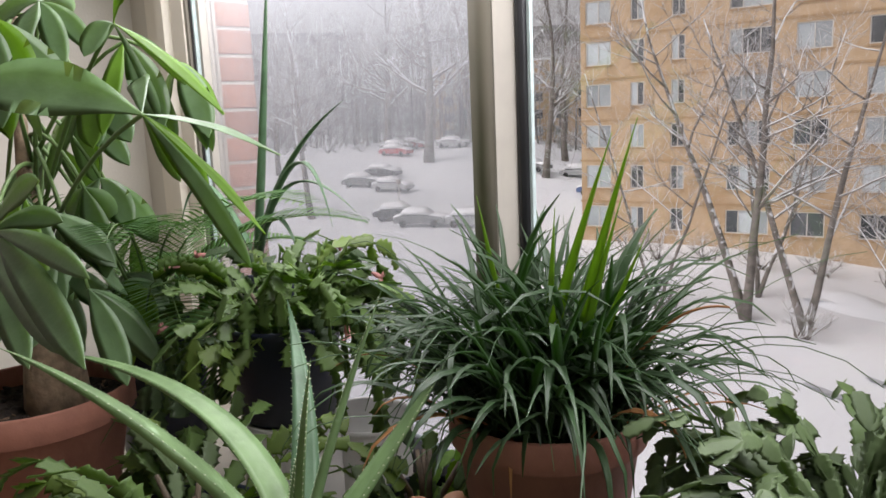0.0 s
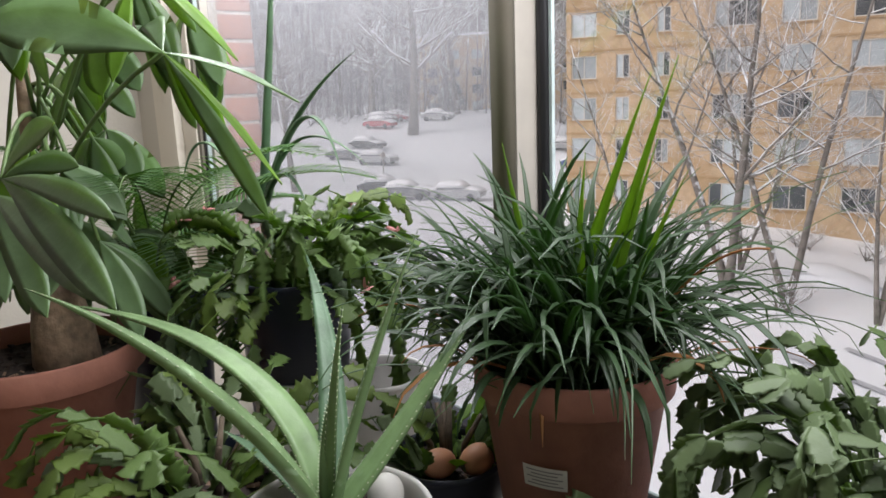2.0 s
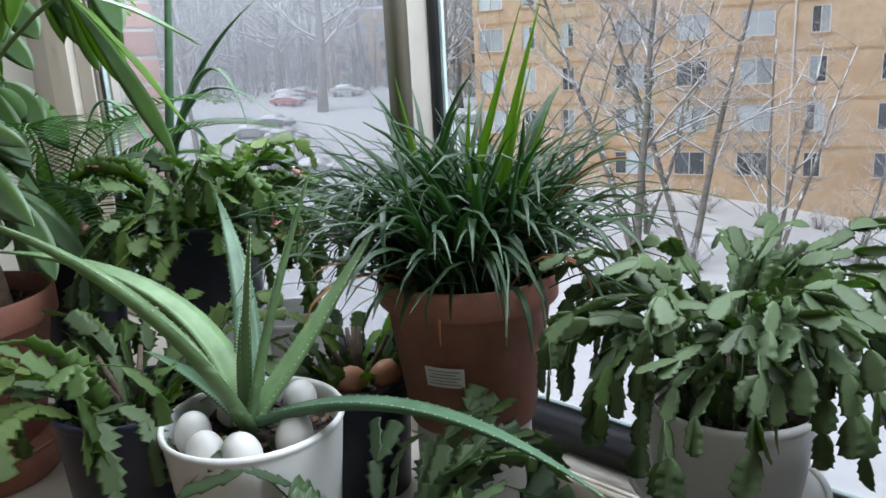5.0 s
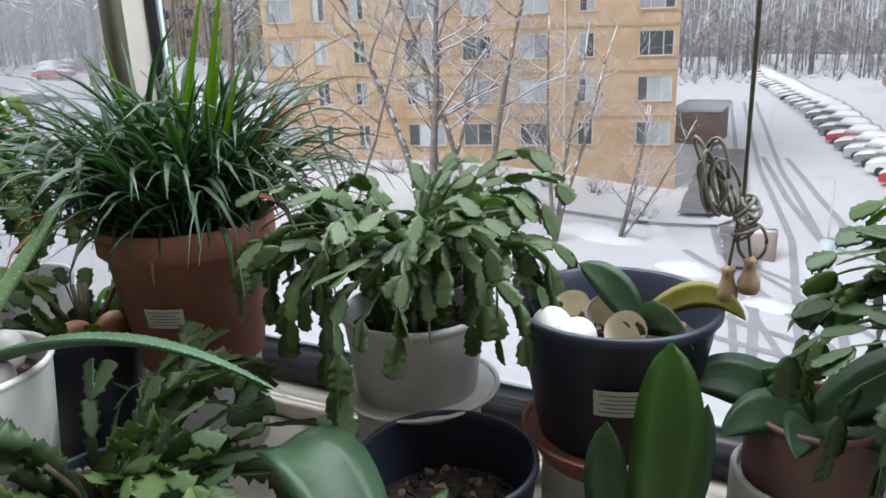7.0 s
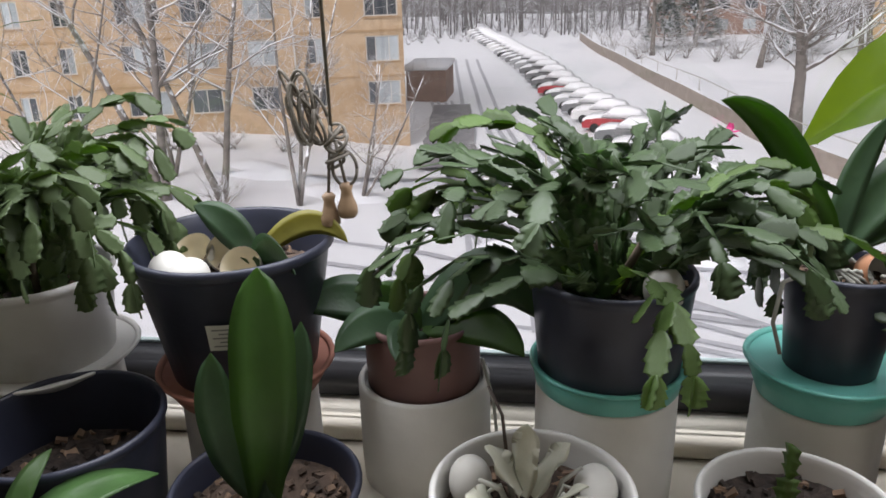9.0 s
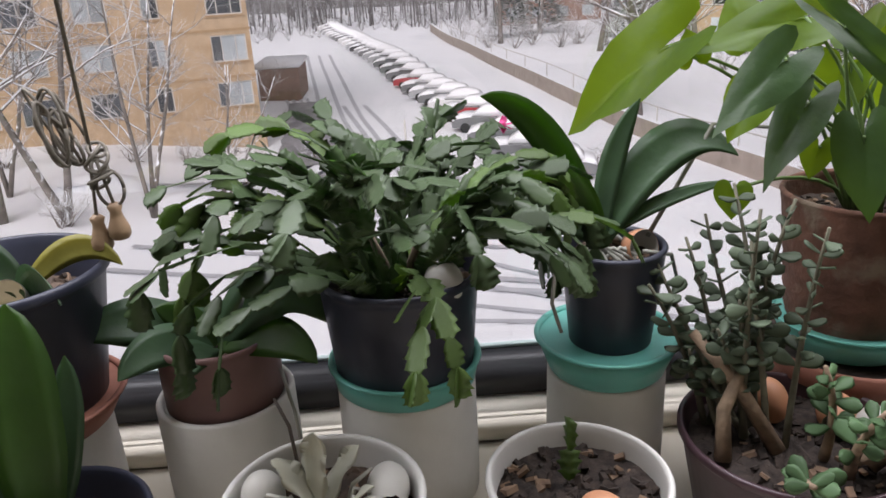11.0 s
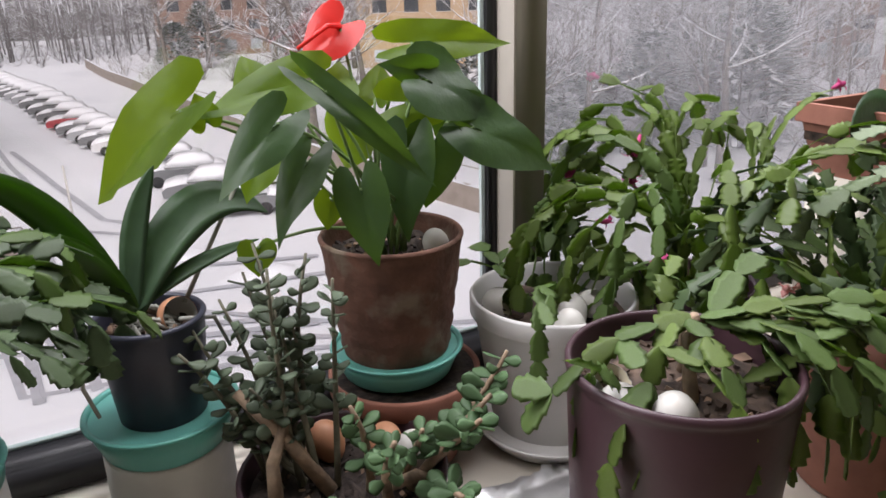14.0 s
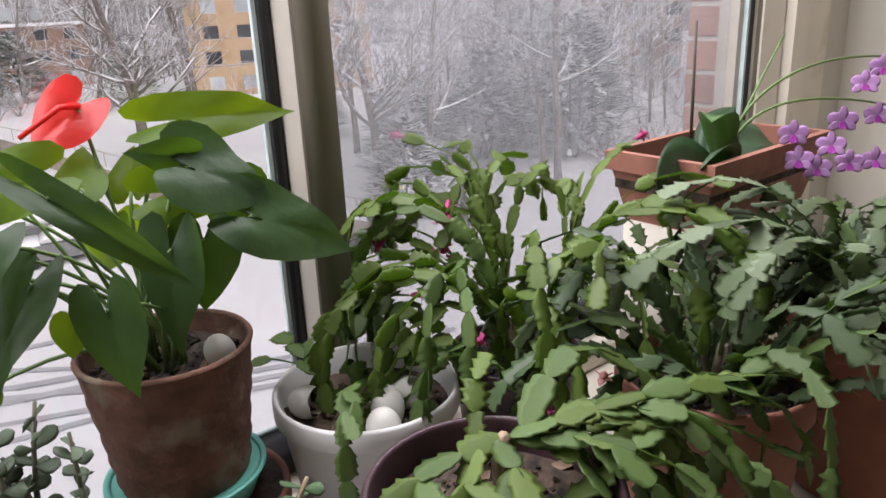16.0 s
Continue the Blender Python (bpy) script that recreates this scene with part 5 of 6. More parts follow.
tuft(520, (0.14, 0.33), 0.0053, leaf_grass, "leaves", (0.85, 1.52), (0.2, 1.3), 0.095, 5, "narrow dark green strap leaves")
tuft(130, (0.2, 0.32), 0.0045, leaf_grass, "outer_leaves", (0.55, 1.1), (0.5, 1.15), 0.1, 6)
tuft(60, (0.28, 0.42), 0.0013, leaf_grass, "thin_blade", (0.4, 1.2), (0.4, 1.0), 0.1, 7)
tuft(22, (0.12, 0.26), 0.0042, leaf_brown, "withered_leaf", (0.2, 1.1), (0.6, 1.2), 0.11, 8, "withered orange-brown leaves")
for a, b, h, c in (((-0.03, 0, top), (0.13, -0.03, top + 0.37), 0.0085, leaf_yellow), ((0.0, 0.02, top), (0.155, -0.02, top + 0.385), 0.0085, leaf_yellow), ((0.03, 0, top), (0.12, 0.0, top + 0.3), 0.007, leaf_yellow), ((-0.05, 0, top), (-0.1, -0.02, top + 0.29), 0.0075, leaf_yellow), ((-0.02, 0.02, top), (0.02, 0.0, top + 0.28), 0.007, leaf_yellow), ((0.04, 0.0, top), (0.17, -0.02, top + 0.27), 0.006, leaf_yellow)):
    broad_leaf(ob, a, b, h, 0.01, c, 0.35, up=(0.4, -0.9, 0.2), label="fresh light green leaf", shape=lambda u: max(0.05, min(1, 1.6 * (1 - u))))
broad_leaf(ob, (0.07, 0, top), (0.24, 0.02, top + 0.19), 0.005, 0.05, leaf_brown, 0.3, label="withered orange leaf")

# large grey-green holiday cactus in a white pot
cylinder(-0.165, 0.85, 0.085, 0.728)
saucer("saucer", -0.165, 0.85, 0.728, 0.112, 0.022, white_pot, "stained white saucer under a white pot")
zygo("holiday_cactus", -0.165, 0.85, 0.734, "grey-green holiday cactus spilling over a white pot", (0.098, 0.125), cactus_grey, dict(mat=white_pot, taper=0.82, lip=0.006, lip_h=0.012), 70, 0.037, 0.0108, (1.15, 1.57), (0.2, 0.36), (8, 10), 47, SEG_ROUND, floor=0.1, mats=[cactus_grey, cactus_grey, cactus_mid], spread=0.05, forks=0.3, most=860, wild=0.75)

# black pot with eggshells and an orchid leaf
CX, CY = 0.103, 0.848
cylinder(CX, CY, 0.082, 0.715)
saucer("saucer", CX, CY, 0.715, 0.107, 0.035, terracotta, "terracotta saucer under a black pot")
ob = thing("potted_orchid", (CX, CY, 0.722), "low orchid with few leaves in a large black plastic pot", "potted plant", "orchids")
top = pot(ob, 0.118, 0.185, plastic_black, 0.7, 0.01, 0.014, inset=0.045, soil=bark_mix, seed=4)
pot_label(ob, 0.1025, 0.106, radians(-69), 0.062, 0.032)
yellowing = LEAF("yellowing_leaf", (0.26, 0.24, 0.05), (0.5, 0.45, 0.06), 0.3)
for k, (foot, tip, bow, hh) in enumerate(LOW_LEAVES):
    broad_leaf(ob, foot, tip, hh, 0, yellowing if k == 2 else orchid_green, 0.25, start=bow, up=(0.1, -0.85, 0.5), label="yellowing leaf with orange base" if k == 2 else "")
for k, (x, y, z, t, c) in enumerate([(-0.056, 0.012, 0.022, (35, -10, 10), 1.0), (-0.062, -0.035, 0.012, (20, 70, 40), 0.15), (-0.03, -0.062, 0.01, (75, 30, 0), 0.15), (-0.012, 0.01, 0.02, (60, 20, 10), 0.9), (0.02, -0.03, 0.02, (45, 10, -10), 1.0)]):
    eggshell(CX + x, CY + y, 0.722 + top + z, t, egg_white, 60 + k, c, 0.024)

# white cylinders with orchids and a dark cactus
cylinder(0.318, 0.876, 0.081, 0.722)
ob = thing("potted_orchid", (0.318, 0.876, 0.7135), "moth orchid with dark drooping leaves in a mauve pot", "potted plant", "orchids")
top = pot(ob, 0.0715, 0.088, plastic_mauve, 0.97, 0.003, 0.01, inset=0.02, soil=bark_mix, seed=5)
for tip, bow, h, dark in DARK_LEAVES:
    broad_leaf(ob, DARK_FOOT, tip, h * 1.2, 0, orchid_green if dark else orchid_bright, 0.22, start=bow, up=(0.05, -0.6, 0.8))
broad_leaf(ob, DARK_FOOT, (0.1, 0.09, top + 0.04), 0.03, 0.03, orchid_green, 0.28)
broad_leaf(ob, DARK_FOOT, (-0.1, 0.08, top + 0.01), 0.028, 0.03, orchid_green, 0.28)
stalk(ob, [(0.075, -0.03, top - 0.02), (0.09, -0.06, top - 0.06), (0.1, -0.085, top - 0.14)], 0.0022, 0.0018, root_grey, "air_root", "dark hanging air root")

cylinder(0.537, 0.852, 0.081, 0.737)
saucer("saucer", 0.537, 0.852, 0.737, 0.089, 0.03, teal_plastic, "teal plastic saucer on a white cylinder", "teal saucers", 0.9)
zygo("holiday_cactus", 0.537, 0.848, 0.743, "dark green holiday cactus in a black plastic pot", (0.091, 0.135), cactus_dark, dict(mat=plastic_black, taper=0.86, lip=0.003, lip_h=0.012, inset=0.02), 62, 0.037, 0.0118, (0.75, 1.52), (0.14, 0.31), (7, 9), 43, SEG_ROUND, floor=0.1, flowers=2, mats=[cactus_dark, cactus_dark, cactus_mid], spread=0.05, bias=(3.3, 0.05), forks=0.3, most=680, wild=0.6)
eggshell(0.585, 0.80, 0.872, (90, 0, 20), egg_white, 71, 0.3)

cylinder(0.784, 0.88, 0.072, 0.715)
saucer("saucer", 0.784, 0.88, 0.715, 0.088, 0.046, teal_plastic, "wide teal plastic saucer on a white cylinder", "teal saucers", 0.78)
FX, FY = 0.786, 0.874
ob = thing("potted_orchid", (FX, FY, 0.7215), "moth orchid with long upright leaves in a small black pot", "potted plant", "orchids")
top = pot(ob, 0.062, 0.157, plastic_black, 0.74, 0.003, 0.008, inset=0.016, soil=bark_mix, seed=6)
for tip, bow, h, dark in LONG_LEAVES:
    broad_leaf(ob, *[tuple(Vector(p) + Vector((0, 0, 0.036))) for p in (LONG_FOOT, tip)], h, 0, orchid_green if dark else orchid_bright, 0.3, start=Vector(bow) + Vector((0, 0, 0.036)), up=(-0.25, -0.75, 0.6))
for q in ([(-0.05, -0.02, top + 0.01), (-0.072, -0.03, top + 0.005), (-0.078, -0.035, top - 0.04), (-0.068, -0.04, top - 0.075)], [(0.03, -0.02, top + 0.01), (0.07, 0.0, top - 0.005), (0.085, 0.01, top - 0.05)], [(0.04, 0.0, top + 0.02), (0.12, 0.03, top + 0.14), (0.2, 0.06, top + 0.125)]):
    stalk(ob, q, 0.0028, 0.0022, root_grey, "air_root", "dark looping air root")
rng = random.Random(9)
for i in range(16):
    a = rng.uniform(0, 6.28)
    stalk(ob, [(0.03 * math.cos(a), 0.03 * math.sin(a), top), (0.02 * math.cos(a + 1), 0.02 * math.sin(a + 1), top + 0.016), (0.035 * math.cos(a + 2), 0.035 * math.sin(a + 2), top - 0.002)], 0.003, 0.002, root_grey, "root")
eggshell(FX + 0.03, FY - 0.012, 0.7215 + top + 0.012, (70, -20, 30), egg_brown, 72, 0.9)

# anthurium in an old clay pot on a teal saucer on a brown pot
GX, GY = 1.09, 0.888
ob = thing("terracotta_pot", (GX + 0.01, GY + 0.0, SILL), "upturned brown terracotta pot used as a stand", "pot")
pot(ob, 0.105, 0.135, terracotta, 0.7, 0.01, 0.03, soil=None)
part("soil", disc(0.097, 0.13, random.Random(8), rough=0.003), soil_dark, ob)
saucer("saucer", GX, GY, SILL + 0.136, 0.09, 0.038, teal_plastic, "teal plastic saucer between two clay pots", "teal saucers", 0.8)
ob = thing("potted_anthurium", (GX, GY, SILL + 0.142), "anthurium with heart leaves and one red flower in weathered clay", "potted plant")
top = pot(ob, 0.094, 0.19, terracotta_old, 0.72, 0.002, 0.008, inset=0.025, seed=9, ridges=17)
# young picks the leaves whose backlit look is set by the lime material.
for k, (a, b, w, young) in enumerate(LEAVES_A + LEAVES_B + LEAVES_C):
    foot = (0.018 * math.cos(k * 2.4), 0.018 * math.sin(k * 2.4), top - 0.004)
    stalk(ob, bend(foot, a, 0, 8, start=(foot[0] * 2 + a[0] * 0.3, foot[1] + a[1] * 0.3, (top + a[2]) / 2 + 0.04)), 0.0026, 0.0019, stem_green)
    heart(ob, a, b, (-0.45 + 0.35 * math.sin(k * 1.7), -0.72, 0.45 + 0.3 * math.cos(k * 2.3)), w * 1.12, anth_lime if young else anth_green, cup=0.1 + 0.25 * (k % 3 == 0), droop=0.16)
stalk(ob, bend((0, 0, top), SPATHE[0], 0, 8, start=SPATHE[4]), 0.0026, 0.002, stem_green, "flower_stalk")
heart(ob, SPATHE[0], SPATHE[1], (-0.5, -0.75, 0.35), 0.034, red_spathe, name="flower", label="glossy red spathe")
stalk(ob, [SPATHE[0], SPATHE[2], SPATHE[3]], 0.004, 0.0025, red_spathe, "spadix", "small red spadix")
eggshell(GX + 0.045, GY - 0.04, SILL + 0.142 + top + 0.01, (90, 0, 60), egg_white, 73, 0.35, 0.017)

# white bowl pot with upright holiday cactus
HX, HY = 1.305, 0.828
saucer("saucer", HX, HY, SILL, 0.115, 0.03, white_pot, "stained cream saucer on the sill")
zygo("holiday_cactus", HX, HY, SILL + 0.006, "green holiday cactus with hanging joints in a pale grey pot", (0.117, 0.217), cactus_mid, dict(mat=grey_pot, taper=0.7, lip=0.008, lip_h=0.03, inset=0.03, soil=bark_mix), 13, 0.036, 0.0125, (1.1, 1.5), (0.4, 0.7), (6, 9), 44, SEG_ROUND, floor=0.17, flowers=3, mats=[cactus_mid, cactus_lime], spread=0.05, forks=0.35, most=110)
for x, y, c in ((1.303, 0.782, 0.12), (1.27, 0.742, 0.12), (1.24, 0.86, 0.8), (1.345, 0.79, 0.5)):
    eggshell(x, y, SILL + 0.208, (85, 10, 40 * c), egg_white, int(x * 1000), c)

# pale green hanging cactus behind
ob_lime = zygo("holiday_cactus", 1.54, 0.80, SILL, "light green holiday cactus with tall arching stems and pink flowers", (0.095, 0.2), cactus_lime, dict(mat=plastic_plum, taper=0.75, lip=0.006, lip_h=0.02), 34, 0.039, 0.0125, (1.3, 1.57), (0.1, 0.17), (12, 15), 45, SEG_ROUND, floor=0.1, flowers=6, mats=[cactus_lime, cactus_lime, cactus_mid], spread=0.06, forks=0.22, most=430, wild=0.8)

B = lambda x, y, z: (x - 1.54, y - 0.80, z - SILL)
trail(ob_lime, B(1.53, 0.81, 0.77), B(1.475, 0.86, 0.965), B(1.52, 0.86, 1.16), 0.037, 0.0115, [cactus_lime], 480, shape=SEG_SOFT, hang=0.1)
for k, c in enumerate(((1.475, 0.86, 0.962), (1.485, 0.87, 1.0))):
    f = Shape()
    blossom(f, Vector(B(*c)), (-0.5, -0.2, -0.8), random.Random(k + 3), 0.034)
    part("flower", f, pink_petal, ob_lime, "open magenta flower")

# large plum-coloured pot with trailing cactus and eggshells
IX, IY = 1.21, 0.495
ob = zygo("holiday_cactus", IX, IY, SILL, "bright green holiday cactus trailing from a tall plum pot", (0.108, 0.298), cactus_lime, dict(mat=plastic_plum, taper=0.85, lip=0.003, lip_h=0.012, inset=0.03, soil=bark_mix), 3, 0.041, 0.0125, (0.5, 1.1), (0.26, 0.44), (3, 4), 46, SEG, floor=0.1, mats=[cactus_lime, cactus_mid], spread=0.06, forks=0.1, most=12)
B = lambda x, y, z: (x - IX, y - IY, z - SILL)
for k, q in enumerate(([(1.24, 0.52, 0.85), (1.235, 0.505, 0.89), (1.226, 0.5, 0.92)], [(1.2, 0.47, 0.85), (1.22, 0.5, 0.9), (1.26, 0.5, 0.912)], [(1.26, 0.54, 0.85), (1.24, 0.52, 0.9), (1.2, 0.505, 0.91)])):
    stalk(ob, [B(*p) for p in q], 0.0075, 0.005, stem_wood, "stem", "grey woody old stem")
for k, (a, b, c) in enumerate((((1.226, 0.5, 0.918), (1.061, 0.54, 0.83), (1.12, 0.51, 0.93)), ((1.226, 0.5, 0.918), (1.535, 0.42, 0.915), (1.37, 0.49, 0.86)), ((1.235, 0.5, 0.915), (1.48, 0.40, 0.84), (1.36, 0.44, 0.95)), ((1.235, 0.495, 0.915), (1.36, 0.41, 0.77), (1.35, 0.43, 0.93)), ((1.24, 0.49, 0.91), (1.295, 0.46, 0.75), (1.32, 0.47, 0.93)),
                              ((1.2, 0.5, 0.918), (1.12, 0.45, 0.8), (1.14, 0.47, 0.91)), ((1.22, 0.5, 0.918), (1.19, 0.41, 0.88), (1.19, 0.44, 0.93)), ((1.25, 0.5, 0.915), (1.42, 0.53, 0.9), (1.34, 0.53, 0.99)), ((1.24, 0.5, 0.915), (1.45, 0.45, 0.78), (1.38, 0.46, 0.95)), ((1.25, 0.49, 0.915), (1.45, 0.37, 0.72), (1.42, 0.4, 0.95)), ((1.25, 0.49, 0.915), (1.56, 0.39, 0.8), (1.48, 0.42, 0.96)), ((1.25, 0.48, 0.915), (1.38, 0.34, 0.74), (1.36, 0.38, 0.93)), ((1.25, 0.49, 0.915), (1.6, 0.4, 0.87), (1.45, 0.44, 0.93)))):
    trail(ob, B(*a), B(*b), B(*c), 0.044, 0.0135, [cactus_lime, cactus_mid], 400 + k, shape=SEG_SOFT, hang=0.5, most=5, wild=0.3)
for k, c in enumerate(((1.403, 0.537, 0.894), (1.3, 0.44, 0.77))):
    f = Shape()
    blossom(f, Vector(B(*c)), (-0.6, -0.4, 0.3), random.Random(k), 0.02)
    part("flower", f, pale_pink, ob, "pale pink flower bud")
for x, y, t, c in ((-0.05, -0.045, (100, 0, 30), 0.3), (-0.06, 0.03, (30, 10, 0), 0.8), (-0.075, -0.01, (110, 20, 0), 0.7)):
    eggshell(IX + x, IY + y, SILL + 0.298 - 0.028, t, egg_white, int(900 + x * 1000), c)

# dark cactus in terracotta at the window's end
zygo("forest_cactus", 1.60, 0.53, SILL, "large dark green toothed cactus in a terracotta pot", (0.115, 0.25), cactus_dark, dict(mat=terracotta, taper=0.75, lip=0.008, lip_h=0.04), 52, 0.048, 0.0125, (0.7, 1.45), (0.25, 0.45), (7, 9), 47, SEG, floor=0.16, flowers=2, mats=[cactus_dark, cactus_dark, cactus_mid, cactus_grey], spread=0.07, forks=0.2, most=400)
ob_pale = zygo("forest_cactus", 1.86, 0.46, SILL, "pale-backed toothed cactus with arching stems in a clay pot", (0.1, 0.26), cactus_grey, dict(mat=terracotta, taper=0.75, lip=0.008, lip_h=0.04), 26, 0.05, 0.0145, (0.8, 1.4), (0.28, 0.45), (7, 9), 53, SEG, floor=0.16, mats=[cactus_grey, cactus_mid, cactus_dark], spread=0.06, forks=0.2, most=220)

B = lambda x, y, z: (x - 1.86, y - 0.45, z - SILL)
for k, (b, c) in enumerate((((1.48, 0.56, 0.96), (1.68, 0.5, 1.1)), ((1.606, 0.5, 0.88), (1.63, 0.49, 1.1)), ((1.752, 0.42, 0.87), (1.72, 0.44, 1.08)), ((1.62, 0.62, 1.02), (1.78, 0.54, 1.09)), ((1.98, 0.5, 0.92), (1.95, 0.48, 1.06)), ((1.54, 0.47, 0.94), (1.7, 0.46, 1.08)))):
    trail(ob_pale, B(1.85, 0.46, 0.83), B(*b), B(*c), 0.044, 0.0165, [cactus_pale, cactus_grey], 450 + k, hang=0.35, most=3, wild=0.2)

# jade plant
JX, JY = 0.955, 0.745
ob = thing("jade_plant", (JX, JY, SILL), "jade plant with woody stems in a plum-brown pot", "potted plant")
top = pot(ob, 0.121, 0.112, plastic_plum, 0.8, 0.006, 0.012, inset=0.02, seed=10)


def jade(ob, a, b, r, leaves, size, mat, seed, side=3):
    rng = random.Random(seed)
    mid = Vector(a).lerp(Vector(b), 0.5) + Vector((rng.gauss(0, 0.02), rng.gauss(0, 0.02), 0.01))
    pts = bend(a, b, 0, 7, start=mid)
    part("stem", tube(pts, [r * (1 - 0.6 * i / 6) for i in range(7)], 7), stem_wood if r > 0.005 else stem_grey, ob)
    for i in range(leaves):
        u = 0.35 + 0.65 * i / leaves
        k = min(int(u * 6), 5)
        p = pts[k].lerp(pts[k + 1], u * 6 - k)
        az = i * 1.57 + rng.gauss(0, 0.3) + (0.78 if i % 4 > 1 else 0)
        for sg in (0, math.pi):
            d = Vector((math.cos(az + sg), math.sin(az + sg), rng.uniform(-0.15, 0.5))).normalized()
            L = size * rng.uniform(0.75, 1.2) * (1.1 - 0.35 * u)
            s = blade([p + d * (L * q) + Vector((0, 0, 0.1 * L * q * q)) for q in (0, 0.15, 0.4, 0.65, 0.85, 1.0)], [L * w for w in (0.07, 0.12, 0.24, 0.32, 0.28, 0.08)], 0.0013, -0.05, up=Vector((rng.gauss(-0.3, 0.5), rng.gauss(-0.6, 0.5), 0.8)).normalized())
            part("leaf", s, mat, ob)


rng = random.Random(12)
for k in range(15):
    a = (rng.uniform(-0.08, 0.02), rng.uniform(-0.01, 0.06), top)
    b = (a[0] + rng.gauss(-0.02, 0.05), a[1] + rng.uniform(-0.02, 0.08), top + rng.uniform(0.1, 0.29))
    jade(ob, a, b, 0.0042, int(4 + 26 * (b[2] - top)), 0.026, jade_dark, 90 + k)
for k, (a, b, r, n, sz) in enumerate([((0.03, -0.06, top), (0.02, -0.11, top + 0.11), 0.007, 7, 0.03), ((0.05, -0.04, top), (0.06, -0.09, top + 0.1), 0.006, 6, 0.029), ((0.0, -0.07, top), (-0.05, -0.13, top + 0.05), 0.006, 5, 0.03), ((0.06, -0.05, top), (0.15, -0.08, top + 0.11), 0.007, 8, 0.031), ((0.08, -0.03, top), (0.19, -0.05, top + 0.14), 0.006, 8, 0.03), ((0.02, -0.03, top), (0.0, -0.04, top + 0.12), 0.006, 7, 0.028)]):
    jade(ob, a, b, r, n, sz, jade_green, 120 + k)
jade(ob, (0.1, -0.02, top), (0.11, -0.125, top + 0.115), 0.007, 9, 0.033, jade_green, 140)
jade(ob, (0.085, -0.07, top), (0.075, -0.15, top + 0.05), 0.007, 6, 0.032, jade_green, 141)
for q in ([(-0.085, -0.02, top), (-0.08, 0.0, top + 0.05), (-0.05, 0.02, top + 0.1)], [(-0.02, -0.01, top), (-0.06, 0.01, top + 0.07), (-0.1, 0.05, top + 0.12)], [(0.09, -0.06, top), (0.06, -0.07, top + 0.03), (0.03, -0.05, top + 0.01)]):
    stalk(ob, q, 0.0095, 0.006, stem_wood, "stem", "thick tan woody stem")
eggshell(JX + 0.0, JY + 0.055, SILL + top + 0.02, (80, 0, 30), egg_brown, 74, 0.3)
eggshell(JX + 0.06, JY + 0.02, SILL + top + 0.02, (95, 10, -30), egg_brown, 75, 0.5)
eggshell(JX + 0.085, JY - 0.015, SILL + top + 0.02, (100, -20, 10), egg_white, 76, 0.3)

# pots near the front of the sill
ob = thing("potted_seedling", (0.705, 0.69, SILL), "small cactus cutting in a wide white pot of dark soil", "potted plant")
top = pot(ob, 0.094, 0.118, white_pot, 0.8, 0.004, 0.01, inset=0.022, soil=soil_dark, seed=12)
s, *_ = chain(random.Random(3), (-0.005, 0.02, top), 1.2, 1.5, 0.05, 2, 0.038, 0.011, SEG)
part("stem", s, cactus_mid, ob)
eggshell(0.72, 0.64, SILL + top + 0.012, (100, 0, 50), egg_brown, 77, 0.5)

LX, LY = 0.455, 0.655
ob = thing("potted_orchid", (LX, LY, SILL), "withered orchid with papery white petals in a white pot", "potted plant", "orchids")
top = pot(ob, 0.097, 0.148, white_pot, 0.82, 0.004, 0.01, inset=0.03, soil=bark_mix, seed=13)
rng = random.Random(17)
for i in range(14):
    a = rng.uniform(0, 6.28)
    stalk(ob, [(0.02 * math.cos(a), 0.02 * math.sin(a), top), (0.03 * math.cos(a), 0.03 * math.sin(a), top + 0.03), (0.05 * math.cos(a), 0.05 * math.sin(a), top + rng.uniform(0, 0.05))], 0.003, 0.0018, root_grey, "root")
for a, b, h in (((-0.02, 0.0, top), (-0.06, -0.03, top + 0.035), 0.017), ((-0.01, 0.01, top + 0.01), (-0.005, 0.02, top + 0.085), 0.016), ((0.0, 0.01, top + 0.01), (0.035, 0.03, top + 0.06), 0.014), ((-0.01, 0, top + 0.02), (-0.045, 0.01, top + 0.065), 0.015), ((0.01, -0.01, top), (0.05, -0.02, top + 0.05), 0.008)):
    broad_leaf(ob, a, b, h, 0.01, white_petal, 0.35, name="petal", label="papery white petal", wave=0.25)
stalk(ob, [(-0.02, 0.02, top), (-0.03, 0.04, top + 0.08), (-0.045, 0.06, top + 0.1)], 0.002, 0.0015, wood_dark, "dry_stem")
for x, y, t, m, c in ((-0.06, 0.02, (90, 0, 10), egg_white, 0.4), (0.05, -0.03, (80, 0, 60), egg_white, 0.3), (0.06, 0.02, (100, 10, 0), egg_white, 0.5), (-0.03, -0.05, (95, 0, 20), egg_white, 0.6), (0.02, -0.06, (80, 20, 0), egg_brown, 0.8)):
    eggshell(LX + x, LY + y, SILL + top + 0.015, t, m, int(500 + x * 900), c)

MX, MY = 0.185, 0.675
ob = thing("potted_orchid", (MX, MY, SILL), "orchid with tall upright blade leaves in a black pot", "potted plant", "orchids")
top = pot(ob, 0.098, 0.118, plastic_black, 0.8, 0.004, 0.01, inset=0.03, soil=bark_mix, seed=14)
ov = lambda u: max(0.04, min(1, 0.5 + u * 1.3) * (1 - max(0, (u - 0.62) / 0.38) ** 2.2) ** 0.7)
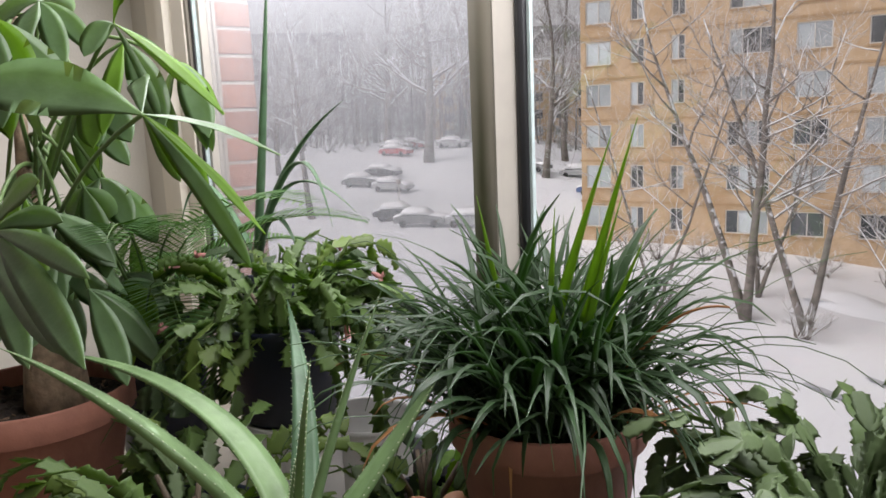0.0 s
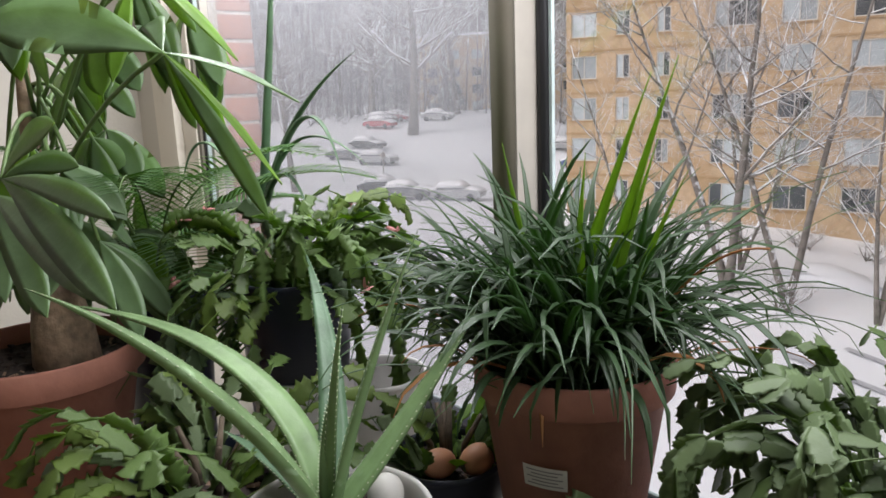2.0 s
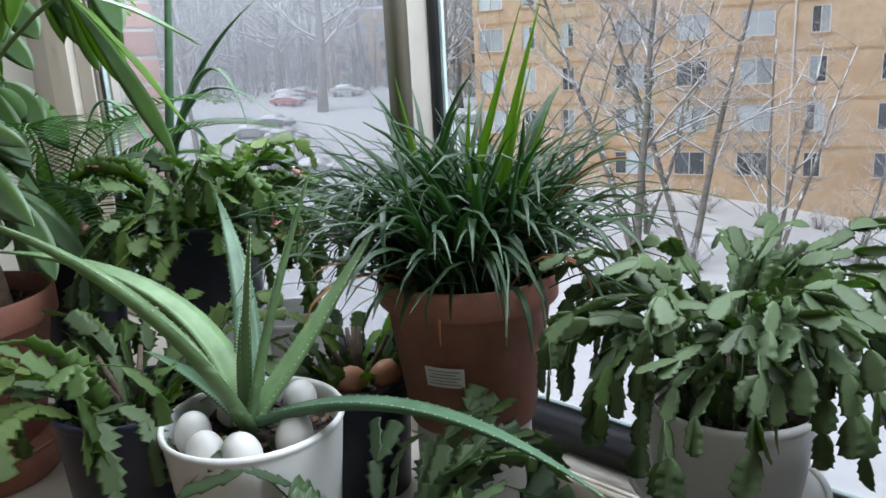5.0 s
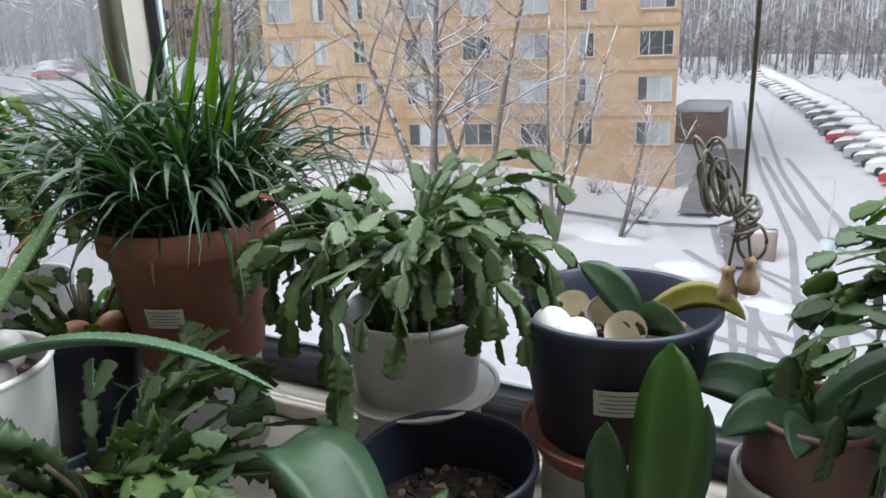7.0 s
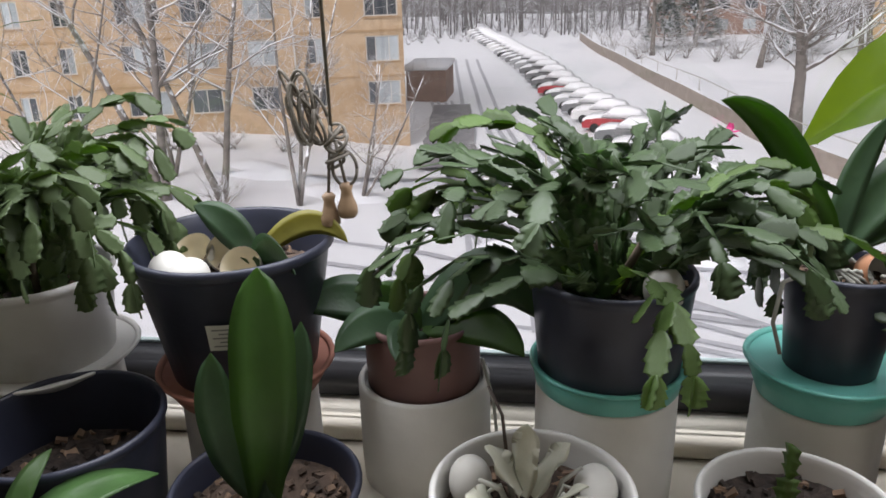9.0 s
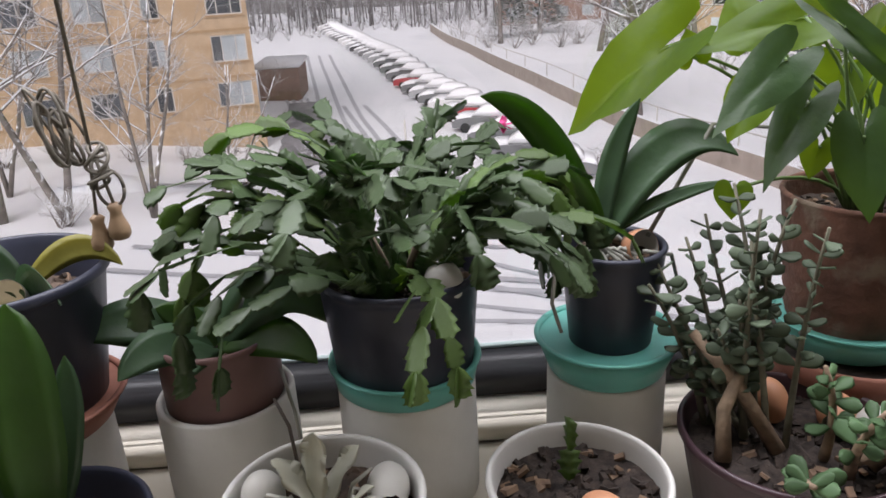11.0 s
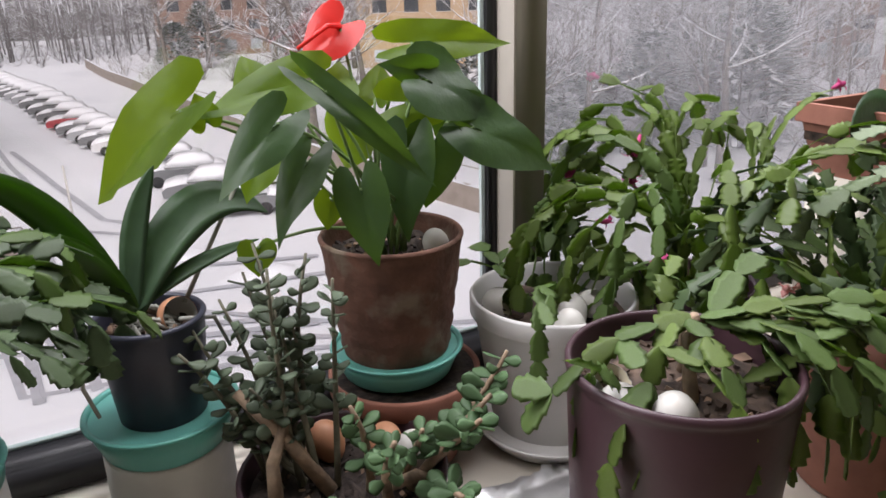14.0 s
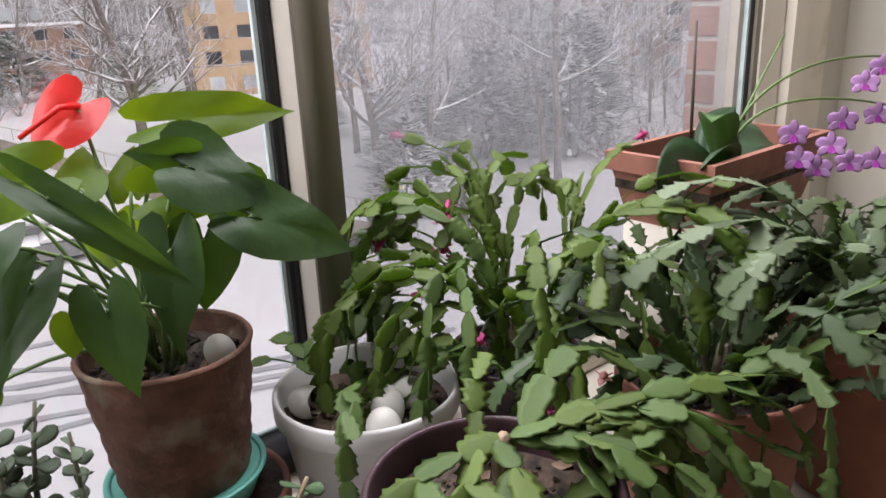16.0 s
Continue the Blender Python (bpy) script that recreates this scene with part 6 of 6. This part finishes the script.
for tip, bow, h, dark in TALL_LEAVES:
    broad_leaf(ob, TALL_FOOT, tip, h, 0, orchid_green if dark else orchid_bright, 0.3, start=bow, up=(0.25, -1, 0), shape=ov, n=18)

NX, NY = -0.045, 0.70
ob = thing("flower_pot", (NX, NY, SILL), "large nearly empty black plastic pot", "pot")
pot(ob, 0.105, 0.165, plastic_black, 0.8, 0.004, 0.012, inset=0.07, seed=15)
ob = thing("potted_orchid", (-0.02, 0.53, SILL), "moth orchid with broad glossy leaves in a dark pot", "potted plant", "orchids")
top = pot(ob, 0.08, 0.13, plastic_black, 0.8, 0.004, 0.01, inset=0.02, soil=bark_mix, seed=16)
for a, b, h, sg, mt in (((0, 0, top + 0.02), (-0.2, 0.07, top + 0.065), 0.048, 0.075, orchid_green), ((0, 0, top), (0.105, 0.12, top + 0.03), 0.03, 0.03, orchid_pale), ((0.01, 0, top), (0.02, 0.09, top + 0.075), 0.014, 0.02, orchid_bright), ((0, 0, top), (0.12, 0.02, top + 0.01), 0.032, 0.04, orchid_pale), ((0, 0, top), (-0.1, -0.1, top + 0.0), 0.035, 0.04, orchid_green), ((0, 0, top), (0.05, -0.1, top - 0.01), 0.034, 0.04, orchid_pale)):
    broad_leaf(ob, a, b, h, sg, mt, 0.28)

# aloe in a white pot
OX, OY = -0.585, 0.49
ob = thing("potted_aloe", (OX, OY, SILL), "spreading pale green aloe in a white pot with eggshells", "potted plant")
top = pot(ob, 0.108, 0.267, white_pot, 0.74, 0.005, 0.01, inset=0.03, seed=17)


def aloe_leaf(ob, a, b, start, half, mat, seed=0, n=18):
    pts = bend(a, b, 0, n, start)
    inner = Vector((a[0] - b[0], a[1] - b[1], 0))
    inner = (inner.normalized() + Vector((0, 0, 0.9))) if inner.length > 0.01 else Vector((0.3, -1, 0))
    v, f = [], []
    s = Shape()
    fr = frames(pts, inner)
    ws = [half * max(0.03, (1 - (i / (n - 1)) ** 2.4) * (1.0 if i else 1.15)) for i in range(n)]
    for (p, t, a1, b1), w in zip(fr, ws):
        v += [p - a1 * w + b1 * w * 0.25, p - a1 * w * 0.5 + b1 * w * 0.16, p + b1 * w * 0.12, p + a1 * w * 0.5 + b1 * w * 0.16, p + a1 * w + b1 * w * 0.25, p + a1 * w * 0.62 - b1 * w * 0.42, p - b1 * w * 0.62, p - a1 * w * 0.62 - b1 * w * 0.42]
    for j in range(n - 1):
        for i in range(8):
            f.append((j * 8 + i, j * 8 + (i + 1) % 8, (j + 1) * 8 + (i + 1) % 8, (j + 1) * 8 + i))
    s.add(v, f + [tuple(range(7, -1, -1))])
    lf = part("leaf", s, mat, ob)
    t = Shape()
    for j in range(1, n - 1):
        for q in (0.0, 0.5):
            for sg in (-1, 1):
                p, d, a1, b1 = fr[j]
                p2 = fr[j + 1][0]
                w = ws[j] + (ws[j + 1] - ws[j]) * q
                c = p.lerp(p2, q) + a1 * (sg * w * 0.98) + b1 * w * 0.25
                k = 0.0018
                t.add([c - d * k * 0.7, c + d * k * 0.7, c + b1 * k * 0.5, c + a1 * sg * k * 1.2 + d * k * 0.7], [(0, 1, 3), (1, 2, 3), (2, 0, 3)])
    tagged(part("spine_row", t, spine, lf), kind="stuff")
    return lf


B = lambda x, y, z: (x - OX, y - OY, z - SILL)
base = B(-0.58, 0.48, 0.845)
for tip, st, h, m in ((B(-0.70, 0.25, 1.13), B(-0.485, 0.353, 1.09), 0.0185, aloe_green), (B(-1.1, 0.36, 1.01), B(-0.69, 0.52, 1.03), 0.0205, aloe_green), (B(-0.52, 0.571, 1.157), B(-0.555, 0.50, 0.98), 0.014, aloe_green), (B(-0.545, 0.69, 1.07), B(-0.535, 0.55, 0.94), 0.0165, aloe_green),
                      (B(-0.865, 0.635, 1.075), B(-0.66, 0.56, 0.97), 0.018, aloe_dark), (B(-0.583, 0.517, 1.08), B(-0.59, 0.495, 0.96), 0.0085, aloe_green), (B(-0.15, 0.57, 0.865), B(-0.39, 0.575, 0.94), 0.0165, aloe_dark), (B(-0.60, 0.5, 0.97), B(-0.59, 0.485, 0.91), 0.009, aloe_green), (B(-0.72, 0.43, 0.92), B(-0.63, 0.46, 0.9), 0.014, aloe_dark)):
    aloe_leaf(ob, base, tip, st, h, m)
for x, y, t, c in ((-0.62, 0.43, (85, 0, 40), 0.25), (-0.565, 0.415, (95, 0, 80), 0.25), (-0.64, 0.5, (60, 20, 0), 0.4), (-0.53, 0.44, (80, 0, 120), 0.3), (-0.52, 0.5, (85, 10, 30), 0.3), (-0.59, 0.56, (90, 0, 0), 0.4)):
    eggshell(x, y, SILL + top + 0.016, t, egg_white, int(-x * 1000 + y * 300), c)

# toothed forest cactus in front of the aloe
zygo("forest_cactus", -0.40, 0.52, SILL, "toothed green forest cactus in a dark pot", (0.085, 0.14), cactus_mid, dict(mat=plastic_black, taper=0.8, lip=0.004, lip_h=0.01), 56, 0.058, 0.0145, (0.4, 1.4), (0.3, 0.7), (3, 5), 48, SEG, mats=[cactus_mid, cactus_dark, cactus_dark, cactus_grey], spread=0.06, bias=(0.9, 0.35), forks=0.3, wild=0.7, most=260)
# small dark pot with brown eggshells
zygo("holiday_cactus", -0.705, 0.75, SILL, "young bright green holiday cactus in a low black pot", (0.083, 0.195), cactus_mid, dict(mat=plastic_black, taper=0.85, lip=0.004, lip_h=0.01, inset=0.018), 22, 0.036, 0.0145, (0.6, 1.45), (0.15, 0.3), (2, 3), 49, SEG_ROUND, mats=[cactus_mid, leaf_yellow, cactus_dark], spread=0.06, most=60)
eggshell(-0.683, 0.715, 0.785, (0, 10, 0), egg_brown, 78, 0.25)
eggshell(-0.648, 0.755, 0.79, (20, -10, 0), egg_brown, 79, 0.25)

# holiday cactus in a black pot between aloe and money tree
zygo("holiday_cactus", -0.80, 0.44, SILL, "mid green holiday cactus draping over a black pot", (0.1, 0.25), cactus_mid, dict(mat=plastic_navy, taper=0.85, lip=0.004, lip_h=0.012), 36, 0.047, 0.0145, (0.3, 1.3), (0.3, 0.55), (4, 7), 50, SEG, mats=[cactus_mid, cactus_grey, cactus_lime], spread=0.06, floor=0.12, forks=0.3, most=230)
# tall holiday cactus by the left mullion
cylinder(-1.04, 0.71, 0.085, 0.83)
zygo("holiday_cactus", -1.04, 0.71, 0.83, "dense green holiday cactus with pink buds in a navy pot", (0.1, 0.17), cactus_mid, dict(mat=plastic_navy, taper=0.8, lip=0.004, lip_h=0.012), 110, 0.043, 0.0155, (0.1, 1.45), (0.28, 0.6), (5, 7), 51, SEG, mats=[cactus_mid, cactus_lime, cactus_mid, cactus_dark], spread=0.07, floor=0.0, flowers=8, bud=pale_pink, forks=0.25, most=700, wild=0.7)
ob = thing("bucket", (-1.03, 0.86, SILL), "translucent white plastic bucket beside the window", "bucket")
pot(ob, 0.09, 0.2, white_pot, 0.85, 0.004, 0.012, soil=None)

# second aloe, tall and thin, behind
ob = thing("potted_aloe", (-1.42, 0.86, SILL), "tall thin-leaved aloe in a dark pot near the glass", "potted plant")
top = pot(ob, 0.09, 0.4, plastic_navy, 0.8, 0.004, 0.012, seed=18)
B = lambda x, y, z: (x + 1.42, y - 0.86, z - SILL)
part("stump", tube([(0, 0, top - 0.02), (-0.03, 0, top + 0.1)], [0.014, 0.011], 8), stem_wood, ob)
for tip, st, h in ((B(-1.29, 0.86, 1.64), B(-1.36, 0.86, 1.32), 0.011), (B(-1.036, 0.86, 1.365), B(-1.32, 0.86, 1.27), 0.0095), (B(-1.089, 0.85, 1.133), B(-1.2, 0.86, 1.42), 0.0085), (B(-1.03, 0.87, 1.16), B(-1.3, 0.86, 1.32), 0.0075), (B(-1.7, 0.78, 1.08), B(-1.62, 0.81, 1.34), 0.008), (B(-1.16, 0.82, 1.06), B(-1.28, 0.83, 1.24), 0.008)):
    aloe_leaf(ob, (-0.03, 0, top + 0.06), tip, st, h, aloe_dark)

# money tree with palmate leaves
TX, TY = -1.28, 0.36
saucer("saucer", TX + 0.02, TY, SILL, 0.135, 0.07, terracotta, "deep terracotta saucer under the money tree", "", 0.8)
ob = thing("potted_money_tree", (TX, TY, SILL + 0.0065), "money tree with large palmate leaves in a terracotta pot", "potted plant")
top = pot(ob, 0.158, 0.315, terracotta, 0.6, 0.01, 0.05, inset=0.03, seed=19)
B = lambda x, y, z: (x - TX, y - TY, z - SILL)
part("trunk", tube([(0.03, 0.03, top - 0.02), (0.03, 0.03, top + 0.06), (0.0, 0.03, top + 0.2), (-0.05, 0.04, top + 0.4), (-0.06, 0.06, top + 0.7)], [0.055, 0.048, 0.022, 0.012, 0.008], 10), stem_wood, ob, "swollen brown trunk")
pl = lambda u: max(0.03, 1.62 * u ** 0.95 * max(0.0, 1 - u ** 2.6) ** 0.8)
HUBS = [PALMATE_A, PALMATE_B, PALMATE_C, PALMATE_D, PALMATE_E, PALMATE_F, PALMATE_G, PALMATE_H]
HUBS += [((0.1, -0.06, 0.6), [((0.03, -0.08, 0.3), 0.034, 0), ((0.2, -0.07, 0.44), 0.03, 0)]), ((0.16, -0.06, 0.585), [((0.6, -0.055, 0.52), 0.03, 0), ((0.4, -0.06, 0.46), 0.03, 0)])]
rng = random.Random(77)
for k in range(15):
    hub = Vector((rng.uniform(-0.2, 0.24), rng.uniform(-0.04, 0.26), rng.uniform(0.42, 0.98)))
    lv = []
    for q in range(5):
        a = rng.uniform(0, 6.28)
        lv.append((tuple(hub + Vector((math.cos(a) * 0.1, math.sin(a) * 0.09, -rng.uniform(0.08, 0.17)))), rng.uniform(0.024, 0.036), 1 if rng.random() < 0.15 else 0))
    HUBS.append((tuple(hub), lv))
for k, (hub, leaves) in enumerate(HUBS):
    foot = (-0.055, 0.055, top + 0.25 + 0.05 * (k % 9))
    stalk(ob, bend(foot, hub, 0.03, 7), 0.004, 0.0028, stem_green, "stalk")
    for tip, half, young in leaves:
        broad_leaf(ob, hub, tip, half, 0.012, pach_young if young else pach_green, 0.2, shape=pl, wave=0.06, n=16, up=(0.55, -0.65, 0.55))

# feathery palm
ob = thing("potted_palm", (-1.45, 0.62, SILL), "small feathery palm against the wall", "potted plant")
top = pot(ob, 0.1, 0.34, plastic_navy, 0.8, 0.004, 0.012, seed=20)
rng = random.Random(33)
for k, (az, L, e0) in enumerate([(0.3, 0.6, 1.4), (-0.4, 0.6, 1.35), (0.9, 0.55, 1.3), (-0.9, 0.62, 1.45), (-0.2, 0.5, 1.1), (-1.0, 0.45, 1.1), (1.6, 0.45, 1.2), (2.5, 0.4, 1.1), (-0.1, 0.58, 1.35), (-1.6, 0.45, 1.1), (0.5, 0.4, 0.8), (0.1, 0.35, 0.7)]):
    p, e, pts = Vector((0, 0, top)), e0, [Vector((0, 0, top))]
    for i in range(14):
        e -= 0.11
        p = p + Vector((math.cos(az) * math.cos(e), math.sin(az) * math.cos(e), math.sin(e))) * (L / 14)
        pts.append(p)
    fr = part("frond", tube(pts, [0.003 * (1 - 0.7 * i / 14) for i in range(15)], 5), stem_green, ob)
    s = Shape()
    for i in range(3, 15):
        for q in (0, 0.33, 0.66):
            if i == 14 and q:
                continue
            c = pts[i] if i == 14 else pts[i].lerp(pts[i + 1], q)
            t = (pts[i] - pts[i - 1]).normalized()
            sd = t.cross(Vector((0, 0, 1))).normalized()
            l2 = 0.11 * math.sin(math.pi * min(0.95, (i + q) / 15 * 0.8 + 0.2)) + 0.015
            for sg in (-1, 1):
                d = (t * 0.6 + sd * sg + Vector((0, 0, 0.15))).normalized()
                blade([c, c + d * l2 * 0.5, c + d * l2 - Vector((0, 0, l2 * 0.12))], [0.0022, 0.0038, 0.0005], 0.0003, 0.2, s)
    tagged(part("leaflet_fringe", s, palm_green, fr), kind="stuff")

# rectangular planter with a flowering orchid
ob = thing("plant_stand", (1.98, 0.76, SILL), "low cream block under the terracotta planter", "stand")
part("block", soft_box((-0.16, -0.075, 0), (0.16, 0.075, 0.32), 0.006), cream_paint, ob)
ob = thing("potted_orchid", (1.98, 0.76, SILL + 0.32), "flowering lilac moth orchid in a rectangular terracotta planter", "potted plant", "orchids")
s = Shape()
a, b, c, d, h = 0.15, 0.07, 0.172, 0.088, 0.115
o = [(-a, -b, 0), (a, -b, 0), (a, b, 0), (-a, b, 0), (-c, -d, h - 0.03), (c, -d, h - 0.03), (c, d, h - 0.03), (-c, d, h - 0.03)]
c2, d2 = c + 0.008, d + 0.008
o += [(x * c2 / c, y * d2 / d, z) for x, y, z in [(-c, -d, h - 0.03), (c, -d, h - 0.03), (c, d, h - 0.03), (-c, d, h - 0.03), (-c, -d, h), (c, -d, h), (c, d, h), (-c, d, h)]]
c3, d3 = c - 0.004, d - 0.004
o += [(-c3, -d3, h), (c3, -d3, h), (c3, d3, h), (-c3, d3, h), (-c3, -d3, h - 0.04), (c3, -d3, h - 0.04), (c3, d3, h - 0.04), (-c3, d3, h - 0.04)]
q = [(3, 2, 1, 0)]
for k in (0, 4, 8, 12, 16):
    q += [(k + i, k + (i + 1) % 4, k + 4 + (i + 1) % 4, k + 4 + i) for i in range(4)]
part("planter", s.add(o, q), terracotta, ob, "terracotta planter", False)
part("soil", box((-c3, -d3, h - 0.06), (c3, d3, h - 0.035)), bark_mix, ob, smooth=False)
for foot, tip, bow, hh in BROAD:
    broad_leaf(ob, foot, tip, hh, 0, orchid_green, 0.22, start=bow, up=(-0.6, -0.55, 0.6))
broad_leaf(ob, (0.0, 0, h - 0.03), (-0.12, -0.05, h + 0.05), 0.03, 0.04, orchid_pale, 0.3)
stalk(ob, [(-0.06, 0.02, h - 0.03), (-0.065, 0.02, h + 0.19)], 0.003, 0.002, wood_dark, "support_stick", "thin dark support stick")


def orchid_flower(ob, c, face, size, seed):
    rng = random.Random(seed)
    c, f = Vector(c), Vector(face).normalized()
    a = f.cross(Vector((0, 0, 1))).normalized()
    b = a.cross(f)
    s = Shape()
    for ang, w, L in ((90, 0.3, 1.0), (210, 0.3, 0.95), (330, 0.3, 0.95), (20, 0.48, 1.0), (160, 0.48, 1.0)):
        d = a * math.cos(radians(ang)) + b * math.sin(radians(ang))
        blade([c + d * size * u * L + f * size * 0.18 * math.sin(u * 2.4) for u in (0.02, 0.25, 0.5, 0.75, 0.92, 1.0)], [size * w * k for k in (0.25, 0.75, 1.0, 0.85, 0.5, 0.08)], 0.0006, 0.1, s, f)
    fl = part("flower", s, lilac_petal, ob, "lilac orchid flower")
    s = Shape()
    for ang in (250, 270, 290):
        d = a * math.cos(radians(ang)) + b * math.sin(radians(ang)) + f * 0.7
        blade([c + f * 0.003, c + d * size * 0.3, c + d * size * 0.5], [size * 0.1, size * 0.16, size * 0.03], 0.0008, 0.2, s, f)
    part("lip", s, magenta_petal, fl, "magenta lip")


spray = [bend(a, c, 0, 14, start=b) for a, b, c in SPRAYS]
for k, pts in enumerate(spray):
    stalk(ob, pts, 0.0028, 0.0018, stem_green, "flower_stalk")
for k, c in enumerate(BLOOMS):
    orchid_flower(ob, c, (-0.75, -0.6, 0.1 + 0.1 * (k % 3)), 0.024, 200 + k)

# blind cord knotted up, hanging in the window
ob = thing("blind_cord", (0.229, 0.86, 0.955), "grey blind cord tied in a loose knot with two wooden knobs", "cord")
rng = random.Random(5)
for x in (-0.003, 0.003):
    part("cord", tube([(x, 0, 1.3), (x * 0.7, 0, 0.6), (0.0, 0, 0.07)], [0.0019] * 3, 6), cord_grey, ob)
ring = [2 * math.pi * i / 20 for i in range(21)]
for k in range(7):
    w, hh, tl = rng.uniform(0.008, 0.016), rng.uniform(0.026, 0.042), rng.uniform(-0.9, 0.9)
    c = Vector((-0.006 - 0.024 * rng.random(), rng.gauss(0, 0.004), 0.058 + hh))
    part("loop", tube([c + Vector((w * math.cos(a) * math.cos(tl) - 0.5 * hh * (1 + math.sin(a)) * (k % 3) * 0.5, w * math.cos(a) * math.sin(tl), hh * math.sin(a))) for a in ring], [0.0019] * 21, 6), cord_grey, ob)
for k in range(7):
    w, tl, tp = rng.uniform(0.009, 0.014), rng.uniform(-0.8, 0.8), rng.uniform(-0.7, 0.7)
    q = Euler((tp, tl, rng.uniform(0, 3))).to_matrix()
    c = Vector((rng.gauss(0.004, 0.003), 0, 0.036 + 0.006 * k))
    part("knot_turn", tube([c + q @ Vector((w * math.cos(a), w * math.sin(a), 0)) for a in ring], [0.002] * 21, 6), cord_grey, ob)
part("loop", tube([Vector((0.012 + 0.014 * math.cos(a), 0, 0.03 + 0.02 * math.sin(a))) for a in ring], [0.0019] * 21, 6), cord_grey, ob)
for x in (-0.009, 0.012):
    z0 = -0.03 if x < 0 else -0.018
    part("tail", tube([(x * 0.3, 0, 0.06), (x, 0, z0 + 0.03)], [0.0018] * 2, 6), cord_grey, ob)
    part("knob", lathe([(0.009, 0), (0.0115, 0.004), (0.0115, 0.012), (0.0075, 0.022), (0.006, 0.03), (0.008, 0.036), (0.004, 0.04), (0, 0.04)], 16, at=(x, 0, z0 - 0.008)), knob_wood, ob, "turned wooden knob")

# crumpled foil on the sill
ob = thing("foil_tray", (1.17, 0.66, SILL), "crumpled silver foil lying on the sill", "foil")
s, v = Shape(), []
rng = random.Random(6)
for j in range(18):
    for i in range(18):
        rim = max(abs(i - 8.5), abs(j - 8.5)) > 7
        v.append(((i - 8.5) * 0.0115 + rng.uniform(-0.003, 0.003), (j - 8.5) * 0.0095 + rng.uniform(-0.003, 0.003), 0.004 + rng.uniform(0, 0.012 if rim else 0.005)))
part("sheet", s.add(v, [(j * 18 + i, j * 18 + i + 1, j * 18 + i + 19, j * 18 + i + 18) for j in range(17) for i in range(17)]), foil, ob)

# bricks of the outer reveal
for nm, face, sg in (("brick_reveal_a", LEFT + 0.012, -1), ("brick_reveal_b", RIGHT + 0.02, 1)):
    lo, hi = sorted((face + sg * 0.004, face + sg * 0.4))
    rv = setting(nm, box((lo, 1.026, 0.45), (hi, 1.134, HEAD)), mortar, "pale mortar of the brick window reveal", "wall")
    me = mesh_of("brick", soft_box((-0.1, -0.056, -0.033), (0.1, 0.056, 0.033), 0.002), brick_red, False)
    for i in range(24):
        bk = new("brick", me)
        bk.location = (face + sg * 0.1, 1.081, 0.5 + 0.076 * i)
        bk.parent = rv
